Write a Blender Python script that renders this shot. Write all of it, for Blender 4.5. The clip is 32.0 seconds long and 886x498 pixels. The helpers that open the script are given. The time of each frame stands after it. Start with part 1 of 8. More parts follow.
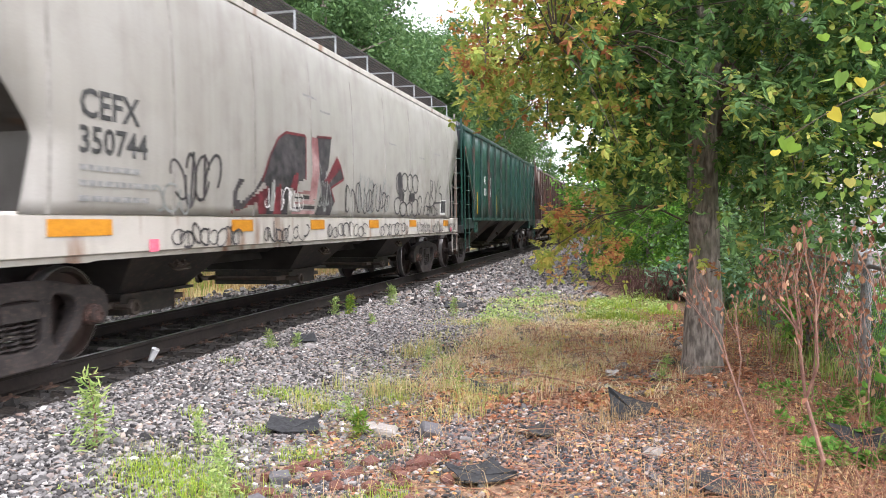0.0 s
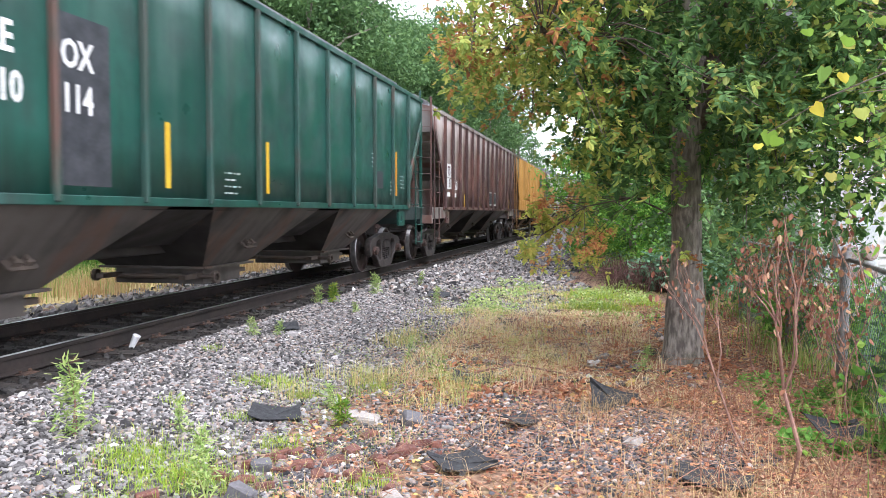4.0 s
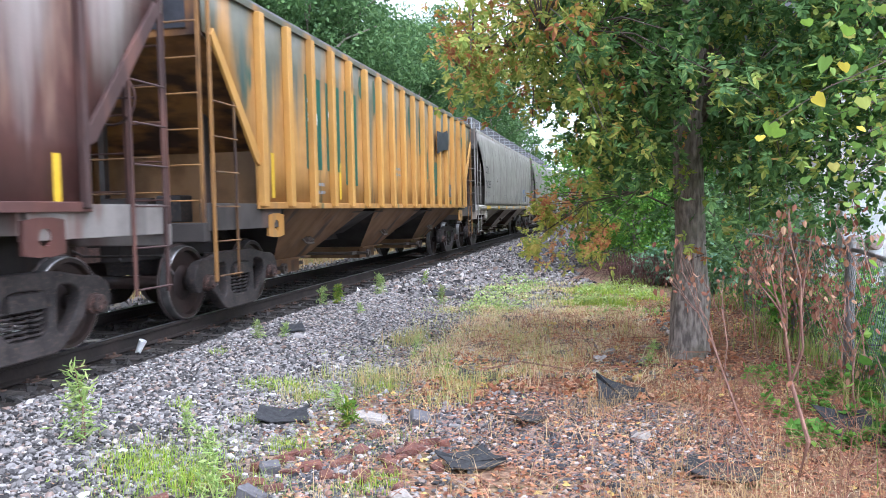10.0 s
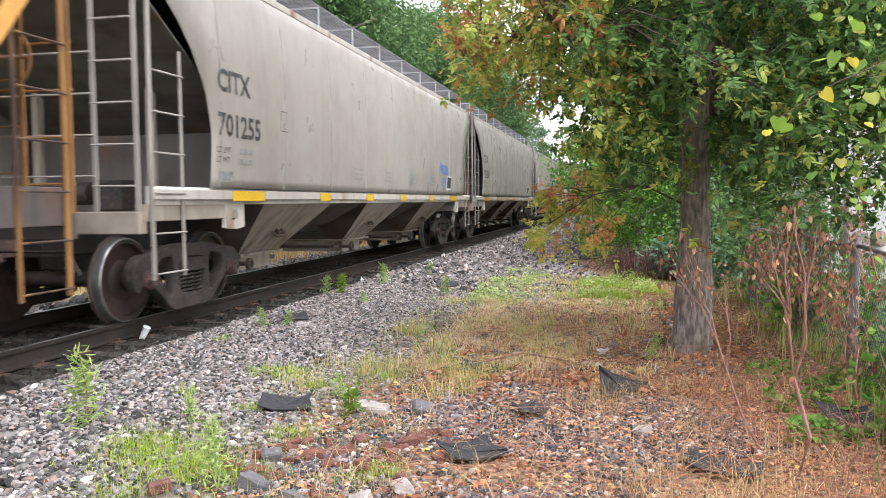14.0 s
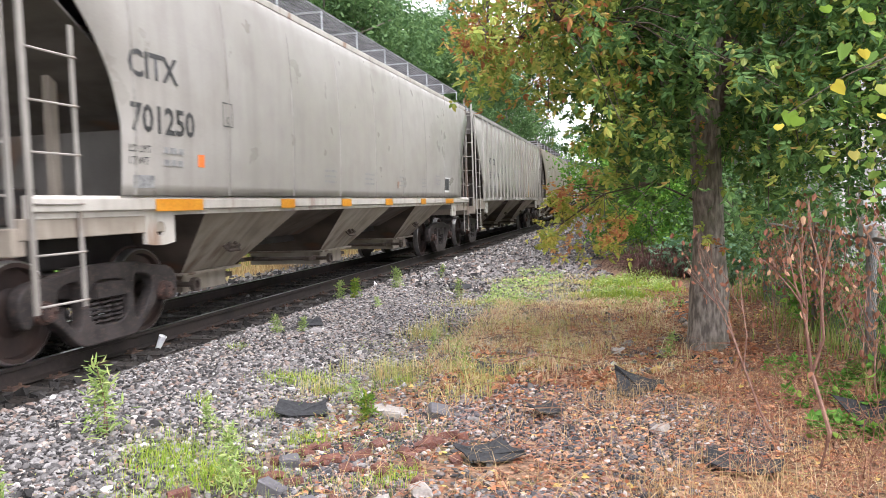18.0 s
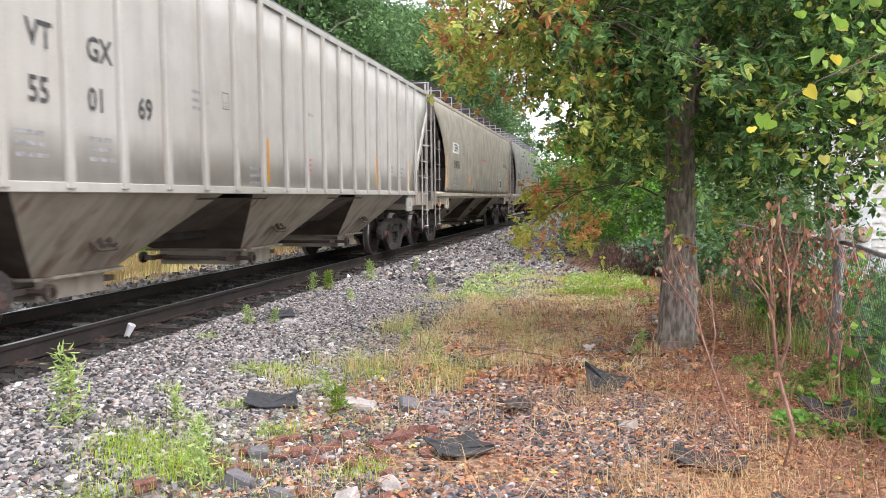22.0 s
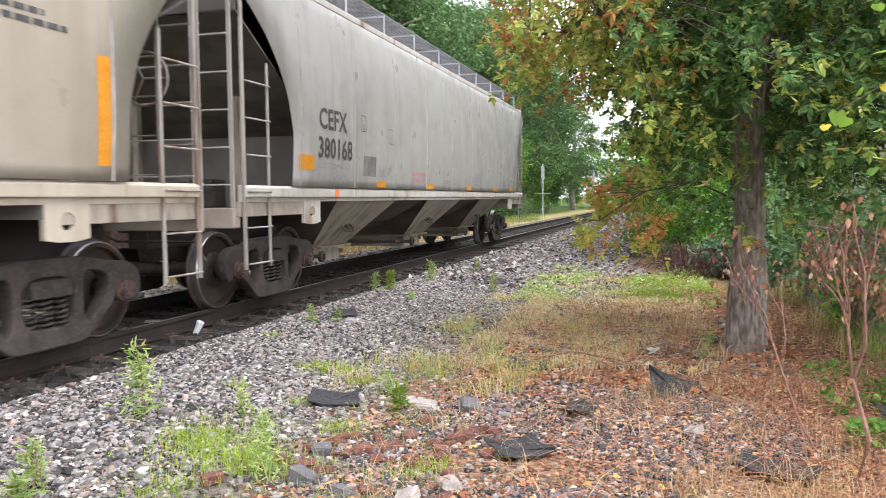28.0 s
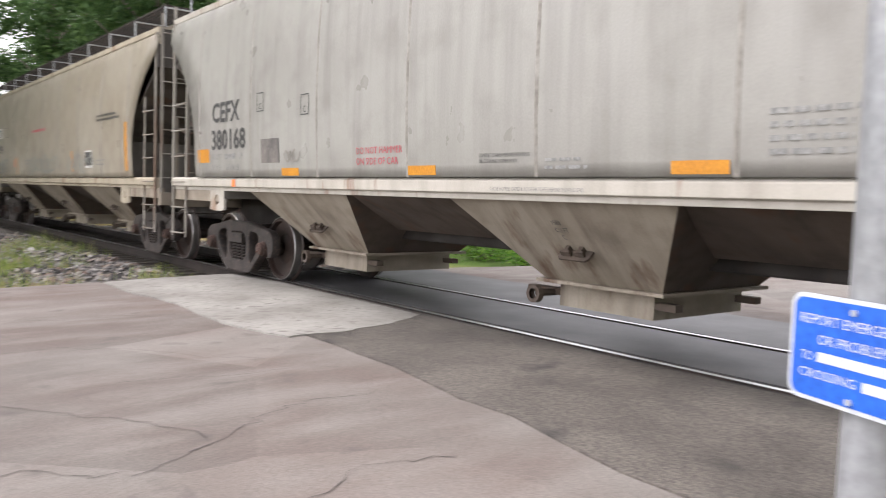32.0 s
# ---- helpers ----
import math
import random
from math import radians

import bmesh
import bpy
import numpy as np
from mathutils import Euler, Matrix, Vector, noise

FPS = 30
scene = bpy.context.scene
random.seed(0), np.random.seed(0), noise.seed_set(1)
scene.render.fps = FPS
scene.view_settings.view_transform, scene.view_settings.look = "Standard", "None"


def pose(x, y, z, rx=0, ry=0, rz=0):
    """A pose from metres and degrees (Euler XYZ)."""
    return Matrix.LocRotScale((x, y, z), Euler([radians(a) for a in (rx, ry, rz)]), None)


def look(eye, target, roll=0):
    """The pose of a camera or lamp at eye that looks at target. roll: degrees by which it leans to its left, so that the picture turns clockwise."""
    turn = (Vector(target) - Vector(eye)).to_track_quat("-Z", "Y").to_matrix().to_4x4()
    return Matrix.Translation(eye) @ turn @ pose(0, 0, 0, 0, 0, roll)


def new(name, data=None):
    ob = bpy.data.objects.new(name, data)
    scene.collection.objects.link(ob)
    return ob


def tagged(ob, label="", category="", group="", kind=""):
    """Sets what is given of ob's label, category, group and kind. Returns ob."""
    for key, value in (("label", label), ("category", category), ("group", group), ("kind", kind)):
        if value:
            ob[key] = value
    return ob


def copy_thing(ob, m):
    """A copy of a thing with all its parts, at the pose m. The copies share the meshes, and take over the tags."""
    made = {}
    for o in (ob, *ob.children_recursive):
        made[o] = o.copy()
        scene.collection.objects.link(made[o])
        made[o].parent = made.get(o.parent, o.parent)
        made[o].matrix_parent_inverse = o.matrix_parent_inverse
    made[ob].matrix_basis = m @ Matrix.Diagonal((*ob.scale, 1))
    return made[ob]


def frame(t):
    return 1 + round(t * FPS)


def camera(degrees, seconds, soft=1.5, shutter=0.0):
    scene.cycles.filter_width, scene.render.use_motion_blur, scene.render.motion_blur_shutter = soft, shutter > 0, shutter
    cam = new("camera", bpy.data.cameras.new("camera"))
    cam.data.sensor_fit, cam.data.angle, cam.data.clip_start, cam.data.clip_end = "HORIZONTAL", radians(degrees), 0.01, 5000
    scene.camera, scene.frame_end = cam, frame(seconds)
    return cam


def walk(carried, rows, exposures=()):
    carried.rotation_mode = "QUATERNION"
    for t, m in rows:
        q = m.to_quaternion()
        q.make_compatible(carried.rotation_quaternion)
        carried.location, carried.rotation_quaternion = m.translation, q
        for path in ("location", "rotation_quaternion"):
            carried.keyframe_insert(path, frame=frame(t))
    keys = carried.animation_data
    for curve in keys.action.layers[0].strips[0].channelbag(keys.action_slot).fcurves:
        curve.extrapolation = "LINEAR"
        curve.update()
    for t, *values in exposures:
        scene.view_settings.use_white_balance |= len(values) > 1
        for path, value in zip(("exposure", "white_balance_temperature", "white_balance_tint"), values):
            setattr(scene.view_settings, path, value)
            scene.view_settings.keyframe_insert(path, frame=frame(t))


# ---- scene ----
# The train runs along y on a straight track (centre x = 0, rail top z = 0). The camera stands by the crossing.
cam = camera(58.91, 32.0, soft=0.5, shutter=0.35)
PATH = [
    (0, (6.008, 1.572, 1.274), (5.5447, 3.5168, 1.2073), -0.68),
    (0.5, (6.008, 1.572, 1.274), (5.5391, 3.5152, 1.1998), -0.50),
    (1, (6.008, 1.572, 1.274), (5.5479, 3.5172, 1.1965), -0.33),
    (1.5, (6.008, 1.572, 1.274), (5.5691, 3.5222, 1.1993), -0.22),
    (2, (6.008, 1.572, 1.274), (5.5806, 3.5247, 1.1991), -0.16),
    (2.5, (6.008, 1.572, 1.274), (5.5848, 3.5254, 1.1927), -0.14),
    (3, (6.008, 1.572, 1.274), (5.5876, 3.5255, 1.1813), -0.01),
    (3.5, (6.008, 1.572, 1.274), (5.5851, 3.5248, 1.1794), 0.06),
    (5.5, (6.008, 1.572, 1.274), (5.5835, 3.5246, 1.1825), -0.28),
    (6, (6.008, 1.572, 1.274), (5.5843, 3.5242, 1.1700), -0.30),
    (6.5, (6.008, 1.572, 1.274), (5.5833, 3.5234, 1.1598), -0.36),
    (7, (6.008, 1.572, 1.274), (5.5823, 3.5230, 1.1572), -0.36),
    (7.5, (6.008, 1.572, 1.274), (5.5823, 3.5229, 1.1541), -0.74),
    (8, (6.008, 1.572, 1.274), (5.5784, 3.5218, 1.1514), -0.86),
    (8.5, (6.008, 1.572, 1.274), (5.5801, 3.5225, 1.1564), -0.67),
    (9, (6.008, 1.572, 1.274), (5.5811, 3.5239, 1.1769), -0.60),
    (9.5, (6.008, 1.572, 1.274), (5.5806, 3.5241, 1.1840), -1.05),
    (10, (6.008, 1.572, 1.274), (5.5759, 3.5227, 1.1767), -1.26),
    (10.5, (6.008, 1.572, 1.274), (5.5705, 3.5210, 1.1666), -1.15),
    (11, (6.008, 1.572, 1.274), (5.5750, 3.5220, 1.1672), -0.91),
    (11.5, (6.008, 1.572, 1.274), (5.5749, 3.5224, 1.1751), -0.67),
    (12, (6.008, 1.572, 1.274), (5.5714, 3.5215, 1.1721), -0.76),
    (12.5, (6.008, 1.572, 1.274), (5.5695, 3.5204, 1.1614), -0.47),
    (13, (6.008, 1.572, 1.274), (5.5656, 3.5191, 1.1538), -0.46),
    (13.5, (6.008, 1.572, 1.274), (5.5633, 3.5185, 1.1524), -0.44),
    (14, (6.008, 1.572, 1.274), (5.5653, 3.5190, 1.1531), -0.49),
    (14.5, (6.008, 1.572, 1.274), (5.5705, 3.5206, 1.1603), -0.75),
    (16.5, (6.008, 1.572, 1.274), (5.5558, 3.5181, 1.1760), -1.45),
    (17, (6.008, 1.572, 1.274), (5.5474, 3.5159, 1.1706), -1.56),
    (17.5, (6.008, 1.572, 1.274), (5.5405, 3.5139, 1.1657), -1.79),
    (18, (6.008, 1.572, 1.274), (5.5345, 3.5122, 1.1610), -1.89),
    (18.5, (6.008, 1.572, 1.274), (5.5299, 3.5110, 1.1590), -1.66),
    (19, (6.008, 1.572, 1.274), (5.5282, 3.5103, 1.1557), -1.27),
    (19.5, (6.008, 1.572, 1.274), (5.5315, 3.5110, 1.1525), -1.07),
    (20, (6.008, 1.572, 1.274), (5.5461, 3.5147, 1.1558), -0.77),
    (20.5, (6.008, 1.572, 1.274), (5.5729, 3.5211, 1.1605), -0.30),
    (21, (6.008, 1.572, 1.274), (5.5944, 3.5256, 1.1557), -0.20),
    (21.5, (6.008, 1.572, 1.274), (5.6006, 3.5263, 1.1469), -0.39),
    (22, (6.008, 1.572, 1.274), (5.5986, 3.5257, 1.1443), -0.52),
    (22.5, (6.008, 1.572, 1.274), (5.5973, 3.5259, 1.1515), -0.39),
    (23, (6.008, 1.572, 1.274), (5.5966, 3.5257, 1.1507), -0.18),
    (23.5, (6.008, 1.572, 1.274), (5.5945, 3.5250, 1.1466), -0.23),
    (24, (6.008, 1.572, 1.274), (5.5839, 3.5230, 1.1502), -0.35),
    (24.5, (6.008, 1.572, 1.274), (5.5671, 3.5194, 1.1533), -0.57),
    (26.5, (6.008, 1.572, 1.274), (5.5463, 3.5150, 1.1600), -0.82),
    (27, (6.008, 1.572, 1.274), (5.5342, 3.5120, 1.1587), -0.76),
    (27.5, (6.008, 1.572, 1.274), (5.5078, 3.5051, 1.1551), -0.70),
    (28, (6.008, 1.572, 1.274), (5.4468, 3.4878, 1.1471), -0.58),
    (28.5, (5.956, 1.572, 1.266), (5.2650, 3.4446, 1.1366), -0.21),
    (28.7, (5.936, 1.576, 1.262), (5.1677, 3.4177, 1.1324), -0.03),
    (29, (5.905, 1.582, 1.253), (4.9460, 3.3325, 1.1279), 0.10),
    (29.4, (5.869, 1.592, 1.241), (4.6589, 3.1798, 1.1267), 0.17),
    (29.5, (5.862, 1.594, 1.237), (4.5573, 3.1061, 1.1258), -0.02),
    (30.1, (5.831, 1.602, 1.222), (4.1145, 2.6253, 1.1311), 0.07),
    (30.4, (5.828, 1.601, 1.217), (3.9523, 2.2910, 1.1432), 0.14),
    (30.7, (5.836, 1.615, 1.215), (3.8513, 1.8578, 1.1546), 0.64),
    (31, (5.856, 1.622, 1.217), (3.8850, 1.2853, 1.1598), 1.52),
    (31.2, (5.876, 1.590, 1.221), (4.0132, 0.8661, 1.1547), 1.23),
    (31.4, (5.904, 1.553, 1.227), (4.2121, 0.4899, 1.1421), 1.62),
    (31.6, (5.939, 1.506, 1.236), (4.4237, 0.2045, 1.1358), 1.88),
    (31.8, (5.981, 1.454, 1.247), (4.6120, 0.0006, 1.1364), 1.72),
    (32, (6.032, 1.409, 1.262), (4.7834, -0.1483, 1.1323), 1.91),
]
walk(cam, [(t, look(eye, target, roll)) for t, eye, target, roll in PATH], exposures=((0.0, 1.65, 6250.0, 17.0), (3.0, 1.81, 6050.0, 16.0), (3.5, 1.83, 6000.0, 16.0), (6.0, 1.91, 5550.0, 22.0), (9.0, 1.83, 5450.0, 17.0), (11.0, 1.72, 5600.0, 16.0), (12.5, 1.68, 6200.0, 17.0), (15.0, 1.68, 6250.0, 17.0), (28.5, 1.68, 6250.0, 17.0), (30.0, 1.62, 6300.0, 17.0), (31.0, 1.36, 6500.0, 17.0), (32.0, 1.27, 6600.0, 16.0)))

# ---- light: bright overcast sky with a veiled sun ----
world = bpy.data.worlds.new("world")
scene.world = world
world.use_nodes = True
wt = world.node_tree
sky = wt.nodes.new("ShaderNodeTexSky")
sky.sky_type, sky.sun_disc, sky.sun_elevation, sky.sun_rotation = "NISHITA", False, radians(62), radians(127)
sky.dust_density, sky.ozone_density, sky.air_density = 1.0, 1.0, 1.0
veil = wt.nodes.new("ShaderNodeHueSaturation")
veil.inputs["Saturation"].default_value = 0.1
wt.links.new(sky.outputs[0], veil.inputs["Color"])
wt.links.new(veil.outputs[0], wt.nodes["Background"].inputs[0])
wt.nodes["Background"].inputs[1].default_value = 0.23
sun = new("sun", bpy.data.lights.new("sun", "SUN"))
sun.data.energy, sun.data.angle, sun.data.color = 0.75, radians(50), (1.0, 0.95, 0.88)
sun.matrix_world = look((51, -38, 120), (0, 0, 0))


# ---- mesh tools ----
class Shape:
    """Collects vertices and faces of one mesh."""

    def __init__(self):
        self.v, self.f = [], []

    def add(self, verts, faces):
        n = len(self.v)
        self.v += [tuple(p) for p in verts]
        self.f += [tuple(i + n for i in f) for f in faces]
        return self

    def box(self, x0, x1, y0, y1, z0, z1, m=None):
        vs = [Vector((x, y, z)) for x in (x0, x1) for y in (y0, y1) for z in (z0, z1)]
        if m is not None:
            vs = [m @ p for p in vs]
        return self.add(vs, [(0, 1, 3, 2), (4, 6, 7, 5), (0, 4, 5, 1), (2, 3, 7, 6), (0, 2, 6, 4), (1, 5, 7, 3)])

    def cyl(self, a, b, r, n=10, r2=None, cap=True):
        a, b = Vector(a), Vector(b)
        q = (b - a).to_track_quat("Z", "Y")
        ring = [q @ Vector((math.cos(6.28319 * i / n), math.sin(6.28319 * i / n), 0)) for i in range(n)]
        vs = [a + r * p for p in ring] + [b + (r if r2 is None else r2) * p for p in ring]
        fs = [(i, (i + 1) % n, n + (i + 1) % n, n + i) for i in range(n)]
        if cap:
            fs += [tuple(range(n - 1, -1, -1)), tuple(range(n, 2 * n))]
        return self.add(vs, fs)

    def tube(self, pts, r, n=6, taper=1.0):
        pts = [Vector(p) for p in pts]
        vs, k = [], len(pts)
        for i, p in enumerate(pts):
            d = (pts[min(i + 1, k - 1)] - pts[max(i - 1, 0)]).normalized()
            q = d.to_track_quat("Z", "Y")
            rr = r * (1 + (taper - 1) * i / max(k - 1, 1))
            vs += [p + q @ Vector((rr * math.cos(6.28319 * j / n), rr * math.sin(6.28319 * j / n), 0)) for j in range(n)]
        fs = [(i * n + j, i * n + (j + 1) % n, (i + 1) * n + (j + 1) % n, (i + 1) * n + j) for i in range(k - 1) for j in range(n)]
        fs += [tuple(range(n - 1, -1, -1)), tuple(range((k - 1) * n, k * n))]
        return self.add(vs, fs)

    def prism(self, poly, lo, hi, axis="x"):
        """A polygon of (y, z), (x, z) or (x, y) drawn out along the axis."""
        def put(a, b, c):
            return {"x": (c, a, b), "y": (a, c, b), "z": (a, b, c)}[axis]
        n = len(poly)
        vs = [put(a, b, lo) for a, b in poly] + [put(a, b, hi) for a, b in poly]
        return self.add(vs, [(i, (i + 1) % n, n + (i + 1) % n, n + i) for i in range(n)] + [tuple(range(n - 1, -1, -1)), tuple(range(n, 2 * n))])

    def spin(self, prof, n=24, axis="x", closed=False):
        """A profile of (along, radius) turned round an axis through the origin."""
        vs, k = [], len(prof)
        for i in range(n):
            c, s = math.cos(6.28319 * i / n), math.sin(6.28319 * i / n)
            for a, r in prof:
                vs.append((a, r * c, r * s) if axis == "x" else (r * c, r * s, a))
        fs = []
        for i in range(n):
            j = (i + 1) % n
            fs += [(i * k + p, i * k + p + 1, j * k + p + 1, j * k + p) for p in range(k - 1)]
            if closed:
                fs.append((i * k + k - 1, i * k, j * k, j * k + k - 1))
        return self.add(vs, fs)

    def mesh(self, name, smooth=0.0, weld=False):
        me = bpy.data.meshes.new(name)
        me.from_pydata(self.v, [], self.f)
        bm = bmesh.new()
        bm.from_mesh(me)
        if weld:
            bmesh.ops.remove_doubles(bm, verts=bm.verts, dist=1e-5)
        bmesh.ops.recalc_face_normals(bm, faces=bm.faces)
        bm.to_mesh(me)
        bm.free()
        if smooth:
            me.polygons.foreach_set("use_smooth", [True] * len(me.polygons))
            me.set_sharp_from_angle(angle=radians(smooth))
        return me


def part(name, shape, mat, parent=None, label="", smooth=0.0, bevel=0.0, loc=None):
    """Links a Shape or mesh as one mesh object under its thing."""
    me = shape.mesh(name, smooth) if isinstance(shape, Shape) else shape
    if mat is not None and not me.materials:
        me.materials.append(mat)
    ob = new(name, me)
    ob.parent = parent
    if loc is not None:
        ob.location = loc
    if bevel:
        b = ob.modifiers.new("bevel", "BEVEL")
        b.width, b.segments, b.limit_method, b.angle_limit = bevel, 2, "ANGLE", radians(40)
    if label:
        ob["label"] = label
    return ob


def thing(name, label, category, group="", kind="", m=None):
    ob = tagged(new(name), label, category, group, kind)
    if m is not None:
        ob.matrix_world = m
    return ob


def raw(name, verts, faces, mat, parent=None, smooth=False):
    """Links arrays of vertices and equal-sided faces as one mesh."""
    me = bpy.data.meshes.new(name)
    me.from_pydata(np.asarray(verts, float).tolist(), [], np.asarray(faces).tolist())
    if smooth:
        me.polygons.foreach_set("use_smooth", [True] * len(me.polygons))
    me.materials.append(mat)
    ob = new(name, me)
    ob.parent = parent
    return ob


# ---- materials ----
def nodes(name, rough=0.7, metal=0.0, spec=0.5):
    m = bpy.data.materials.new(name)
    m.use_nodes = True
    t = m.node_tree
    b = t.nodes["Principled BSDF"]
    b.inputs["Roughness"].default_value, b.inputs["Metallic"].default_value = rough, metal
    b.inputs["Specular IOR Level"].default_value = spec
    return m, t, b


def tex(t, kind, scale, stretch=(1, 1, 1), coord="Object", detail=4.0, shift=0.0):
    c = t.nodes.new("ShaderNodeTexCoord")
    mp = t.nodes.new("ShaderNodeMapping")
    mp.inputs["Scale"].default_value = stretch
    mp.inputs["Location"].default_value = (shift, shift * 0.7, shift * 0.3)
    if coord == "World":
        c = t.nodes.new("ShaderNodeNewGeometry")
        t.links.new(c.outputs["Position"], mp.inputs[0])
    else:
        t.links.new(c.outputs[coord], mp.inputs[0])
    n = t.nodes.new("ShaderNodeTex" + kind)
    n.inputs["Scale"].default_value = scale
    if kind == "Noise":
        n.inputs["Detail"].default_value = detail
    t.links.new(mp.outputs[0], n.inputs["Vector"])
    return n


def ramp(t, source, stops):
    r = t.nodes.new("ShaderNodeValToRGB")
    while len(r.color_ramp.elements) < len(stops):
        r.color_ramp.elements.new(0.5)
    for e, (p, c) in zip(r.color_ramp.elements, stops):
        e.position, e.color = p, (*c, 1) if len(c) == 3 else c
    t.links.new(source, r.inputs[0])
    return r.outputs[0]


def mix(t, fac, a, b, how="MIX"):
    x = t.nodes.new("ShaderNodeMix")
    x.data_type, x.blend_type = "RGBA", how
    for sock, val in ((x.inputs[0], fac), (x.inputs[6], a), (x.inputs[7], b)):
        if isinstance(val, (int, float)):
            sock.default_value = val
        elif isinstance(val, tuple):
            sock.default_value = (*val, 1)
        else:
            t.links.new(val, sock)
    return x.outputs[2]


def bump(t, b, source, strength, dist):
    n = t.nodes.new("ShaderNodeBump")
    n.inputs["Strength"].default_value, n.inputs["Distance"].default_value = strength, dist
    t.links.new(source, n.inputs["Height"])
    t.links.new(n.outputs[0], b.inputs["Normal"])


BW = ((0, 0, 0), (1, 1, 1))


def mask(t, source, lo, hi):
    return ramp(t, source, ((lo, BW[0]), (hi, BW[1])))


def panel_wear(t, col, shift, under, pitch, amount, low, high):
    """Paint worn off in streaks down the middle of each panel between two ribs, most of it near the eave."""
    def calc(op, a, b2):
        n = t.nodes.new("ShaderNodeMath")
        n.operation = op
        for sock, val in zip(n.inputs, (a, b2)):
            if isinstance(val, (int, float)):
                sock.default_value = val
            else:
                t.links.new(val, sock)
        return n.outputs[0]

    c = t.nodes.new("ShaderNodeTexCoord")
    sep = t.nodes.new("ShaderNodeSeparateXYZ")
    t.links.new(c.outputs["Object"], sep.inputs[0])
    u = calc("FRACT", calc("DIVIDE", calc("ADD", sep.outputs["Y"], 6.95 + 20 * pitch), pitch), 0.0)
    off = calc("ABSOLUTE", calc("SUBTRACT", u, 0.5), 0.0)
    streak = tex(t, "Noise", 1.0, (1, 4.5, 0.3), detail=7, shift=shift + 40)
    blot = tex(t, "Noise", 0.55, (1, 1, 0.5), detail=3, shift=shift + 50)
    r = t.nodes.new("ShaderNodeMapRange")
    r.inputs[1].default_value, r.inputs[2].default_value = low, high
    t.links.new(sep.outputs["Z"], r.inputs[0])
    w = calc("ADD", calc("MULTIPLY", r.outputs[0], 0.42), calc("MULTIPLY", streak.outputs[0], 0.7))
    w = calc("ADD", calc("SUBTRACT", w, calc("MULTIPLY", off, 0.75)), calc("MULTIPLY", blot.outputs[0], 0.5))
    return mix(t, ramp(t, w, ((0.55, BW[0]), (0.85, (amount,) * 3))), col, under)


def painted(name, base, dirt, rust, dirt_amount=0.5, rust_amount=0.0, fade=None, rough=0.45, shift=0.0, worn=None):
    """Old car paint: faded blotches, vertical run-off streaks, rust patches and fine grime."""
    m, t, b = nodes(name, rough)
    col = base
    if fade:
        big = tex(t, "Noise", 0.9, (1, 0.55, 0.8), shift=shift + 3)
        col = mix(t, mask(t, big.outputs[0], 0.42, 0.66), base, fade)
    streak = tex(t, "Noise", 1.0, (1, 5.0, 0.35), detail=6, shift=shift)
    col = mix(t, ramp(t, streak.outputs[0], ((0.45, BW[0]), (0.78, (dirt_amount,) * 3))), col, dirt)
    blot = tex(t, "Noise", 2.2, (1, 1, 1), detail=8, shift=shift + 9)
    col = mix(t, ramp(t, blot.outputs[0], ((0.5, BW[0]), (0.8, (dirt_amount * 0.8,) * 3))), col, dirt)
    if rust_amount:
        rs = tex(t, "Noise", 1.4, (1, 2.2, 0.5), detail=9, shift=shift + 21)
        col = mix(t, ramp(t, rs.outputs[0], ((0.62 - 0.3 * rust_amount, BW[0]), (0.72 - 0.2 * rust_amount, (1, 1, 1)))), col, rust)
    if worn:
        col = panel_wear(t, col, shift, *worn)
    fine = tex(t, "Noise", 60, detail=3)
    col = mix(t, 0.06, col, ramp(t, fine.outputs[0], ((0.3, (0.1, 0.09, 0.08)), (0.7, (0.9, 0.9, 0.88)))), "OVERLAY")
    t.links.new(col, b.inputs["Base Color"])
    rg = ramp(t, blot.outputs[0], ((0.3, (rough - 0.12,) * 3), (0.7, (rough + 0.25,) * 3)))
    t.links.new(rg, b.inputs["Roughness"])
    wob = tex(t, "Noise", 1.3, detail=2, shift=shift)
    bump(t, b, wob.outputs[0], 0.25, 0.05)
    return m


def mottled(name, a, c, scale=8.0, rough=0.8, metal=0.0, bump_by=0.3, dist=0.01, third=None, coord="Object", stretch=(1, 1, 1)):
    m, t, b = nodes(name, rough, metal)
    n1, n2 = tex(t, "Noise", scale, stretch, coord, 8), tex(t, "Noise", scale * 7, stretch, coord, 4)
    col = mix(t, mask(t, n1.outputs[0], 0.35, 0.65), a, c)
    if third:
        col = mix(t, mask(t, n2.outputs[0], 0.55, 0.68), col, third)
    col = mix(t, 0.25, col, ramp(t, n2.outputs[0], ((0.3, (0.15, 0.15, 0.15)), (0.7, (0.85, 0.85, 0.85)))), "OVERLAY")
    t.links.new(col, b.inputs["Base Color"])
    if bump_by:
        bump(t, b, n2.outputs[0], bump_by, dist)
    return m


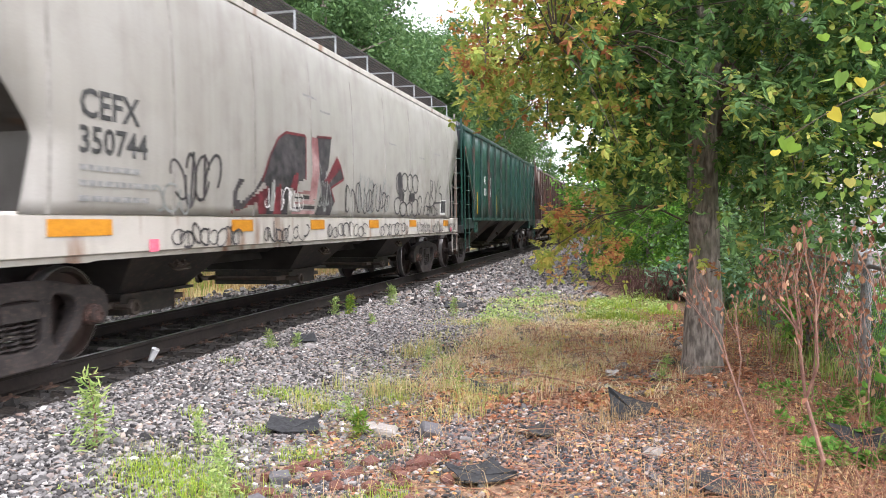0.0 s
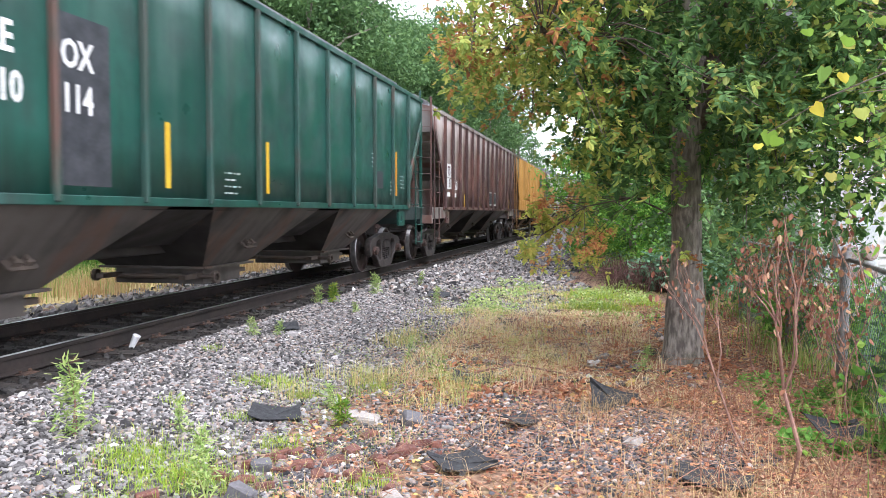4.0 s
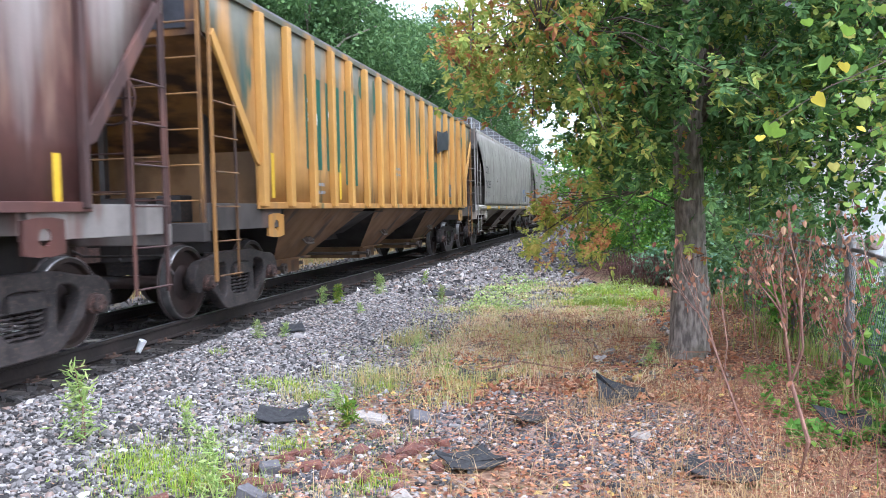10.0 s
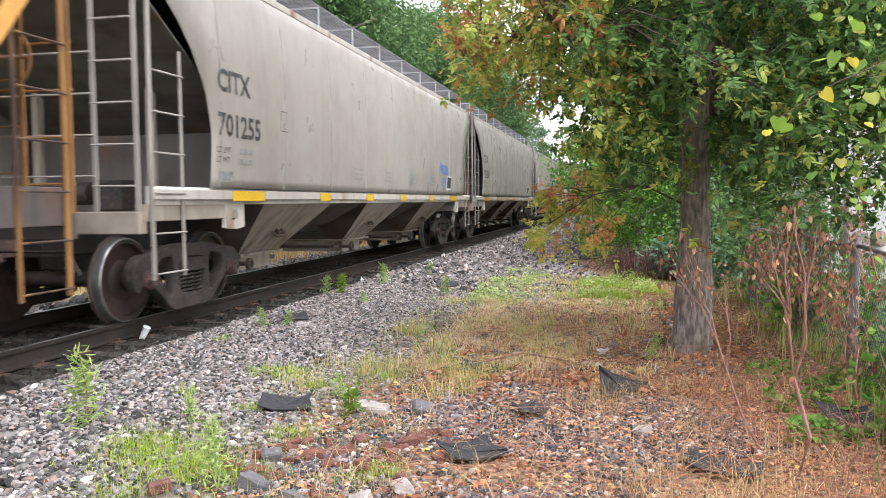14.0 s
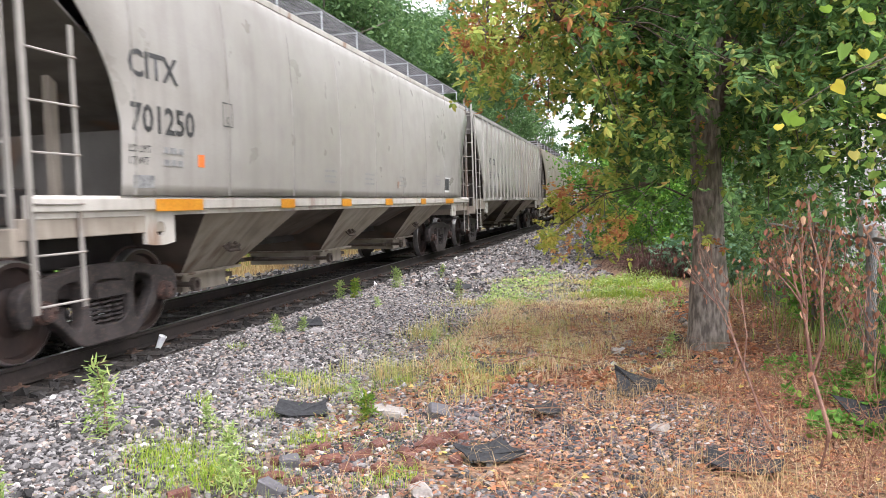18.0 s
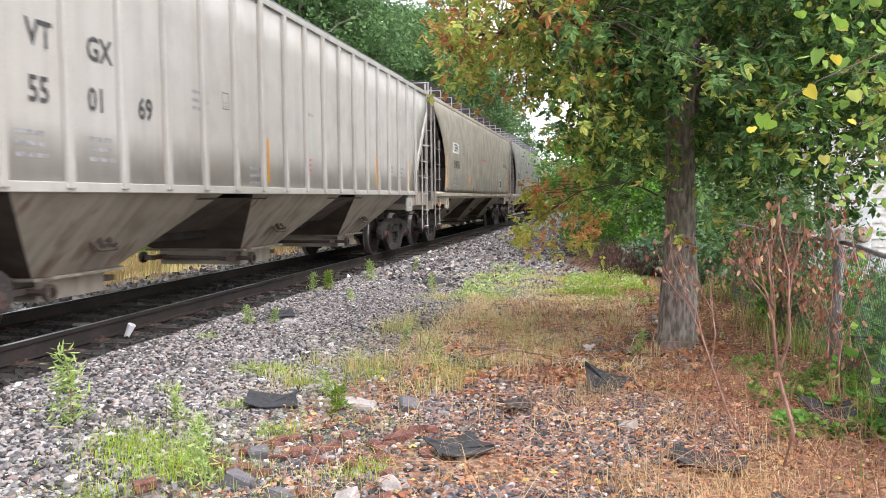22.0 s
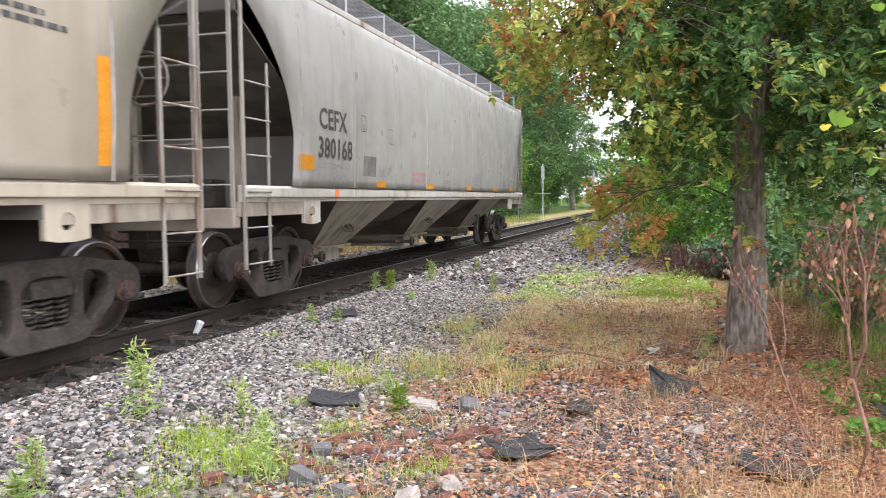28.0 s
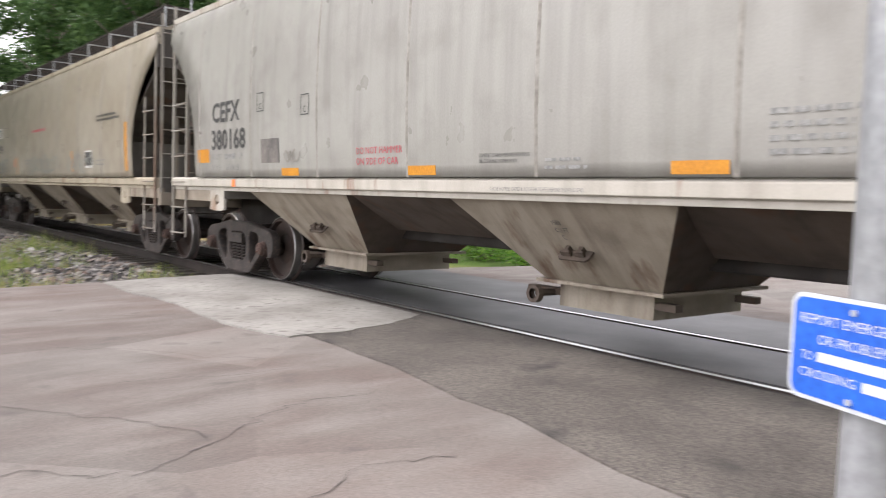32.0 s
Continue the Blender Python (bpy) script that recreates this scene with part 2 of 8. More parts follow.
def leafy(name, stops, rough=0.5, glow=0.35):
    """Leaves: colour by leaf, light passing through."""
    m, t, b = nodes(name, rough + 0.1, spec=0.18)
    g = t.nodes.new("ShaderNodeNewGeometry")
    col = ramp(t, g.outputs["Random Per Island"], stops)
    n = tex(t, "Noise", 0.8, coord="World", detail=3)
    col = mix(t, 0.35, col, ramp(t, n.outputs[0], ((0.3, (0.25, 0.25, 0.25)), (0.7, (0.75, 0.75, 0.7)))), "OVERLAY")
    t.links.new(col, b.inputs["Base Color"])
    tr = t.nodes.new("ShaderNodeBsdfTranslucent")
    t.links.new(col, tr.inputs[0])
    mx = t.nodes.new("ShaderNodeMixShader")
    mx.inputs[0].default_value = glow
    t.links.new(b.outputs[0], mx.inputs[1])
    t.links.new(tr.outputs[0], mx.inputs[2])
    t.links.new(mx.outputs[0], t.nodes["Material Output"].inputs[0])
    return m


def pieces(name, stops, rough=0.85, bump_by=0.4):
    """Stones, chips and litter: colour by piece."""
    m, t, b = nodes(name, rough, spec=0.3)
    g = t.nodes.new("ShaderNodeNewGeometry")
    col = ramp(t, g.outputs["Random Per Island"], stops)
    n = tex(t, "Noise", 45, coord="World", detail=4)
    col = mix(t, 0.3, col, ramp(t, n.outputs[0], ((0.3, (0.2, 0.2, 0.2)), (0.7, (0.8, 0.8, 0.8)))), "OVERLAY")
    t.links.new(col, b.inputs["Base Color"])
    if bump_by:
        bump(t, b, n.outputs[0], bump_by, 0.01)
    return m


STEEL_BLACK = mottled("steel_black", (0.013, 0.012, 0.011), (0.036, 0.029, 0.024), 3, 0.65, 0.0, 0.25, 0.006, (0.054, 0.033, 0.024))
TRUCK_IRON = mottled("truck_iron", (0.02, 0.017, 0.016), (0.055, 0.045, 0.042), 4, 0.7, 0.0, 0.35, 0.006, (0.075, 0.05, 0.04))
TRUCK_RUST = mottled("truck_rust", (0.04, 0.026, 0.022), (0.1, 0.056, 0.045), 4, 0.85, 0.0, 0.35, 0.006, (0.15, 0.08, 0.06))
WHEEL_IRON = mottled("wheel_iron", (0.018, 0.013, 0.012), (0.05, 0.03, 0.024), 3, 0.6, 0.1, 0.15, 0.004)
TREAD = mottled("wheel_tread", (0.32, 0.31, 0.3), (0.46, 0.45, 0.44), 9, 0.35, 0.9, 0.05, 0.002)
GALV = mottled("galvanised_steel", (0.36, 0.38, 0.4), (0.5, 0.52, 0.54), 5, 0.5, 0.35, 0.08, 0.003)
GRATE = mottled("grating_steel", (0.1, 0.1, 0.105), (0.19, 0.19, 0.195), 5, 0.6, 0.2, 0.0)
REFLECT = mottled("reflective_stripe", (0.5, 0.2, 0.016), (0.57, 0.25, 0.024), 6, 0.35, 0.0, 0.0)
REFLECT_Y = mottled("yellow_stripe", (0.58, 0.36, 0.02), (0.64, 0.42, 0.035), 6, 0.35, 0.0, 0.0)
STENCIL = mottled("stencil_black", (0.025, 0.025, 0.025), (0.07, 0.07, 0.07), 20, 0.6, 0.0, 0.0)
STENCIL_GREY = mottled("stencil_grey", (0.16, 0.16, 0.16), (0.3, 0.3, 0.29), 25, 0.6, 0.0, 0.0)
STENCIL_RED = mottled("stencil_red", (0.42, 0.045, 0.07), (0.5, 0.12, 0.14), 20, 0.6, 0.0, 0.0)
STENCIL_WHITE = mottled("stencil_white", (0.6, 0.6, 0.58), (0.78, 0.78, 0.76), 20, 0.6, 0.0, 0.0)
GRAFF_BLACK = mottled("spray_black", (0.02, 0.02, 0.022), (0.08, 0.07, 0.075), 6, 0.55, 0.0, 0.0)
GRAFF_WINE = mottled("spray_wine", (0.08, 0.012, 0.018), (0.2, 0.035, 0.045), 4, 0.55, 0.0, 0.0)
GRAFF_BLUE = mottled("spray_blue", (0.04, 0.15, 0.42), (0.1, 0.25, 0.55), 4, 0.55, 0.0, 0.0)
GRAFF_GREY = mottled("spray_grey", (0.2, 0.21, 0.2), (0.3, 0.31, 0.29), 4, 0.6, 0.0, 0.0)
PINK = mottled("pink_tag", (0.75, 0.12, 0.2), (0.8, 0.18, 0.25), 6, 0.5, 0.0, 0.0)
ORANGE_DOT = mottled("orange_dot", (0.8, 0.18, 0.04), (0.85, 0.22, 0.05), 6, 0.5, 0.0, 0.0)


# ---- ground, track and crossing ----
ROAD_Y0, ROAD_Y1 = -10.0, 2.05


def road_z(x):
    return -0.02 - 0.022 * max(0.0, x - 1.2) if x > 0 else -0.02 - 0.012 * max(0.0, -x - 1.2)


def soil_z(x, y):
    """Height of the ground by place: ballast shoulders fall away from the sleepers to a rough verge."""
    a = abs(x)
    if a < 1.45:
        z = -0.19
    elif a < 3.3:
        z = -0.17 - 0.15 * ((a - 1.45) / 1.85) ** 1.3
    else:
        z = -0.32
    if x > 5:
        z += 0.05 * math.exp(-((x - 6.5) ** 2 + (y - 9.5) ** 2) / 5)
    if x < -7:
        z += min(0.06 * (-7 - x), 1.0)
    if a > 1.45:
        z += 0.035 * (noise.noise((x * 0.9, y * 0.9, 0.0)) + 0.5 * noise.noise((x * 2.3, y * 2.3, 4.0)))
    if ROAD_Y0 - 0.2 < y < ROAD_Y1 + 0.1 and -14 < x < 40:
        z = min(z, road_z(x) - 0.08)
    return z


def axis_steps(lo, hi, fine_lo, fine_hi, step):
    left, right, d, p = [], [], step, fine_lo
    while p > lo:
        d *= 1.35
        p = max(lo, p - d)
        left.append(p)
    d, p = step, fine_hi
    while p < hi:
        d *= 1.35
        p = min(hi, p + d)
        right.append(p)
    n = int((fine_hi - fine_lo) / step)
    return left[::-1] + [fine_lo + (fine_hi - fine_lo) * i / n for i in range(n + 1)] + right


def ground_material():
    m, t, b = nodes("verge_soil", 0.95, spec=0.2)
    geo = t.nodes.new("ShaderNodeNewGeometry")
    sep = t.nodes.new("ShaderNodeSeparateXYZ")
    t.links.new(geo.outputs["Position"], sep.inputs[0])
    wob = tex(t, "Noise", 0.7, coord="World", detail=6)
    fine = tex(t, "Noise", 22, coord="World", detail=6)
    cell = tex(t, "Voronoi", 24, coord="World")
    gravel = ramp(t, cell.outputs["Color"], ((0.1, (0.035, 0.032, 0.029)), (0.5, (0.10, 0.09, 0.082)), (0.9, (0.24, 0.22, 0.2))))
    soil = ramp(t, fine.outputs[0], ((0.3, (0.05, 0.032, 0.023)), (0.5, (0.19, 0.115, 0.075)), (0.72, (0.40, 0.27, 0.18))))
    straw = ramp(t, fine.outputs[0], ((0.3, (0.22, 0.17, 0.07)), (0.6, (0.42, 0.34, 0.15)), (0.8, (0.3, 0.33, 0.1))))
    green = ramp(t, fine.outputs[0], ((0.3, (0.035, 0.07, 0.015)), (0.7, (0.12, 0.19, 0.04))))

    def edge(out, at, width, wobble):
        a = t.nodes.new("ShaderNodeMath")
        a.operation = "MULTIPLY_ADD"
        t.links.new(wob.outputs[0], a.inputs[0])
        a.inputs[1].default_value, a.inputs[2].default_value = wobble, -0.5 * wobble
        s = t.nodes.new("ShaderNodeMath")
        s.operation = "ADD"
        t.links.new(out, s.inputs[0])
        t.links.new(a.outputs[0], s.inputs[1])
        r = t.nodes.new("ShaderNodeMapRange")
        r.inputs[1].default_value, r.inputs[2].default_value = at - width, at + width
        t.links.new(s.outputs[0], r.inputs[0])
        return r.outputs[0]

    col = mix(t, edge(sep.outputs["X"], 3.6, 0.7, 3.0), gravel, soil)
    patch = tex(t, "Noise", 1.1, coord="World", detail=5, shift=7)
    lush = mix(t, mask(t, patch.outputs[0], 0.58, 0.75), col, green)
    col = mix(t, edge(sep.outputs["X"], 3.0, 0.5, 2.0), col, lush)
    col = mix(t, edge(sep.outputs["X"], 8.6, 0.8, 1.5), col, green)
    left = mix(t, edge(sep.outputs["X"], -5.2, 1.0, 2.5), green, straw)
    col = mix(t, edge(sep.outputs["X"], -2.6, 0.4, 1.2), left, col)
    # The bed between the rails is much darker than the verge.
    dark_bed = ramp(t, fine.outputs[0], ((0.35, (0.014, 0.012, 0.01)), (0.7, (0.045, 0.037, 0.031))))
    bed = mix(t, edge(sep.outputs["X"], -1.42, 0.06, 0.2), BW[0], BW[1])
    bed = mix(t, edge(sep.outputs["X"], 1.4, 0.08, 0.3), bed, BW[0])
    col = mix(t, bed, col, dark_bed)
    t.links.new(col, b.inputs["Base Color"])
    bump(t, b, fine.outputs[0], 0.6, 0.03)
    return m


xs, ys = axis_steps(-900, 900, -8.0, 10.0, 0.25), axis_steps(-900, 1500, -13.0, 26.0, 0.25)
gv = [(x, y, soil_z(x, y)) for x in xs for y in ys]
gf = [(i * len(ys) + j, (i + 1) * len(ys) + j, (i + 1) * len(ys) + j + 1, i * len(ys) + j + 1) for i in range(len(xs) - 1) for j in range(len(ys) - 1)]
ground = raw("ground", gv, gf, ground_material(), smooth=True)
tagged(ground, "gravel and soil verge with dry grass and fallen leaves", "ground", kind="structure")

# Road over the track: old reddish concrete, with a grey asphalt apron along the rails.
m_conc, t, b = nodes("old_concrete", 0.85)
n1, n2, n3 = tex(t, "Noise", 0.5, coord="World", detail=8), tex(t, "Noise", 30, coord="World", detail=5), tex(t, "Voronoi", 160, coord="World")
col = mix(t, mask(t, n1.outputs[0], 0.4, 0.62), (0.13, 0.102, 0.092), (0.16, 0.147, 0.137))
slabs = tex(t, "Voronoi", 0.42, coord="World", shift=3)
col = mix(t, 0.55, col, ramp(t, slabs.outputs["Color"], ((0.2, (0.36, 0.34, 0.33)), (0.8, (0.62, 0.62, 0.61)))), "OVERLAY")
wash = tex(t, "Noise", 0.9, (1, 2.6, 1), coord="World", detail=9, shift=11)
col = mix(t, ramp(t, wash.outputs[0], ((0.42, BW[0]), (0.66, (0.55,) * 3))), col, (0.225, 0.212, 0.198))
col = mix(t, 0.35, col, ramp(t, n3.outputs["Color"], ((0.2, (0.2, 0.19, 0.18)), (0.8, (0.75, 0.72, 0.7)))), "OVERLAY")
col = mix(t, mask(t, tex(t, "Noise", 2.6, coord="World", detail=7, shift=5).outputs[0], 0.62, 0.74), col, (0.095, 0.083, 0.077))
t.links.new(col, b.inputs["Base Color"])
bump(t, b, n2.outputs[0], 0.3, 0.01)
m_asph, t, b = nodes("worn_asphalt", 0.8)
n1, n2 = tex(t, "Noise", 0.9, coord="World", detail=8), tex(t, "Voronoi", 70, coord="World")
col = mix(t, mask(t, n1.outputs[0], 0.36, 0.6), (0.06, 0.053, 0.047), (0.112, 0.101, 0.09))
col = mix(t, 0.55, col, ramp(t, n2.outputs["Color"], ((0.15, (0.15, 0.14, 0.14)), (0.85, (0.85, 0.83, 0.8)))), "OVERLAY")
col = mix(t, mask(t, tex(t, "Noise", 1.7, coord="World", detail=7, shift=2).outputs[0], 0.6, 0.72), col, (0.035, 0.032, 0.03))
t.links.new(col, b.inputs["Base Color"])
bump(t, b, n2.outputs["Distance"], 0.5, 0.012)
m_wet, t, b = nodes("smooth_crossing_asphalt", 0.55)
n1, n2 = tex(t, "Noise", 1.3, coord="World", detail=7), tex(t, "Noise", 45, coord="World", detail=4)
col = mix(t, mask(t, n1.outputs[0], 0.35, 0.68), (0.032, 0.032, 0.034), (0.085, 0.085, 0.088))
col = mix(t, 0.3, col, ramp(t, n2.outputs[0], ((0.3, (0.25, 0.25, 0.25)), (0.7, (0.75, 0.75, 0.75)))), "OVERLAY")
t.links.new(col, b.inputs["Base Color"])
bump(t, b, n2.outputs[0], 0.2, 0.006)

road = thing("road", "worn road of cracked concrete and asphalt crossing the track", "road", kind="structure")


def slab(name, outline, mat, label, drop=0.25, lift=0.0, step=0.5):
    """A flat slab between two border lines x = f(y), following the road's fall."""
    rows = []
    n = max(2, int((ROAD_Y1 - ROAD_Y0) / step))
    for i in range(n + 1):
        y = ROAD_Y0 + (ROAD_Y1 - ROAD_Y0) * i / n
        a, c = outline(y)
        rows.append([(a + (c - a) * k / 8, y + 0.12 * noise.noise((a + (c - a) * k / 8, y, 3)) * (i in (0, n))) for k in range(9)])
    s = Shape()
    vs = [(x, y, road_z(x) + lift) for r in rows for x, y in r]
    fs = [(i * 9 + j, i * 9 + j + 1, (i + 1) * 9 + j + 1, (i + 1) * 9 + j) for i in range(n) for j in range(8)]
    rim = [i * 9 for i in range(n + 1)] + [n * 9 + j for j in range(1, 9)] + [i * 9 + 8 for i in range(n - 1, -1, -1)] + list(range(7, 0, -1))
    k = len(vs)
    low = [(vs[i][0], vs[i][1], vs[i][2] - drop) for i in rim]
    fs += [(rim[i], rim[(i + 1) % len(rim)], k + (i + 1) % len(rim), k + i) for i in range(len(rim))]
    s.add(vs + low, fs)
    return part(name, s, mat, road, label)


def apron_x(y):
    return 2.75 + 0.25 * math.sin(y * 0.55 + 1.2) + 0.55 * math.exp(-((y - 2.0) / 1.6) ** 2) * 1.6 + 0.12 * noise.noise((y * 1.3, 0, 0))


slab("concrete_slab", lambda y: (apron_x(y) - 0.05, 40.0), m_conc, "cracked reddish concrete")
slab("asphalt_apron", lambda y: (0.86, apron_x(y)), m_asph, "grey patched asphalt", lift=0.012)
slab("crossing_panel", lambda y: (-0.63, 0.63), m_wet, "smooth dark asphalt between the rails", lift=0.015)
slab("far_apron", lambda y: (-2.6, -0.86), m_wet, "smooth dark asphalt", lift=0.01)
slab("far_slab", lambda y: (-16.0, -2.59), m_conc, "cracked reddish concrete")
m_pale = mottled("pale_worn_concrete", (0.2, 0.19, 0.175), (0.3, 0.29, 0.27), 1.2, 0.85, 0, 0.3, 0.008, (0.14, 0.13, 0.12), coord="World")
s = Shape()
outline = [(2.95, -9.85), (2.2, -9.95), (1.1, -9.95), (0.9, -8.7), (0.93, -6.6), (0.95, -5.3), (1.5, -5.0), (2.2, -4.9), (2.7, -4.98), (2.85, -5.6), (2.9, -6.5), (2.82, -7.5), (2.97, -9.0)]
rim = []
for (xa, ya), (xb, yb) in zip(outline, outline[1:] + outline[:1]):
    rim += [(xa + (xb - xa) * k / 5 + 0.06 * noise.noise((xa + k, ya, 5)), ya + (yb - ya) * k / 5 + 0.06 * noise.noise((xa, ya + k, 7))) for k in range(5)]
s.add([(x, y, road_z(x) + 0.017) for x, y in rim] + [(x, y, road_z(x) - 0.1) for x, y in rim], [tuple(range(len(rim)))] + [(i, (i + 1) % len(rim), len(rim) + (i + 1) % len(rim), len(rim) + i) for i in range(len(rim))])
part("concrete_patch", s, m_pale, road, "pale worn concrete patch")
CRACK = mottled("crack_tar", (0.03, 0.027, 0.025), (0.07, 0.06, 0.055), 10, 0.9, 0, 0.0)
for pts in (((4.45, -5.6), (3.95, -5.2), (3.6, -4.6), (3.2, -4.3)), ((4.9, -2.3), (4.3, -2.6), (3.9, -2.9), (3.5, -3.0), (3.0, -2.9)), ((4.4, -4.2), (3.7, -3.9), (3.2, -3.9)), ((6.4, -7.6), (5.6, -7.2), (4.7, -7.3), (3.9, -6.9)), ((5.9, -1.2), (5.2, -1.6), (4.5, -1.5), (3.9, -1.8), (3.4, -1.6)), ((6.3, -3.1), (5.7, -2.9), (5.2, -2.6), (4.9, -2.3)), ((6.2, -5.2), (5.5, -5.3), (4.9, -5.6), (4.45, -5.6)), ((5.2, -4.0), (4.6, -3.2), (4.3, -2.6))):
    s, fine = Shape(), []
    for (x0, y0), (x1, y1) in zip(pts, pts[1:]):
        fine += [(x0 + (x1 - x0) * k / 6 + 0.09 * noise.noise((x0 + k * 0.83, y0, 1)), y0 + (y1 - y0) * k / 6 + 0.09 * noise.noise((x0, y0 + k * 0.83, 2))) for k in range(6)]
    for i, ((x0, y0), (x1, y1)) in enumerate(zip(fine, fine[1:])):
        w = 0.0015 + 0.004 * abs(noise.noise((i * 0.7, x0, 0)))
        d = Vector((y0 - y1, x1 - x0, 0)).normalized() * w
        s.add([(x0 + d.x, y0 + d.y, road_z(x0) + 0.004), (x0 - d.x, y0 - d.y, road_z(x0) + 0.004), (x1 - d.x, y1 - d.y, road_z(x1) + 0.004), (x1 + d.x, y1 + d.y, road_z(x1) + 0.004)], [(0, 1, 2, 3)])
    part("crack", s, CRACK, road)

# Track
RAIL_SIDE = mottled("rail_rust", (0.014, 0.011, 0.0095), (0.034, 0.024, 0.02), 3, 0.8, 0.1, 0.2, 0.004)
RAIL_TOP = mottled("rail_head", (0.35, 0.35, 0.36), (0.55, 0.55, 0.56), 2, 0.28, 0.9, 0.03, 0.002, stretch=(1, 0.2, 1))
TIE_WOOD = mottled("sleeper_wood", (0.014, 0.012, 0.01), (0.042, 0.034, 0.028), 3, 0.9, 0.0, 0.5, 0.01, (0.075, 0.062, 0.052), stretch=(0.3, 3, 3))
PLATE = mottled("tie_plate_rust", (0.05, 0.03, 0.022), (0.11, 0.065, 0.045), 12, 0.85, 0.1, 0.3, 0.004)
track = thing("track", "single railway track with rusty rails on old sleepers", "track", kind="structure")
RAIL = ((-0.07, -0.172), (0.07, -0.172), (0.07, -0.162), (0.012, -0.145), (0.009, -0.045), (0.034, -0.036), (0.036, -0.006), (0.03, -0.0015), (-0.03, -0.0015), (-0.036, -0.006), (-0.034, -0.036), (-0.009, -0.045), (-0.012, -0.145), (-0.07, -0.162))
for s0 in (-0.7525, 0.7525):
    s = Shape()
    s.prism([(s0 + a, z) for a, z in RAIL], -140, 260, "y")
    rail = part("rail", s, RAIL_SIDE, track, "rusty rail", smooth=30)
    s = Shape()
    s.box(s0 - 0.026, s0 + 0.026, -140, 260, -0.003, 0.0)
    part("running_surface", s, RAIL_TOP, rail, "bright worn rail head")
# Flangeway guards beside the rails in the crossing
for x in (0.83, 0.665, -0.665, -0.83):
    s = Shape()
    s.box(x - 0.022, x + 0.022, ROAD_Y0, ROAD_Y1 - 0.1, -0.15, -0.012)
    part("flangeway_strip", s, STEEL_BLACK, track, "black rubber strip")
tie_meshes = []
for k in range(4):
    r = random.Random(k)
    s = Shape()
    pts = [(-1.29 + 0.645 * i, 0.112 + 0.012 * r.uniform(-1, 1), 0.112 + 0.012 * r.uniform(-1, 1), -0.172 - 0.012 * r.random()) for i in range(5)]
    for (xa, l0, r0, z0), (xb, l1, r1, z1) in zip(pts, pts[1:]):
        s.add([(xa, -l0, -0.34), (xa, r0, -0.34), (xa, r0, z0), (xa, -l0, z0), (xb, -l1, -0.34), (xb, r1, -0.34), (xb, r1, z1), (xb, -l1, z1)], [(3, 2, 6, 7), (0, 3, 7, 4), (1, 5, 6, 2)])
    s.add([(-1.29, -0.11, -0.34), (-1.29, 0.11, -0.34), (-1.29, 0.11, -0.178), (-1.29, -0.11, -0.178), (1.29, -0.11, -0.34), (1.29, 0.11, -0.34), (1.29, 0.11, -0.178), (1.29, -0.11, -0.178)], [(0, 1, 2, 3), (4, 7, 6, 5)])
    me = s.mesh("sleeper")
    me.materials.append(TIE_WOOD)
    tie_meshes.append(me)
s = Shape()
for x in (-0.7525, 0.7525):
    s.box(x - 0.17, x + 0.17, -0.095, 0.095, -0.186, -0.166)
    for dx in (-0.1, 0.1):
        for dy in (-0.06, 0.06):
            s.cyl((x + dx, dy, -0.17), (x + dx, dy, -0.14), 0.016, 5)
plate_mesh = s.mesh("tie_plates")
plate_mesh.materials.append(PLATE)
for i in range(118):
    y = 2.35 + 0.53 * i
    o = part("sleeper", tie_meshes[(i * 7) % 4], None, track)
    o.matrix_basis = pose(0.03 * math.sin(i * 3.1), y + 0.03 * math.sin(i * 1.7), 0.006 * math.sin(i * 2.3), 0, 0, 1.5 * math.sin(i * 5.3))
    if y < 30:
        part("tie_plates", plate_mesh, None, o)
for i in range(60):
    o = part("sleeper", tie_meshes[(i * 5) % 4], None, track)
    o.matrix_basis = pose(0.03 * math.sin(i * 2.1), -10.3 - 0.53 * i, 0.005 * math.sin(i), 0, 0, 1.5 * math.sin(i * 4.3))


# ---- the train: covered hopper cars, each built round its own middle, front towards -y ----
TRUCK_Y, AXLE, WHEEL_R = 6.73, 0.89, 0.457
EAVE = 3.93


def round_x(z):
    """Half width of a curved-side car at a height."""
    u = (z - 2.45) / 1.5
    return 1.6 - 0.1 * abs(u) ** 2.4 - (0.03 if z > 3.85 else 0.0)


def flat_x(z):
    return 1.5


def rot_text(body, size, mat, name="lettering"):
    c = bpy.data.curves.new(name, "FONT")
    c.body, c.size, c.resolution_u, c.space_line, c.offset = body, size, 2, 1.1, (size * 0.022 if size > 0.2 else 0.0)
    ob = bpy.data.objects.new(name, c)
    me = bpy.data.meshes.new_from_object(ob)
    bpy.data.objects.remove(ob)
    bpy.data.curves.remove(c)
    if not me.materials:
        me.materials.append(mat)
    else:
        me.materials[0] = mat
    return me


def lettering(body, size, y, z, side, mat, parent, squeeze=1.0, lift=0.006, label=""):
    """Writing on the side that faces +x; y, z: its lower left corner."""
    me = rot_text(body, size, mat)
    co = np.empty(len(me.vertices) * 3)
    me.vertices.foreach_get("co", co)
    co = co.reshape(-1, 3)
    out = np.array([(side(z + b) + lift, y + a * squeeze, z + b) for a, b, _ in co])
    me.vertices.foreach_set("co", out.ravel())
    me.update()
    return tagged(part("lettering", me, None, parent, label), kind="stuff")


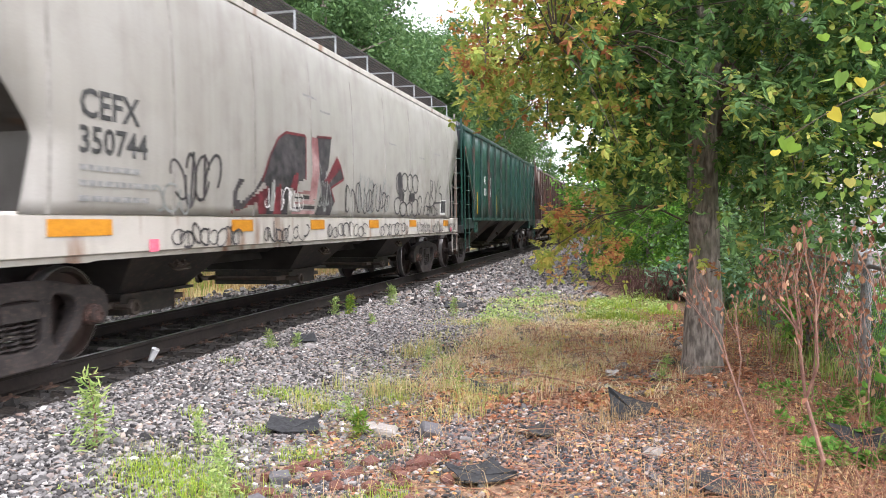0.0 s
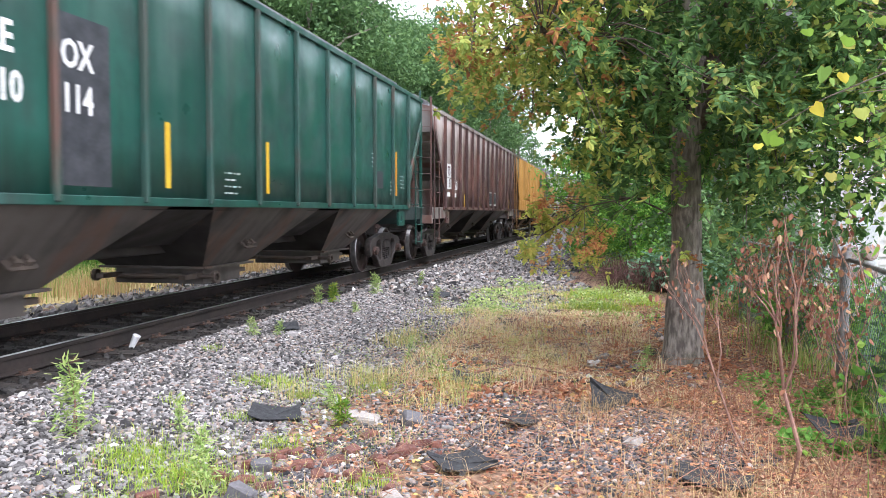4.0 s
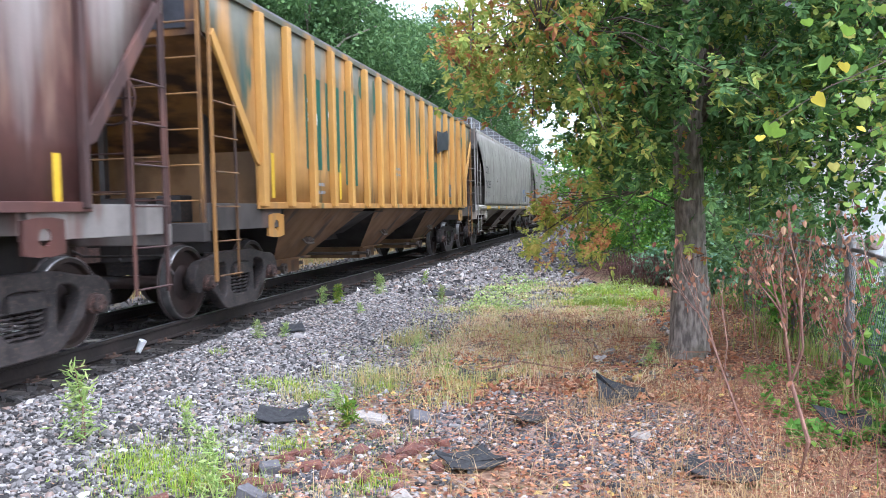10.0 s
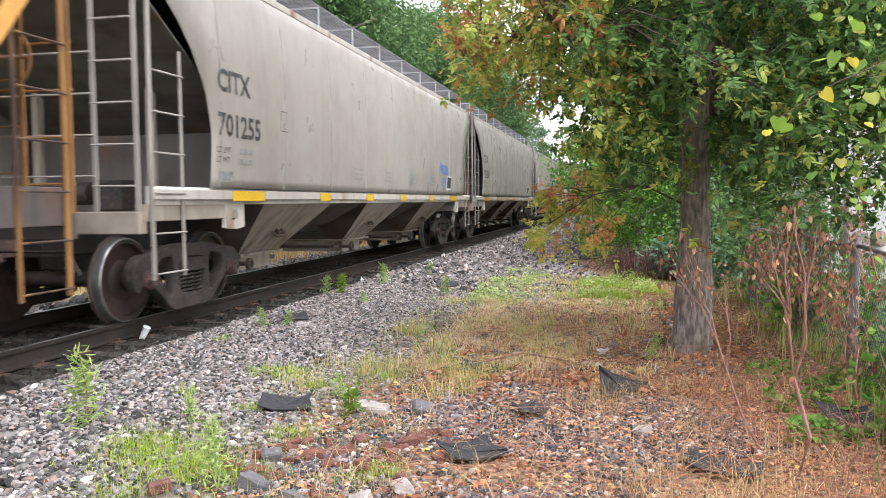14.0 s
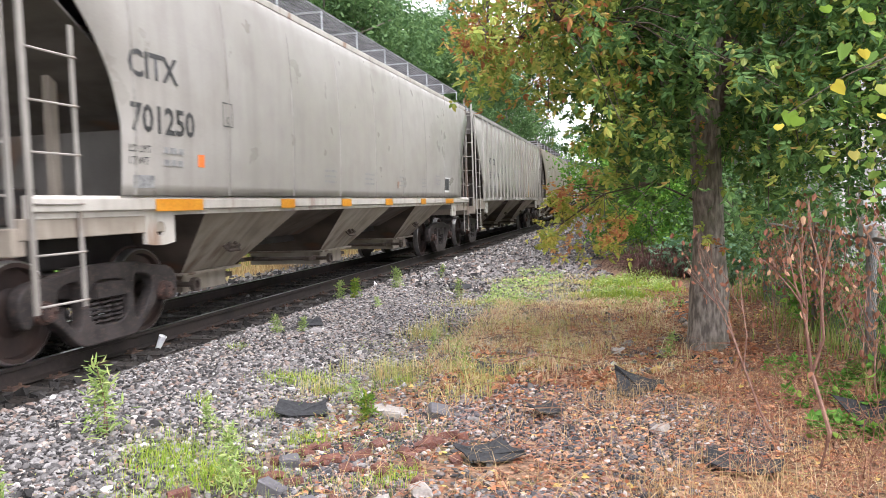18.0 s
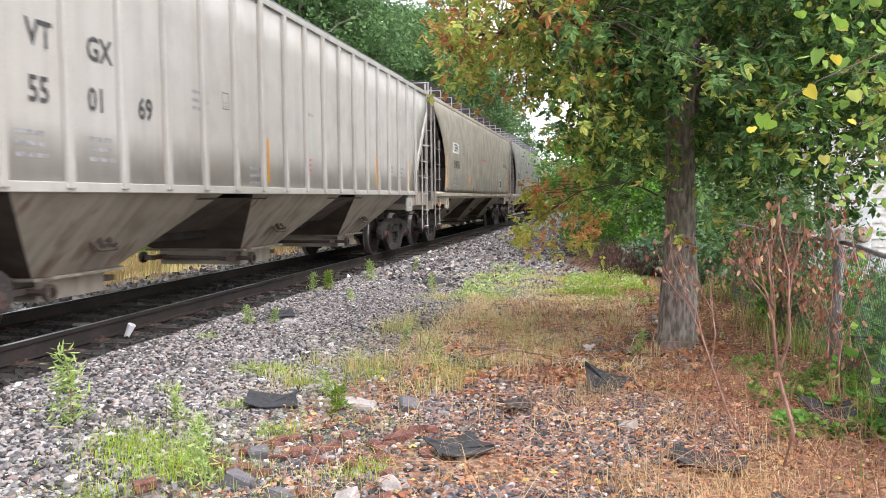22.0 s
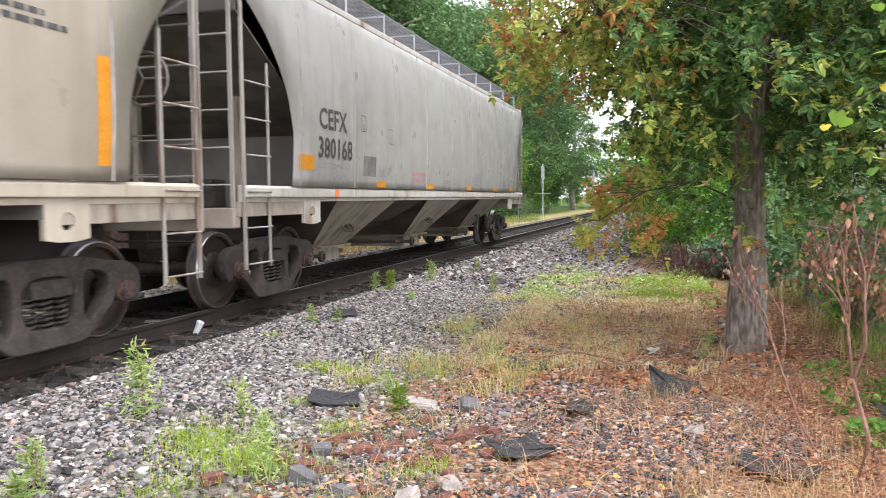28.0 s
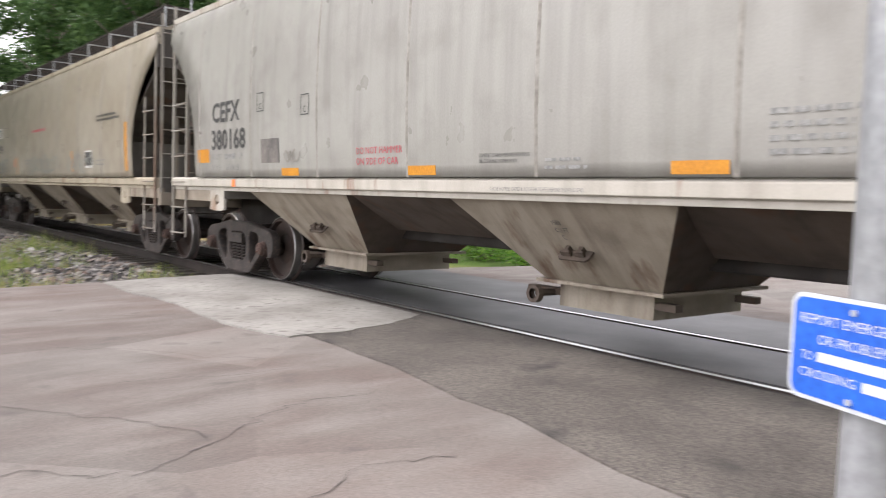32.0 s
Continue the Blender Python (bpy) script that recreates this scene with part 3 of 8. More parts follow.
def decal(name, y0, y1, z0, z1, side, mat, parent, label="", lift=0.004, n=3):
    s = Shape()
    for i in range(n):
        za, zb = z0 + (z1 - z0) * i / n, z0 + (z1 - z0) * (i + 1) / n
        xa, xb = side(za), side(zb)
        s.add([(xa, y0, za), (xa, y1, za), (xb, y1, zb), (xb, y0, zb), (xa + lift, y0, za), (xa + lift, y1, za), (xb + lift, y1, zb), (xb + lift, y0, zb)],
              [(4, 5, 6, 7), (0, 1, 5, 4), (2, 3, 7, 6), (1, 2, 6, 5), (3, 0, 4, 7)])
    return part(name, s.mesh(name, 0, True), mat, parent, label)


def stencil(y, z, width, rows, side, mat, parent, h=0.035, gap=0.07, seed=0):
    """Small unreadable writing: rows of short bars."""
    r, s = random.Random(seed + int(y * 10)), Shape()
    for k in range(rows):
        p, zz = y, z - k * gap
        end = y + width * r.uniform(0.75, 1.0)
        while p < end:
            w = r.uniform(0.04, 0.14)
            x = side(zz) + 0.005
            s.add([(x, p, zz - h), (x, min(p + w, end), zz - h), (side(zz) + 0.005, min(p + w, end), zz), (side(zz) + 0.005, p, zz)], [(0, 1, 2, 3)])
            p += w + 0.03
    return tagged(part("small_print", s, mat, parent), kind="stuff")


def ribbon(s, pts, w, side, lift=0.008):
    for (y0, z0), (y1, z1) in zip(pts, pts[1:]):
        d = Vector((z0 - z1, y1 - y0))
        if d.length < 1e-5:
            continue
        d = d.normalized() * w / 2
        q = [(y0 + d.x, z0 + d.y), (y0 - d.x, z0 - d.y), (y1 - d.x, z1 - d.y), (y1 + d.x, z1 + d.y)]
        s.add([(side(b) + lift, a, b) for a, b in q], [(0, 1, 2, 3)])


def scrawl(y0, y1, z0, z1, w, loops, seed, side, mat, parent, name="spray_scrawl"):
    """Looping spray-can strokes with no words in them."""
    r, s = random.Random(seed), Shape()
    for k in range(loops):
        cy, cz = y0 + (y1 - y0) * (k + 0.5) / loops, (z0 + z1) / 2 + r.uniform(-0.12, 0.12) * (z1 - z0)
        ry, rz = (y1 - y0) / loops * r.uniform(0.35, 0.7), (z1 - z0) / 2 * r.uniform(0.55, 1.0)
        a0, sweep, tilt = r.uniform(0, 6.28), r.uniform(3.5, 6.5), r.uniform(-0.5, 0.5)
        pts = [(cy + ry * math.cos(a0 + sweep * i / 18) + tilt * rz * math.sin(a0 + sweep * i / 18), cz + rz * math.sin(a0 + sweep * i / 18)) for i in range(19)]
        ribbon(s, pts, w * r.uniform(0.7, 1.2), side)
        if r.random() < 0.6:
            yy = cy + r.uniform(-0.5, 0.5) * ry
            ribbon(s, [(yy, cz - rz), (yy + r.uniform(-0.2, 0.2) * rz, cz + rz * 1.1)], w, side)
    return tagged(part(name, s, mat, parent), kind="stuff")


# parts that all cars share
def wheelset_mesh():
    s = Shape()
    for sgn in (-1, 1):
        prof = [(0.62, 0.095), (0.66, 0.1), (0.675, 0.2), (0.69, 0.3), (0.672, 0.4), (0.672, 0.483), (0.69, 0.487), (0.708, 0.458), (0.80, 0.452), (0.805, 0.445), (0.805, 0.4), (0.745, 0.385), (0.735, 0.22), (0.775, 0.17), (0.785, 0.1)]
        s.spin([(a * sgn, r) for a, r in prof], 28, "x")
        s.cyl((0.78 * sgn, 0, 0), (1.0 * sgn, 0, 0), 0.08, 12)
    s.cyl((-0.65, 0, 0), (0.65, 0, 0), 0.085, 14)
    me = s.mesh("wheelset", 35)
    me.materials.append(WHEEL_IRON)
    return me


def tread_mesh():
    s = Shape()
    s.spin([(0.705, 0.4595), (0.715, 0.4605), (0.799, 0.4535), (0.806, 0.447), (0.8065, 0.44)], 28, "x")
    me = s.mesh("tread", 35)
    me.materials.append(TREAD)
    return me


def rounded_off(pts, times=2):
    """Corner cutting of a closed outline."""
    for _ in range(times):
        out = []
        for (ya, za), (yb, zb) in zip(pts, pts[1:] + pts[:1]):
            out += [(0.8 * ya + 0.2 * yb, 0.8 * za + 0.2 * zb), (0.2 * ya + 0.8 * yb, 0.2 * za + 0.8 * zb)]
        pts = out
    return pts


def side_frame_mesh():
    """A cast side frame lying at x = 1.0, round the truck's middle at wheel-centre height."""
    half = [(0.0, 0.34), (0.38, 0.34), (0.72, 0.27), (1.0, 0.25), (1.13, 0.16), (1.15, 0.02), (1.1, -0.1), (1.01, -0.1), (1.0, 0.05), (0.78, 0.05), (0.76, -0.1), (0.68, -0.14), (0.46, -0.34), (0.36, -0.38), (0.0, -0.38)]
    outer = half + [(-y, z) for y, z in half[-2:0:-1]]
    tri = [(0.37, 0.25), (0.62, 0.23), (0.73, 0.15), (0.71, 0.0), (0.47, -0.27), (0.37, -0.2)]
    middle = [(-0.3, 0.22), (-0.3, -0.24), (0.3, -0.24), (0.3, 0.22)]
    c = bpy.data.curves.new("side_frame", "CURVE")
    c.dimensions, c.fill_mode, c.extrude, c.bevel_depth, c.bevel_resolution = "2D", "BOTH", 0.05, 0.018, 1
    for pts in (outer, tri, [(-y, z) for y, z in tri], middle):
        fine = rounded_off(pts)
        sp = c.splines.new("POLY")
        sp.points.add(len(fine) - 1)
        sp.points.foreach_set("co", [q for y, z in fine for q in (y, z, 0.0, 1.0)])
        sp.use_cyclic_u = True
    ob = bpy.data.objects.new("side_frame", c)
    me = bpy.data.meshes.new_from_object(ob)
    bpy.data.objects.remove(ob)
    bpy.data.curves.remove(c)
    co = np.empty(len(me.vertices) * 3)
    me.vertices.foreach_get("co", co)
    co = co.reshape(-1, 3)
    me.vertices.foreach_set("co", np.stack([1.0 + co[:, 2], co[:, 0], co[:, 1]], -1).ravel())
    me.materials.clear()
    me.materials.append(TRUCK_IRON)
    me.polygons.foreach_set("use_smooth", [True] * len(me.polygons))
    me.set_sharp_from_angle(angle=radians(40))
    return me


def spring_mesh():
    s = Shape()
    pts = [(1.0 + 0.055 * math.cos(a), 0.06 * math.sin(a), -0.23 + 0.27 * a / 37.7) for a in [37.7 * i / 60 for i in range(61)]]
    s.tube(pts, 0.013, 5)
    me = s.mesh("spring", 60)
    me.materials.append(TRUCK_IRON)
    return me


def bolster_mesh():
    s = Shape()
    s.prism([(-1.1, 0.04), (1.1, 0.04), (1.1, 0.18), (0.55, 0.26), (-0.55, 0.26), (-1.1, 0.18)], -0.22, 0.22, "y")
    s.cyl((0, 0, 0.2), (0, 0, 0.34), 0.2, 16)
    for g in (-1, 1):
        s.cyl((g * 0.62, 0, 0.24), (g * 0.62, 0, 0.32), 0.09, 10)
        s.box(-0.85, 0.85, g * 0.36 - 0.04, g * 0.36 + 0.04, -0.12, -0.02)
    me = s.mesh("bolster", 35)
    me.materials.append(TRUCK_IRON)
    return me


def cap_mesh():
    s = Shape()
    s.spin([(1.07, 0.0), (1.16, 0.0), (1.16, 0.07), (1.15, 0.085), (1.1, 0.09), (1.1, 0.105), (0.94, 0.105)], 14, "x")
    for k in range(3):
        a = 2.09 * k
        s.cyl((1.15, 0.05 * math.cos(a), 0.05 * math.sin(a)), (1.175, 0.05 * math.cos(a), 0.05 * math.sin(a)), 0.016, 6)
    me = s.mesh("bearing_cap", 40)
    me.materials.append(TRUCK_RUST)
    return me


WHEELS, TREADS, FRAME, SPRINGS, BOLSTER, CAP = wheelset_mesh(), tread_mesh(), side_frame_mesh(), spring_mesh(), bolster_mesh(), cap_mesh()


def truck(car, y):
    """Bolster, two side frames with springs and bearing caps; the two wheelsets turn under the car."""
    t = part("truck_bolster", BOLSTER, None, car, "rusty cast-iron truck", loc=(0, y, WHEEL_R))
    for half in (0, 180):
        turn = pose(0, 0, 0, 0, 0, half)
        part("side_frame", FRAME, None, t).matrix_basis = turn
        for dy in (-0.17, 0.0, 0.17):
            part("spring", SPRINGS, None, t).matrix_basis = turn @ Matrix.Translation((0, dy, 0))
        for g in (-AXLE, AXLE):
            o = part("bearing_cap", CAP, None, t)
            o.matrix_basis = pose(0, g, 0, 0, 0, half) if half == 0 else pose(0, g, 0, 0, 0, 180)
    out = []
    for g in (-AXLE, AXLE):
        w = part("wheelset", WHEELS, None, car, "rust-brown steel wheels on an axle", loc=(0, y + g, WHEEL_R))
        part("tread", TREADS, None, w, "polished wheel rim")
        part("tread", TREADS, None, w, "polished wheel rim").matrix_basis = pose(0, 0, 0, 0, 0, 180)
        out.append((w, y + g))
    return out


def coupler_mesh():
    s = Shape()
    s.box(-0.09, 0.09, 8.2, 8.62, 0.76, 0.93)
    s.prism([(-0.13, 8.58), (0.16, 8.58), (0.17, 8.7), (0.05, 8.76), (-0.02, 8.69), (-0.12, 8.78), (-0.15, 8.7)], 0.72, 0.97, "z")
    me = s.mesh("coupler")
    me.materials.append(TRUCK_RUST)
    return me


def hose_mesh():
    s = Shape()
    s.tube([(0.3, 8.35, 0.8), (0.34, 8.5, 0.68), (0.3, 8.62, 0.48), (0.12, 8.72, 0.36), (0.0, 8.76, 0.36)], 0.022, 6)
    me = s.mesh("air_hose", 50)
    me.materials.append(STEEL_BLACK)
    return me


def lever_mesh():
    s = Shape()
    s.tube([(0.1, 8.5, 0.95), (0.35, 8.46, 0.86), (1.3, 8.46, 0.86), (1.42, 8.46, 0.66)], 0.014, 6)
    me = s.mesh("uncoupling_lever", 50)
    me.materials.append(STEEL_BLACK)
    return me


COUPLER, HOSE, LEVER = coupler_mesh(), hose_mesh(), lever_mesh()


def hopper_mesh(top_z, half, ends=False):
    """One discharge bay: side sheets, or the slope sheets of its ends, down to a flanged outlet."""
    s = Shape()
    a = [(1.47, -half, top_z), (1.47, half, top_z), (-1.47, half, top_z), (-1.47, -half, top_z)]
    c = [(0.72, -0.64, 0.55), (0.72, 0.64, 0.55), (-0.72, 0.64, 0.55), (-0.72, -0.64, 0.55)]
    s.add(a + c, [(1, 2, 6, 5), (3, 0, 4, 7)] if ends else [(0, 1, 5, 4), (2, 3, 7, 6), (4, 5, 6, 7)])
    return s


def outlet_shape():
    s = Shape()
    s.box(-0.8, 0.8, -0.7, 0.7, 0.525, 0.555)
    s.box(-0.66, 0.66, -0.52, 0.52, 0.31, 0.525)
    return s


def gate_shape():
    """Sliding gate rails, racks and the capstan shaft that turns them."""
    s = Shape()
    for x in (-0.6, 0.6):
        s.box(x - 0.05, x + 0.05, -0.95, 0.72, 0.4, 0.46)
    s.cyl((-0.86, -0.62, 0.42), (0.86, -0.62, 0.42), 0.032, 8)
    for g in (-1, 1):
        s.spin([(g * 0.86 + a, r) for a, r in ((0, 0.04), (0, 0.085), (0.06 * g, 0.085), (0.06 * g, 0.05))], 10, "x")
        for i in range(len(s.v) - 40, len(s.v)):
            x, y, z = s.v[i]
            s.v[i] = (x, y - 0.62, z + 0.42)
    return s


OUTLET, GATE = outlet_shape().mesh("outlet"), gate_shape().mesh("outlet_gate")


def end_ladder(s, y, xa, xb, z0, z1, sgn, step=0.4):
    s.box(xa - 0.022, xa + 0.022, y - 0.012, y + 0.012, z0, z1)
    s.box(xb - 0.022, xb + 0.022, y - 0.012, y + 0.012, z0, z1)
    z = z0 + 0.25
    while z < z1:
        s.cyl((xa, y + sgn * 0.05, z), (xb, y + sgn * 0.05, z), 0.011, 6)
        z += step


def cut_y(z, ribbed, straight=False):
    """How far a side sheet reaches from the middle at a height: full at the eave, cut back over the trucks."""
    if ribbed:
        pts = ((0.0, 7.05), (1.95, 7.05), (3.33, 8.12), (3.34, 8.3), (9, 8.3))
    elif straight:
        pts = ((0.0, 7.3), (1.4, 7.24), (2.0, 7.12), (3.45, 8.3), (9, 8.3))
    else:
        pts = ((0.0, 7.12), (2.1, 7.14), (2.5, 7.26), (2.85, 7.48), (3.15, 7.75), (3.42, 8.08), (3.56, 8.3), (9, 8.3))
    for (a, p), (c, q) in zip(pts, pts[1:]):
        if a <= z <= c:
            return p + (q - p) * (z - a) / (c - a)
    return 8.3


def hopper_car(c):
    """One car by its settings. Returns the car and its wheelsets."""
    ribbed, side = c["ribbed"], flat_x if c["ribbed"] else round_x
    body, dark, trim = c["body"], c["under"], c.get("trim", c["body"])
    foot, sill_top, sill_low = c.get("foot", 1.45), c.get("sill_top", 1.45), c.get("sill_low", 1.26)
    car = thing("hopper_car", c["label"], "freight car", "cars of the train")
    # sides
    zs = [foot + (EAVE - foot) * i / 22 for i in range(23)] if not ribbed else [foot, 1.95, 2.4, 2.9, 3.32, 3.35, EAVE]
    for g in (-1, 1):
        s, n = Shape(), 25
        vs = []
        for z in zs:
            e = cut_y(z, ribbed, c.get("straight_cut", False))
            vs += [(g * side(z), -e + 2 * e * k / (n - 1), z) for k in range(n)]
        s.add(vs, [(i * n + k, i * n + k + 1, (i + 1) * n + k + 1, (i + 1) * n + k) for i in range(len(zs) - 1) for k in range(n - 1)])
        o = part("side_sheet", s, body, car, smooth=30)
        m = o.modifiers.new("thick", "SOLIDIFY")
        m.thickness, m.offset = 0.014, -1
        if ribbed:
            for k in range(c["ribs"]):
                y = -6.95 + 13.9 * k / (c["ribs"] - 1)
                s = Shape()
                w = c.get("rib_w", 0.055)
                s.prism([(y - w, foot - 0.02), (y + w, foot - 0.02), (y + w, EAVE - 0.06), (y - w, EAVE - 0.06)], g * 1.5, g * (1.5 + c.get("rib_d", 0.085)))
                part("rib", s, c.get("rib", body), car, bevel=0.012)
            s = Shape()
            s.box(min(g * 1.49, g * 1.53), max(g * 1.49, g * 1.53), -7.05, 7.05, foot - 0.05, foot + 0.04)
            part("side_sill", s, trim, car, bevel=0.008)
            for e in (-1, 1):
                s = Shape()
                s.prism([(e * 7.0, 1.9), (e * 7.12, 1.95), (e * 8.2, 3.33), (e * 8.12, 3.42), (e * 6.98, 2.02)], g * 1.503, g * 1.545)
                part("edge_strip", s, c.get("edge", c.get("rib", body)), car, bevel=0.006)
        else:
            for k in range(-4, 5):
                s, y = Shape(), k * 1.735
                zz = [foot + (3.86 - foot) * i / 8 for i in range(9)]
                zz = [z for z in zz if cut_y(z, False) > abs(y)]
                for za, zb in zip(zz, zz[1:]):
                    s.add([(g * (side(za) + d), y + w, za) for d, w in ((0, -0.022), (0.007, -0.008), (0.007, 0.008), (0, 0.022))] + [(g * (side(zb) + d), y + w, zb) for d, w in ((0, -0.022), (0.007, -0.008), (0.007, 0.008), (0, 0.022))], [(0, 1, 5, 4), (1, 2, 6, 5), (2, 3, 7, 6)])
                part("weld_seam", s, c.get("seam") or SEAM, car, smooth=50)
            s = Shape()
            s.prism([(g * 1.44, sill_low), (g * 1.5, sill_low), (g * 1.5, sill_low + 0.05), (g * 1.545, sill_low + 0.06), (g * 1.55, sill_top - 0.03), (g * 1.52, sill_top), (g * 1.44, sill_top)], -8.2, 8.2, "y")
            part("side_sill", s, trim, car, bevel=0.006)
        # eave rail
        s = Shape()
        x = side(EAVE)
        if c.get("deep_eave"):
            s.prism([(g * (x - 0.04), EAVE - 0.26), (g * (x + 0.03), EAVE - 0.25), (g * (x + 0.03), EAVE - 0.17), (g * (x + 0.012), EAVE - 0.16), (g * (x + 0.012), EAVE - 0.07), (g * (x + 0.045), EAVE - 0.06), (g * (x + 0.045), EAVE + 0.03), (g * (x - 0.04), EAVE + 0.04)], -8.3, 8.3, "y")
        else:
            s.prism([(g * (x - 0.04), EAVE - 0.06), (g * (x + 0.035), EAVE - 0.06), (g * (x + 0.04), EAVE + 0.02), (g * (x - 0.02), EAVE + 0.05)], -8.3, 8.3, "y")
        part("eave_rail", s, c.get("eave", trim), car, bevel=0.006)
    # roof, hatches, running boards
    s, n = Shape(), 13
    prof = [(x * side(EAVE) / 6, EAVE + (0.3 if not ribbed else 0.22) * (1 - (x / 6) ** 2) ** 0.8) for x in range(-6, 7)]
    s.add([(x, y, z) for y in (-8.3, 8.3) for x, z in prof], [(i, i + 1, n + i + 1, n + i) for i in range(n - 1)] + [tuple(range(n)), tuple(range(2 * n - 1, n - 1, -1))])
    part("roof", s, c.get("top", body), car, smooth=40)
    s = Shape()
    s.box(-0.32, 0.32, -7.4, 7.4, EAVE + 0.2, EAVE + 0.4)
    part("hatch_trough", s, c.get("top", body), car, bevel=0.03)
    for g in (-1, 1):
        xa, xb, zt = (0.72, 1.32, EAVE + 0.46) if c.get("walkway") else (0.5, 0.95, EAVE + 0.4)
        s = Shape()
        for k in range(9):
            x = g * (xa + (xb - xa) * k / 8)
            s.box(x - 0.004, x + 0.004, -8.1, 8.1, zt - 0.028, zt)
        for k in range(190):
            y = -8.1 + 16.2 * k / 189
            s.box(min(g * xa, g * xb), max(g * xa, g * xb), y - 0.004, y + 0.004, zt - 0.022, zt - 0.006)
        board = part("running_board", s, c.get("grating", GRATE), car, "steel grating walkway")
        for k in range(11):
            y = -8.05 + 16.1 * k / 10
            s = Shape()
            s.box(min(g * xa, g * xb), max(g * xa, g * xb), y - 0.025, y + 0.025, zt - 0.05, zt - 0.03)
            s.box(g * xb - 0.012, g * xb + 0.012, y - 0.014, y + 0.014, EAVE + 0.04, zt - 0.03)
            part("bracket", s, GALV, board)
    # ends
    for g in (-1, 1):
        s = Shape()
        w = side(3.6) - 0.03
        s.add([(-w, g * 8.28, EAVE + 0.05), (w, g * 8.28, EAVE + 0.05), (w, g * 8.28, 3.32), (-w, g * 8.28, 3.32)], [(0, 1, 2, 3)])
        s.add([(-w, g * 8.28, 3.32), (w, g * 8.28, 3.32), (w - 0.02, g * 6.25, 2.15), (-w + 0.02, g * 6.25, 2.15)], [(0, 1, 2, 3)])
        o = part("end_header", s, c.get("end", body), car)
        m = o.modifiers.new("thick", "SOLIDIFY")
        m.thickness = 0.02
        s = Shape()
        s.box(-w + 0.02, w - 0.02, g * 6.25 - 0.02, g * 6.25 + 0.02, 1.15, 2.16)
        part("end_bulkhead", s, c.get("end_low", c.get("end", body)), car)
        s = Shape()
        s.box(-1.48, 1.48, g * 8.3 - 0.07, g * 8.3 + 0.07, 0.98, 1.2)
        part("end_sill", s, c.get("end_trim", dark), car, bevel=0.012)
        for x in (-1.44, 1.44):
            s = Shape()
            s.box(x - 0.05, x + 0.05, min(g * 6.3, g * 8.3), max(g * 6.3, g * 8.3), 1.1, foot + 0.02 if ribbed else 1.27)
            part("end_side_beam", s, c.get("end_trim", dark), car, bevel=0.008)
        s = Shape()
        s.box(-0.6, 0.6, min(g * 6.3, g * 8.3), max(g * 6.3, g * 8.3), 1.14, 1.17)
        part("end_platform", s, c.get("end_trim", dark), car, bevel=0.008)
        for x in (-0.75, 0.75):
            s = Shape()
            s.box(x - 0.04, x + 0.04, g * 7.0 - 0.05, g * 7.0 + 0.05, 1.15, 2.6)
            part("end_brace", s, c.get("end_trim", dark), car)
        # corner bracket with a jacking hole
        for sg in (-1, 1):
            s = Shape()
            ring = [(g * 6.48 + 0.075 * math.cos(a), 1.13 + 0.075 * math.sin(a)) for a in [6.28319 * i / 12 for i in range(12)]]
            box2 = []
            for i in range(12):
                a = 6.28319 * i / 12
                k = max(abs(math.cos(a)) / 0.24, abs(math.sin(a)) / 0.16)
                box2.append((g * 6.48 + math.cos(a) / k, 1.13 + math.sin(a) / k))
            x = sg * 1.5
            vs = [(x, y, z) for y, z in ring + box2] + [(x - sg * 0.04, y, z) for y, z in ring + box2]
            fs = [(i, (i + 1) % 12, 12 + (i + 1) % 12, 12 + i) for i in range(12)] + [(24 + i, 24 + (i + 1) % 12, 36 + (i + 1) % 12, 36 + i) for i in range(12)]
            fs += [(i, (i + 1) % 12, 24 + (i + 1) % 12, 24 + i) for i in range(12)] + [(12 + i, 12 + (i + 1) % 12, 36 + (i + 1) % 12, 36 + i) for i in range(12)]
            s.add(vs, fs)
            part("jacking_bracket", s, trim, car)
            iron = c.get("iron", P_IRON if c.get("pale_iron") else trim)
            s = Shape()
            s.box(sg * 1.52 - 0.012, sg * 1.52 + 0.012, g * 8.2 - 0.026, g * 8.2 + 0.026, 0.52, EAVE - 0.05)
            lad = part("side_ladder", s, iron, car, "steel grab ladder")
            s = Shape()
            s.box(sg * 1.52 - 0.01, sg * 1.52 + 0.01, g * 7.65 - 0.018, g * 7.65 + 0.018, 0.52, 2.85)
            part("stile", s, iron, lad)
            s = Shape()
            s.cyl((sg * 1.555, g * 8.2, 0.0), (sg * 1.555, g * 7.65, 0.0), 0.011, 6)
            bar = s.mesh("rung")
            for k in range(6):
                part("rung", bar, iron, lad, loc=(0, 0, 0.58 + 0.4 * k))
        s = Shape()
        end_ladder(s, g * 8.34, 1.46, 1.0, 1.2, EAVE + 0.25, g)
        end_ladder(s, g * 8.34, -1.46, -1.0, 1.2, 2.6, g)
        for z in (1.55, 1.95, 2.35, 2.75):
            s.cyl((-1.0, g * 8.36, z), (1.0, g * 8.36, z), 0.011, 6)
        part("end_ladder", s, c.get("iron", P_IRON if c.get("pale_iron") else trim), car, "steel ladder and crossbars")
        turn = pose(0, 0, 0, 0, 0, 0 if g > 0 else 180)
        for name, me in (("coupler", COUPLER), ("air_hose", HOSE), ("uncoupling_lever", LEVER)):
            part(name, me, None, car).matrix_basis = turn
    s = Shape()
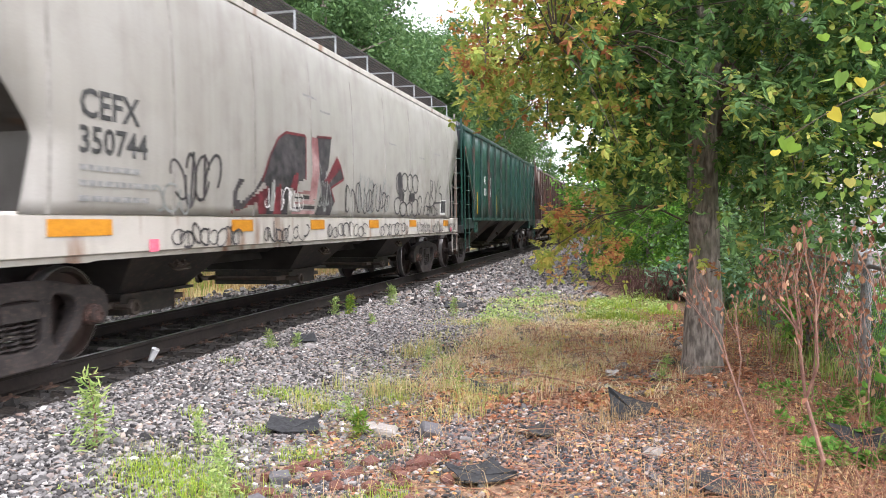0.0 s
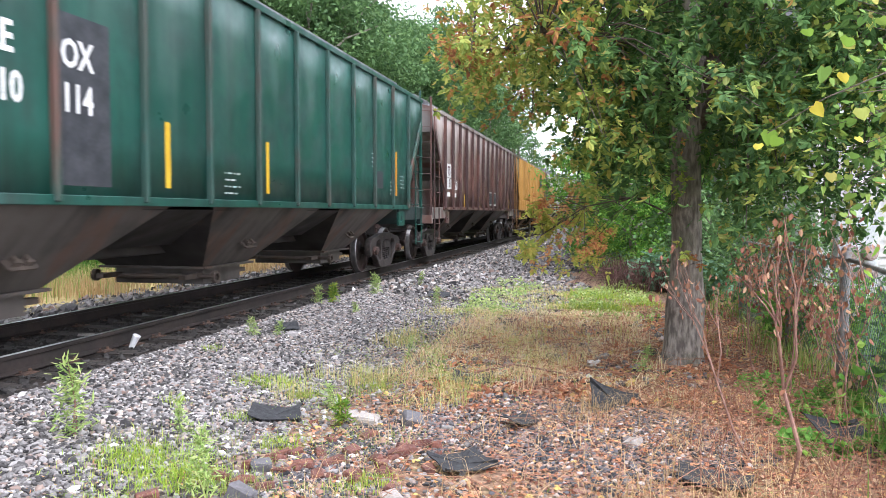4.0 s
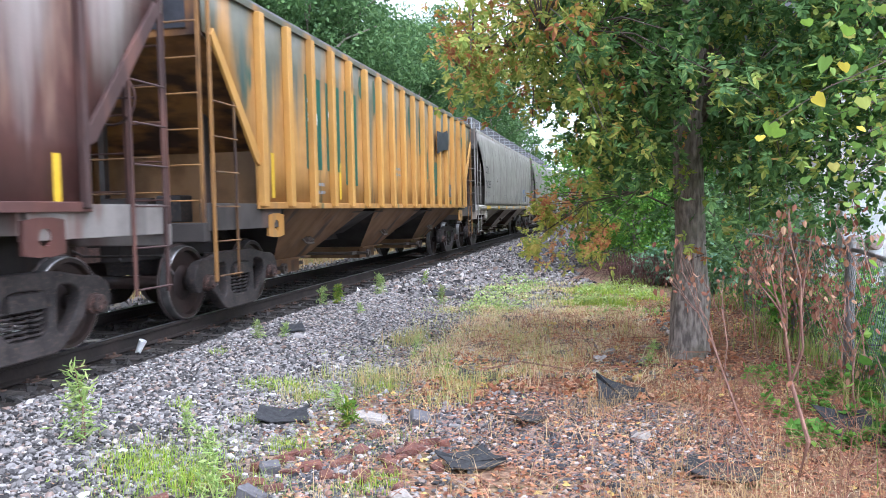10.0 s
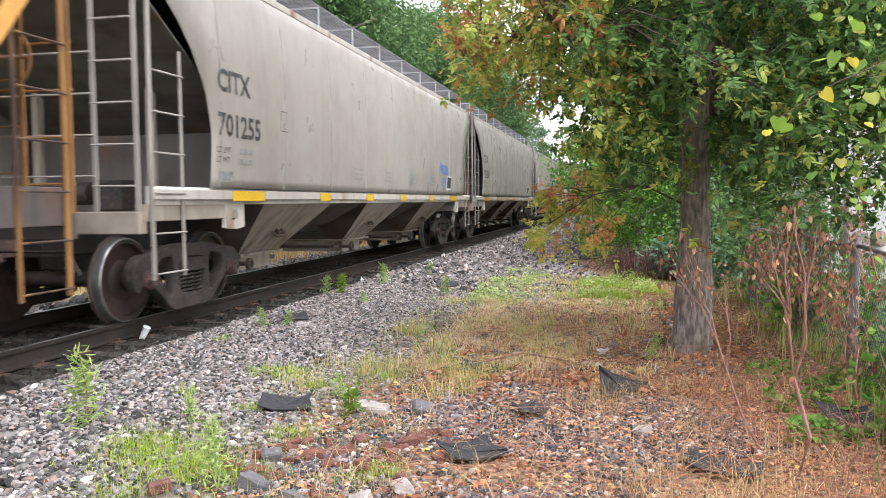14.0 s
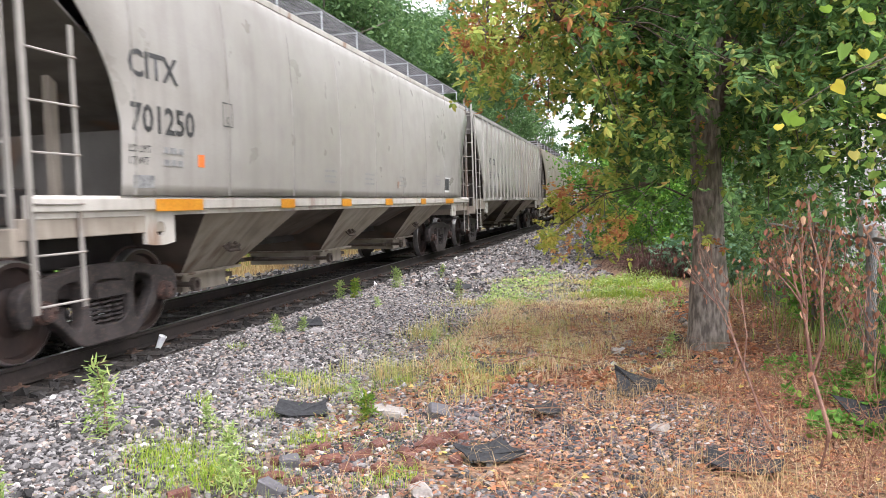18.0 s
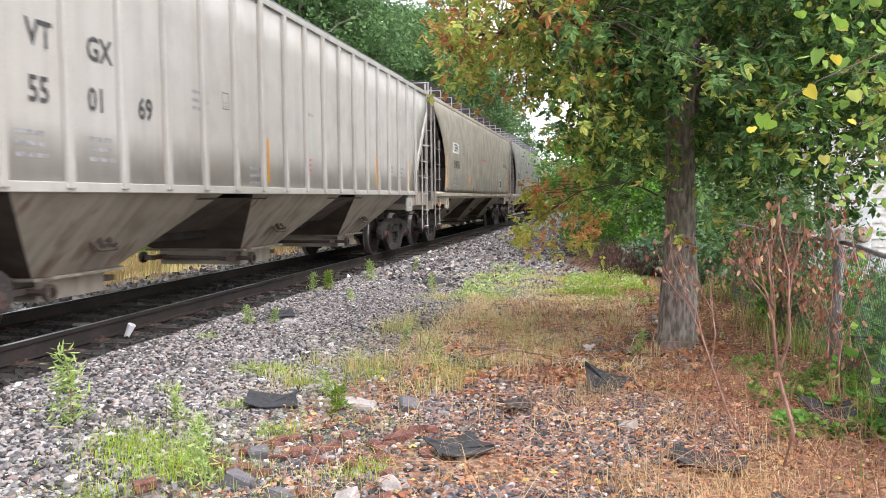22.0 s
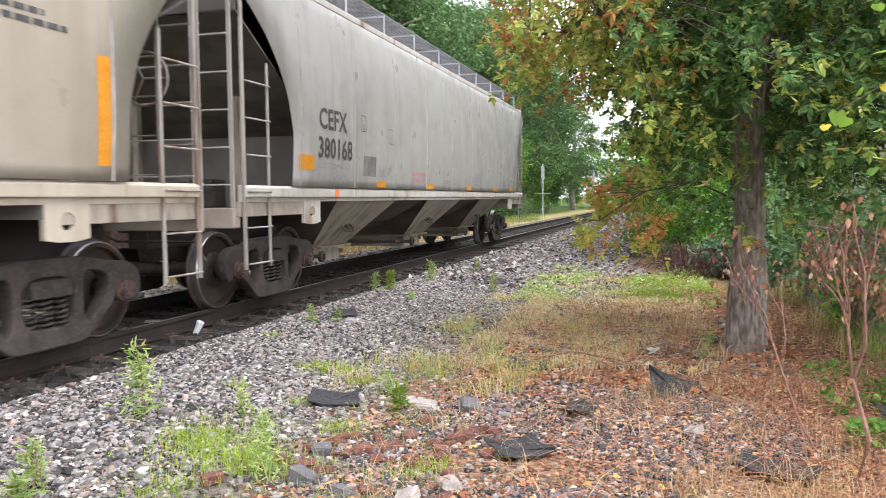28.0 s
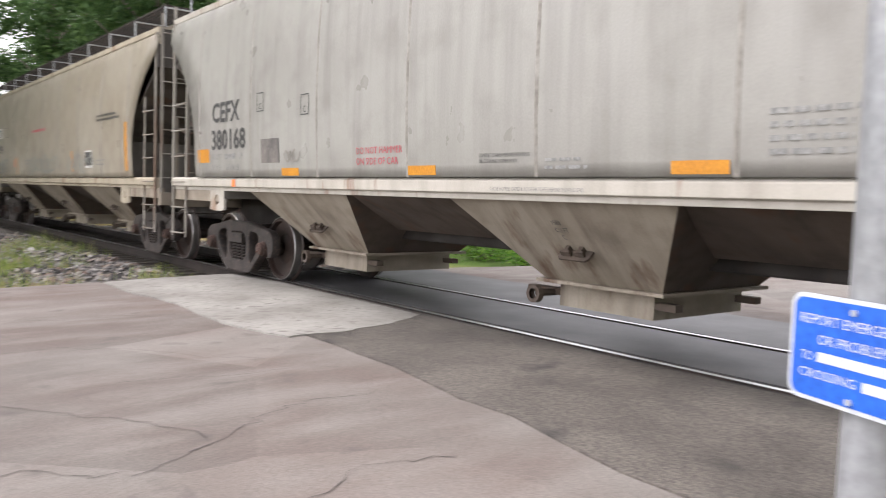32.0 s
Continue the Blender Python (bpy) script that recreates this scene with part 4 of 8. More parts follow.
    for i in range(20):
        a, e = 6.28319 * i / 20, 6.28319 * (i + 1) / 20
        s.cyl((0.95 + 0.27 * math.cos(a), 8.2, 2.5 + 0.27 * math.sin(a)), (0.95 + 0.27 * math.cos(e), 8.2, 2.5 + 0.27 * math.sin(e)), 0.014, 6, cap=False)
    for k in range(3):
        s.cyl((0.95, 8.18, 2.5), (0.95 + 0.27 * math.cos(2.09 * k), 8.2, 2.5 + 0.27 * math.sin(2.09 * k)), 0.012, 5)
    part("brake_wheel", s, c.get("iron", P_IRON if c.get("pale_iron") else trim), car)
    s = Shape()
    s.cyl((-0.4, 7.3, 1.45), (0.35, 7.3, 1.45), 0.17, 14)
    part("brake_cylinder", s, STEEL_BLACK, car, smooth=40)
    s = Shape()
    s.cyl((-0.6, -7.2, 1.4), (0.1, -7.2, 1.4), 0.13, 12)
    part("air_reservoir", s, STEEL_BLACK, car, smooth=40)
    s = Shape()
    s.box(0.2, 0.55, -7.3, -7.0, 1.2, 1.55)
    part("control_valve", s, STEEL_BLACK, car, bevel=0.02)
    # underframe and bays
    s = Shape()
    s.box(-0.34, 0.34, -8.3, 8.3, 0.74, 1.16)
    part("centre_sill", s, P_SHADE, car, bevel=0.02)
    # Black floor plate: its colour adds to the shade between the bays.
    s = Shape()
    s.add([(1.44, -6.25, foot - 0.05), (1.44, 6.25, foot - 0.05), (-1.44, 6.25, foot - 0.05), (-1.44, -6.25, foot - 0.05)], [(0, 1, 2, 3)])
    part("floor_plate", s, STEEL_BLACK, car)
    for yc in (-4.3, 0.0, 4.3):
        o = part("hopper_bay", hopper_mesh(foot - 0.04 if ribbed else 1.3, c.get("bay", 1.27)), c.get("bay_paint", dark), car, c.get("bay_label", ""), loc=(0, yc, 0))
        part("slope_sheet", hopper_mesh(foot - 0.04 if ribbed else 1.3, c.get("bay", 1.27), True), c.get("slope", P_SLOPE), o, "slope sheets with grime and underside shade in their colour")
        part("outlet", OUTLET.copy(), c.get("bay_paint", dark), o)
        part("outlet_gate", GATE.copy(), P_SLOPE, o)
        s = Shape()
        s.prism([(-0.17, -0.06), (-0.14, -0.085), (0.14, -0.085), (0.17, -0.06), (0.17, 0.06), (0.14, 0.085), (-0.14, 0.085), (-0.17, 0.06)], 0.0, 0.018)
        for dy in (-0.075, 0.075):
            s.prism([(dy - 0.05, -0.05), (dy + 0.05, -0.05), (dy + 0.05, -0.03), (dy + 0.02, -0.02), (dy + 0.02, 0.055), (dy - 0.02, 0.055), (dy - 0.02, -0.02), (dy - 0.05, -0.03)], 0.018, 0.07)
        v = part("vibrator_bracket", s, P_SLOPE, o)
        v.matrix_basis = Matrix.Translation((1.04, 0.0, 0.83)) @ pose(0, 0, 0, 0, -46, 0)
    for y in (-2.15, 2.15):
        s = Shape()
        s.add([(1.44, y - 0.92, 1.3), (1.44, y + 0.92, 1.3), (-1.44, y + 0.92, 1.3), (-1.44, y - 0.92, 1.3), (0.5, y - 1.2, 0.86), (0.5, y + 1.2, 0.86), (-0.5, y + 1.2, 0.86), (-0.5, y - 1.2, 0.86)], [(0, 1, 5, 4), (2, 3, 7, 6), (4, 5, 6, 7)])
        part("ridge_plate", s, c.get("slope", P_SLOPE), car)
    wheels = truck(car, -TRUCK_Y) + truck(car, TRUCK_Y)
    return car, wheels, side


WHITE_RUST = (0.22, 0.12, 0.07)
# Slopes and ridge plates: brown grime, with underside shade mixed into the colour.
P_SLOPE = painted("grimy_shaded_slope_paint", (0.10, 0.076, 0.06), (0.03, 0.023, 0.019), (0.10, 0.05, 0.03), 0.75, 0.2, (0.07, 0.052, 0.042), 0.8, 71)
# Near-black copy for dark cars and centre sills: underside shade as colour.
P_SHADE = painted("shaded_slope_paint", (0.028, 0.023, 0.021), (0.012, 0.011, 0.011), (0.05, 0.03, 0.022), 0.6, 0.1, None, 0.75, 73)
# Lower bulkhead of the ends: grey with a lighter share of painted-in shade.
P_LOW_END = painted("shaded_bulkhead_paint", (0.19, 0.177, 0.16), (0.07, 0.06, 0.05), WHITE_RUST, 0.7, 0.05, (0.15, 0.137, 0.123), 0.6, 67)
LIGHT = dict(ribbed=False, walkway=True, pale_iron=True, end_low=P_LOW_END)
P_TAN = painted("pale_grey_paint", (0.315, 0.291, 0.255), (0.158, 0.139, 0.113), WHITE_RUST, 0.3, 0.0, (0.347, 0.326, 0.293), 0.36, 1)
P_GREY = painted("light_grey_paint", (0.305, 0.286, 0.255), (0.152, 0.134, 0.111), WHITE_RUST, 0.28, 0.0, (0.342, 0.324, 0.296), 0.36, 5)
P_CREAM = painted("cream_grey_paint", (0.30, 0.264, 0.21), (0.15, 0.122, 0.088), WHITE_RUST, 0.3, 0.0, (0.335, 0.304, 0.252), 0.38, 9)
P_SILVER = painted("silver_grey_paint", (0.305, 0.299, 0.277), (0.13, 0.122, 0.108), WHITE_RUST, 0.45, 0.0, (0.272, 0.263, 0.245), 0.36, 13)
P_WHITE = painted("white_paint", (0.37, 0.352, 0.314), (0.18, 0.157, 0.128), WHITE_RUST, 0.28, 0.0, (0.395, 0.379, 0.346), 0.42, 17)
P_SILL = painted("sill_white", (0.47, 0.444, 0.396), (0.235, 0.205, 0.165), WHITE_RUST, 0.5, 0.1, None, 0.5, 19)
# Upper end slopes: dirt, and the shade of the recess painted in.
P_END = painted("dirty_shaded_end_paint", (0.095, 0.084, 0.074), (0.035, 0.03, 0.027), (0.1, 0.06, 0.04), 0.8, 0.15, (0.125, 0.113, 0.102), 0.65, 23)
P_BAY = painted("dusty_bay_paint", (0.32, 0.28, 0.228), (0.10, 0.078, 0.06), (0.12, 0.07, 0.045), 0.7, 0.05, (0.25, 0.212, 0.168), 0.75, 29)
P_GREEN = painted("green_paint", (0.010, 0.056, 0.043), (0.012, 0.022, 0.02), (0.128, 0.064, 0.052), 0.6, 0.0, (0.014, 0.074, 0.056), 0.38, 31, ((0.10, 0.16, 0.14), 13.9 / 11, 0.35, 2.4, 4.2))
# Green car's ends and frame: dirty, with the recess's shade in the paint.
P_GREEN_LOW = painted("dirty_shaded_green_paint", (0.013, 0.026, 0.024), (0.012, 0.013, 0.014), (0.05, 0.036, 0.03), 0.6, 0.1, None, 0.6, 33)
P_BROWN = painted("oxide_brown_paint", (0.085, 0.037, 0.031), (0.04, 0.022, 0.02), (0.17, 0.10, 0.075), 0.65, 0.14, (0.15, 0.066, 0.054), 0.42, 37, ((0.40, 0.36, 0.33), 13.9 / 13, 0.68, 1.8, 3.9))
P_BROWN_RIB = painted("rib_brown_paint", (0.06, 0.03, 0.026), (0.03, 0.02, 0.018), (0.13, 0.06, 0.045), 0.6, 0.4, None, 0.6, 41)
P_BROWN_END = painted("brown_end_paint", (0.21, 0.19, 0.172), (0.07, 0.056, 0.05), (0.12, 0.06, 0.045), 0.8, 0.4, None, 0.65, 43)
P_YELLOW = painted("faded_yellow_paint", (0.40, 0.195, 0.042), (0.21, 0.11, 0.036), (0.016, 0.075, 0.055), 0.5, 0.12, (0.43, 0.232, 0.07), 0.5, 47, ((0.06, 0.095, 0.085), 13.9 / 16, 0.85, 2.2, 3.7))
P_YELLOW_RIB = painted("rib_yellow_paint", (0.5, 0.268, 0.063), (0.25, 0.13, 0.037), (0.082, 0.041, 0.025), 0.45, 0.06, None, 0.5, 51)
P_YELLOW_END = painted("yellow_end_paint", (0.294, 0.140, 0.042), (0.070, 0.035, 0.021), (0.049, 0.025, 0.017), 0.8, 0.6, None, 0.6, 53)
P_YELLOW_BAY = painted("brown_bay_paint", (0.13, 0.064, 0.026), (0.04, 0.021, 0.011), (0.03, 0.016, 0.011), 0.6, 0.2, (0.17, 0.088, 0.036), 0.7, 57)
# Ladder paint: grime plus the shade at the car ends, both in its colour.
P_IRON = painted("grimy_shaded_ladder_paint", (0.3, 0.28, 0.25), (0.1, 0.085, 0.07), (0.15, 0.08, 0.05), 0.7, 0.3, None, 0.6, 63)
P_DARK_BAY = painted("dark_bay_paint", (0.055, 0.047, 0.042), (0.02, 0.017, 0.015), (0.1, 0.06, 0.045), 0.7, 0.3, (0.1, 0.085, 0.075), 0.7, 59)
P_GREEN_RIB = painted("worn_green_rib", (0.022, 0.07, 0.056), (0.06, 0.036, 0.03), (0.10, 0.05, 0.038), 0.8, 0.25, None, 0.5, 77)
P_TAN_PLATE = painted("tan_end_plate", (0.27, 0.145, 0.055), (0.07, 0.035, 0.018), (0.05, 0.025, 0.015), 0.8, 0.2, (0.31, 0.19, 0.09), 0.6, 79)
P_YELLOW_IRON = painted("worn_yellow_iron", (0.27, 0.135, 0.04), (0.05, 0.03, 0.02), (0.045, 0.025, 0.018), 0.85, 0.5, None, 0.6, 83)
P_CREAM_SILL = painted("cream_sill_paint", (0.42, 0.37, 0.29), (0.2, 0.165, 0.12), WHITE_RUST, 0.5, 0.08, None, 0.5, 87)
P_OLD_WHITE = painted("old_white_paint", (0.315, 0.3, 0.268), (0.15, 0.13, 0.106), WHITE_RUST, 0.35, 0.0, (0.335, 0.322, 0.294), 0.42, 91)
GREEN_PATCH = mottled("green_patch", (0.008, 0.075, 0.055), (0.015, 0.1, 0.07), 4, 0.45, 0, 0.0)
GREY_PATCH = mottled("grey_patch", (0.09, 0.085, 0.08), (0.2, 0.18, 0.165), 4, 0.7, 0, 0.0)
DARK_PATCH = mottled("dark_patch", (0.02, 0.022, 0.028), (0.05, 0.052, 0.06), 4, 0.5, 0, 0.0)

SEAM = mottled("grimy_seam", (0.19, 0.175, 0.155), (0.3, 0.285, 0.26), 3, 0.6, 0, 0.0)
SPECS = [
    dict(LIGHT, label="dirty white covered hopper car with graffiti along its side", body=P_OLD_WHITE, under=STEEL_BLACK, trim=P_SILL, end=P_END, bay_paint=STEEL_BLACK, slope=P_SHADE, straight_cut=True, sill_low=0.98, sill_top=1.4, foot=1.38, deep_eave=True, end_trim=P_SILL, grating=STEEL_BLACK),
    dict(ribbed=True, ribs=12, rib_w=0.03, rib_d=0.07, label="dark green ribbed covered hopper car", body=P_GREEN, under=P_GREEN_LOW, end=P_GREEN_LOW, bay_paint=P_DARK_BAY, slope=P_SHADE, foot=1.38, bay=1.7, iron=P_GREEN, rib=P_GREEN_RIB),
    dict(ribbed=True, ribs=14, rib_w=0.035, rib_d=0.08, rib=P_BROWN_RIB, label="rusty brown ribbed covered hopper car with peeling paint", body=P_BROWN, under=STEEL_BLACK, end=P_BROWN_END, end_low=P_BROWN_END, end_trim=P_BROWN_END, bay_paint=P_DARK_BAY, slope=P_SHADE, foot=1.38, bay=1.7, top=P_BROWN_RIB, iron=P_BROWN_RIB),
    dict(ribbed=True, ribs=17, rib_w=0.07, rib_d=0.1, rib=P_YELLOW_RIB, label="faded yellow ribbed covered hopper car with green patches", body=P_YELLOW, under=STEEL_BLACK, end=P_YELLOW_END, end_low=P_TAN_PLATE, end_trim=P_DARK_BAY, bay_paint=P_YELLOW_BAY, slope=P_SHADE, foot=1.4, bay=1.85, iron=P_YELLOW_IRON, edge=P_YELLOW_RIB),
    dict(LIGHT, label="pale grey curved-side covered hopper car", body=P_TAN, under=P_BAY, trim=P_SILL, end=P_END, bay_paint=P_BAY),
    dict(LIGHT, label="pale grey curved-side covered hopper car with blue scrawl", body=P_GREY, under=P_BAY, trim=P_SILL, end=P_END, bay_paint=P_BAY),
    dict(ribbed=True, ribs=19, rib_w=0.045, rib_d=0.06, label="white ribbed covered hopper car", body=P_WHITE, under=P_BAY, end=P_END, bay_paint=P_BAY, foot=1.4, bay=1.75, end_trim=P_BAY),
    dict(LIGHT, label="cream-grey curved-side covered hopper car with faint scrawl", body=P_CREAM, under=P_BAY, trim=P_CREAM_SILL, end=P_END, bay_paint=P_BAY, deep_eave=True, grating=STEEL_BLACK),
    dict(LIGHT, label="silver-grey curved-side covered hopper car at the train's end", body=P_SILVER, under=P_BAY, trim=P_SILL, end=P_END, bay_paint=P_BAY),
]
# Where each car's middle stands at the start.
MIDDLES = [13.8, 31.34, 49.16, 66.56, 84.18, 101.66, 119.35, 136.7, 153.98]
CARS = [hopper_car(c) for c in SPECS]
for (car, _, _), y in zip(CARS, MIDDLES):
    car.location = (0, y, 0)


def stripes(car, side, mat, places, z0, z1, w=0.42):
    for y in places:
        decal("reflective_stripe", y, y + w, z0, z1, side, mat, car, "orange reflective stripe")


def upright(car, mat, places, z0=1.52, z1=2.2, w=0.09):
    for y in places:
        decal("reflective_stripe", y, y + w, z0, z1, lambda z: 1.5, mat, car, "yellow reflective stripe")


def window_placard(car, y, z, side):
    """Two small black test panels in a white frame."""
    decal("test_panel", y, y + 0.5, z, z + 0.36, side, STENCIL_WHITE, car, "white-framed black test panels", 0.004)
    for k in range(2):
        decal("panel_field", y + 0.03 + 0.23 * k, y + 0.24 + 0.23 * k, z + 0.05, z + 0.33, side, STENCIL, car, "", 0.008)


def boxed_letter(car, y, z, side, size=0.3):
    s = Shape()
    for a, b, c, d in ((0, 0.05, 0, 1), (0.95, 1, 0, 1), (0, 1, 0, 0.05), (0, 1, 0.95, 1)):
        x = side(z) + 0.006
        s.add([(x, y + a * size * 0.8, z + c * size), (x, y + b * size * 0.8, z + c * size), (x, y + b * size * 0.8, z + d * size), (x, y + a * size * 0.8, z + d * size)], [(0, 1, 2, 3)])
    o = part("inspection_mark", s, STENCIL, car)
    lettering("C", size * 0.45, y + size * 0.25, z + size * 0.12, side, STENCIL, car)


SILL = lambda z: 1.552  # noqa: E731
# car with graffiti
car, _, sd = CARS[0]
lettering("CEFX", 0.34, -6.6, 2.2, sd, STENCIL, car)
lettering("350744", 0.32, -6.62, 1.9, sd, STENCIL, car)
stencil(-6.6, 1.8, 1.1, 3, sd, STENCIL_GREY, car, 0.05, 0.13)
stripes(car, SILL, REFLECT, (-6.95,), 1.2, 1.34, 0.8)
stripes(car, SILL, REFLECT, (-4.0, -1.7, 0.9, 3.5, 6.55), 1.2, 1.34, 0.52)
decal("paint_dot", -5.6, -5.45, 1.03, 1.15, SILL, PINK, car, "pink paint mark", 0.006)
decal("paint_dot", 7.3, 7.45, 1.05, 1.15, SILL, PINK, car, "pink paint mark", 0.006)
window_placard(car, 6.15, 1.47, sd)
scrawl(-5.25, -4.35, 1.5, 2.05, 0.04, 4, 3, sd, GRAFF_BLACK, car)
scrawl(-5.6, -4.9, 1.42, 1.75, 0.03, 3, 31, sd, GRAFF_GREY, car)
def spray(pts, mat, name, lift, label=""):
    """A sprayed patch that follows the curved side: filled slice by slice."""
    s, lo, hi = Shape(), min(z for _, z in pts), max(z for _, z in pts)
    n = max(2, int((hi - lo) / 0.035))
    for k in range(n):
        za, zb = lo + (hi - lo) * k / n, lo + (hi - lo) * (k + 1) / n
        zm, cuts = (za + zb) / 2, []
        for (y0, z0), (y1, z1) in zip(pts, pts[1:] + pts[:1]):
            if (z0 > zm) != (z1 > zm):
                cuts.append(y0 + (y1 - y0) * (zm - z0) / (z1 - z0))
        cuts.sort()
        for a, c2 in zip(cuts[::2], cuts[1::2]):
            s.add([(sd(za) + lift, a, za), (sd(za) + lift, c2, za), (sd(zb) + lift, c2, zb), (sd(zb) + lift, a, zb)], [(0, 1, 2, 3)])
    return tagged(part(name, s, mat, car, label), kind="stuff")


GRAFF_ROSE = mottled("spray_rose", (0.2, 0.07, 0.075), (0.4, 0.26, 0.25), 3, 0.55, 0.0, 0.0)
BIG_A = [(-3.3, 1.81), (-3.09, 2.14), (-2.85, 2.39), (-2.61, 2.49), (-1.97, 2.51), (-1.96, 1.91), (-2.2, 1.85), (-2.5, 1.76), (-2.52, 1.41), (-3.19, 1.41), (-3.11, 1.76)]
BIG_B = [(-1.56, 2.54), (-0.98, 2.58), (-1.1, 2.14), (-1.27, 1.91), (-0.62, 2.19), (-0.47, 1.98), (-1.02, 1.82), (-0.84, 1.61), (-0.99, 1.41), (-1.58, 1.41), (-1.38, 1.74), (-1.46, 2.07)]
spray(BIG_A, GRAFF_BLACK, "spray_block", 0.006)
spray(BIG_B, GRAFF_BLACK, "spray_block", 0.006)
spray([(-3.88, 1.82), (-4.02, 1.65), (-3.99, 1.48), (-3.78, 1.46), (-3.3, 1.78), (-3.2, 1.96), (-3.49, 1.69), (-3.81, 1.54), (-3.92, 1.57), (-3.91, 1.68), (-3.76, 1.8)], GRAFF_BLACK, "spray_block", 0.009)
spray([(-4.09, 1.41), (-3.24, 1.72), (-3.11, 1.76), (-3.16, 1.41), (-3.35, 1.41), (-3.4, 1.55)], GRAFF_WINE, "spray_fill", 0.008)
spray([(-1.2, 1.95), (-0.76, 2.32), (-0.57, 2.16), (-1.11, 1.88)], GRAFF_WINE, "spray_fill", 0.011)
spray([(-1.76, 2.5), (-1.52, 2.52), (-1.46, 2.07), (-1.56, 1.63), (-1.82, 1.6), (-1.72, 2.04)], GRAFF_ROSE, "spray_fill", 0.008)
spray([(-2.95, 1.41), (-2.9, 1.75), (-2.75, 1.8), (-2.72, 1.41)], GRAFF_WINE, "spray_fill", 0.009)
spray([(-3.06, 1.45), (-3.02, 1.82), (-2.93, 1.85), (-2.93, 1.45)], GRAFF_GREY, "spray_fill", 0.0085)
spray([(-2.45, 1.78), (-2.35, 1.95), (-2.2, 1.98), (-2.25, 1.7)], GRAFF_WINE, "spray_fill", 0.009)
for k in range(5):
    spray([(-2.4 + 0.02 * k, 1.42 + 0.07 * k), (-2.38 + 0.02 * k, 1.45 + 0.07 * k), (-1.6, 1.47 + 0.07 * k), (-1.62, 1.43 + 0.07 * k)], GRAFF_BLACK if k % 2 else GRAFF_ROSE, "spray_line", 0.007)
s = Shape()
for pts in (BIG_A[:5], BIG_B[:2], BIG_B[3:8], [(-1.96, 2.5), (-1.96, 1.9)]):
    fine = [((1 - u) * a[0] + u * c2[0], (1 - u) * a[1] + u * c2[1]) for a, c2 in zip(pts, pts[1:]) for u in (0, 0.25, 0.5, 0.75, 1.0)]
    ribbon(s, fine, 0.035, sd, 0.012)
tagged(part("spray_outline", s, GRAFF_WINE, car), kind="stuff")
scrawl(-3.15, -2.0, 1.45, 1.75, 0.02, 7, 19, sd, STENCIL_WHITE, car)
scrawl(-1.5, -0.9, 1.45, 2.1, 0.02, 5, 23, sd, GRAFF_GREY, car)
scrawl(-0.4, 2.0, 1.45, 1.95, 0.03, 9, 7, sd, GRAFF_BLACK, car)
scrawl(0.3, 2.0, 1.5, 2.1, 0.03, 7, 17, sd, GRAFF_GREY, car)
# bubble letters with black fields, then a tall looping tag over a short one
def bubble(y, z, ry, rz, lean=0.0, w=0.032, mat=GRAFF_BLACK):
    s = Shape()
    ribbon(s, [(y + ry * math.cos(a) * (1 + 0.12 * math.sin(3 * a)) + lean * math.sin(a) * rz, z + rz * math.sin(a)) for a in [0.3 + 5.9 * i / 22 for i in range(23)]], w, sd)
    tagged(part("spray_outline", s, mat, car), kind="stuff")


for y, z, ry, rz in ((2.62, 2.05, 0.2, 0.2), (3.02, 2.1, 0.22, 0.18), (3.42, 2.1, 0.2, 0.18), (3.82, 2.1, 0.22, 0.19), (2.55, 1.62, 0.22, 0.16), (2.95, 1.56, 0.24, 0.14), (3.4, 1.56, 0.22, 0.14), (3.85, 1.6, 0.24, 0.18), (4.2, 1.66, 0.16, 0.2)):
    bubble(y, z, ry, rz)
spray([(2.62, 1.78), (2.5, 2.1), (2.58, 2.26), (2.74, 2.28), (2.86, 2.15), (2.82, 1.95), (3.0, 1.86), (2.98, 1.74), (2.8, 1.72)], GRAFF_BLACK, "spray_block", 0.007)
spray([(3.32, 1.72), (3.34, 1.88), (3.78, 1.9), (3.8, 1.74)], GRAFF_BLACK, "spray_block", 0.007)
s = Shape()
for pts in ([(4.62, 1.5), (4.66, 1.8), (4.86, 1.98), (5.0, 1.9), (5.02, 1.6)], [(5.08, 1.55), (5.1, 2.25), (5.28, 2.22), (5.3, 2.02), (5.14, 1.95), (5.36, 1.8)], [(5.48, 2.25), (5.62, 1.95), (5.85, 2.3)], [(5.62, 1.95), (5.6, 1.78), (5.4, 1.72)], [(6.1, 2.15), (5.9, 2.08), (5.95, 1.98), (6.2, 1.95), (6.22, 1.76), (5.6, 1.74), (5.1, 1.62), (4.75, 1.66)]):
    ribbon(s, [((1 - u) * p[0] + u * q[0], (1 - u) * p[1] + u * q[1]) for p, q in zip(pts, pts[1:]) for u in (0, 0.34, 0.67, 1.0)], 0.03, sd)
tagged(part("spray_scrawl", s, GRAFF_BLACK, car), kind="stuff")
scrawl(4.55, 5.9, 1.43, 1.66, 0.026, 8, 12, sd, GRAFF_BLACK, car)
for k, (a, c2) in enumerate(((-5.2, -3.8), (-3.2, -1.8), (-1.1, 0.8), (1.5, 3.4), (4.1, 5.2), (5.4, 6.5), (7.0, 7.9))):
    scrawl(a, c2, 1.03, 1.3, 0.022, 8, 40 + k, SILL, GRAFF_BLACK, car)
for y, z in ((-2.0, 3.1), (-1.4, 2.95), (2.0, 2.8), (4.2, 2.7), (5.6, 2.9)):
    stencil(y, z, 0.5, 1, sd, STENCIL_GREY, car, 0.03)

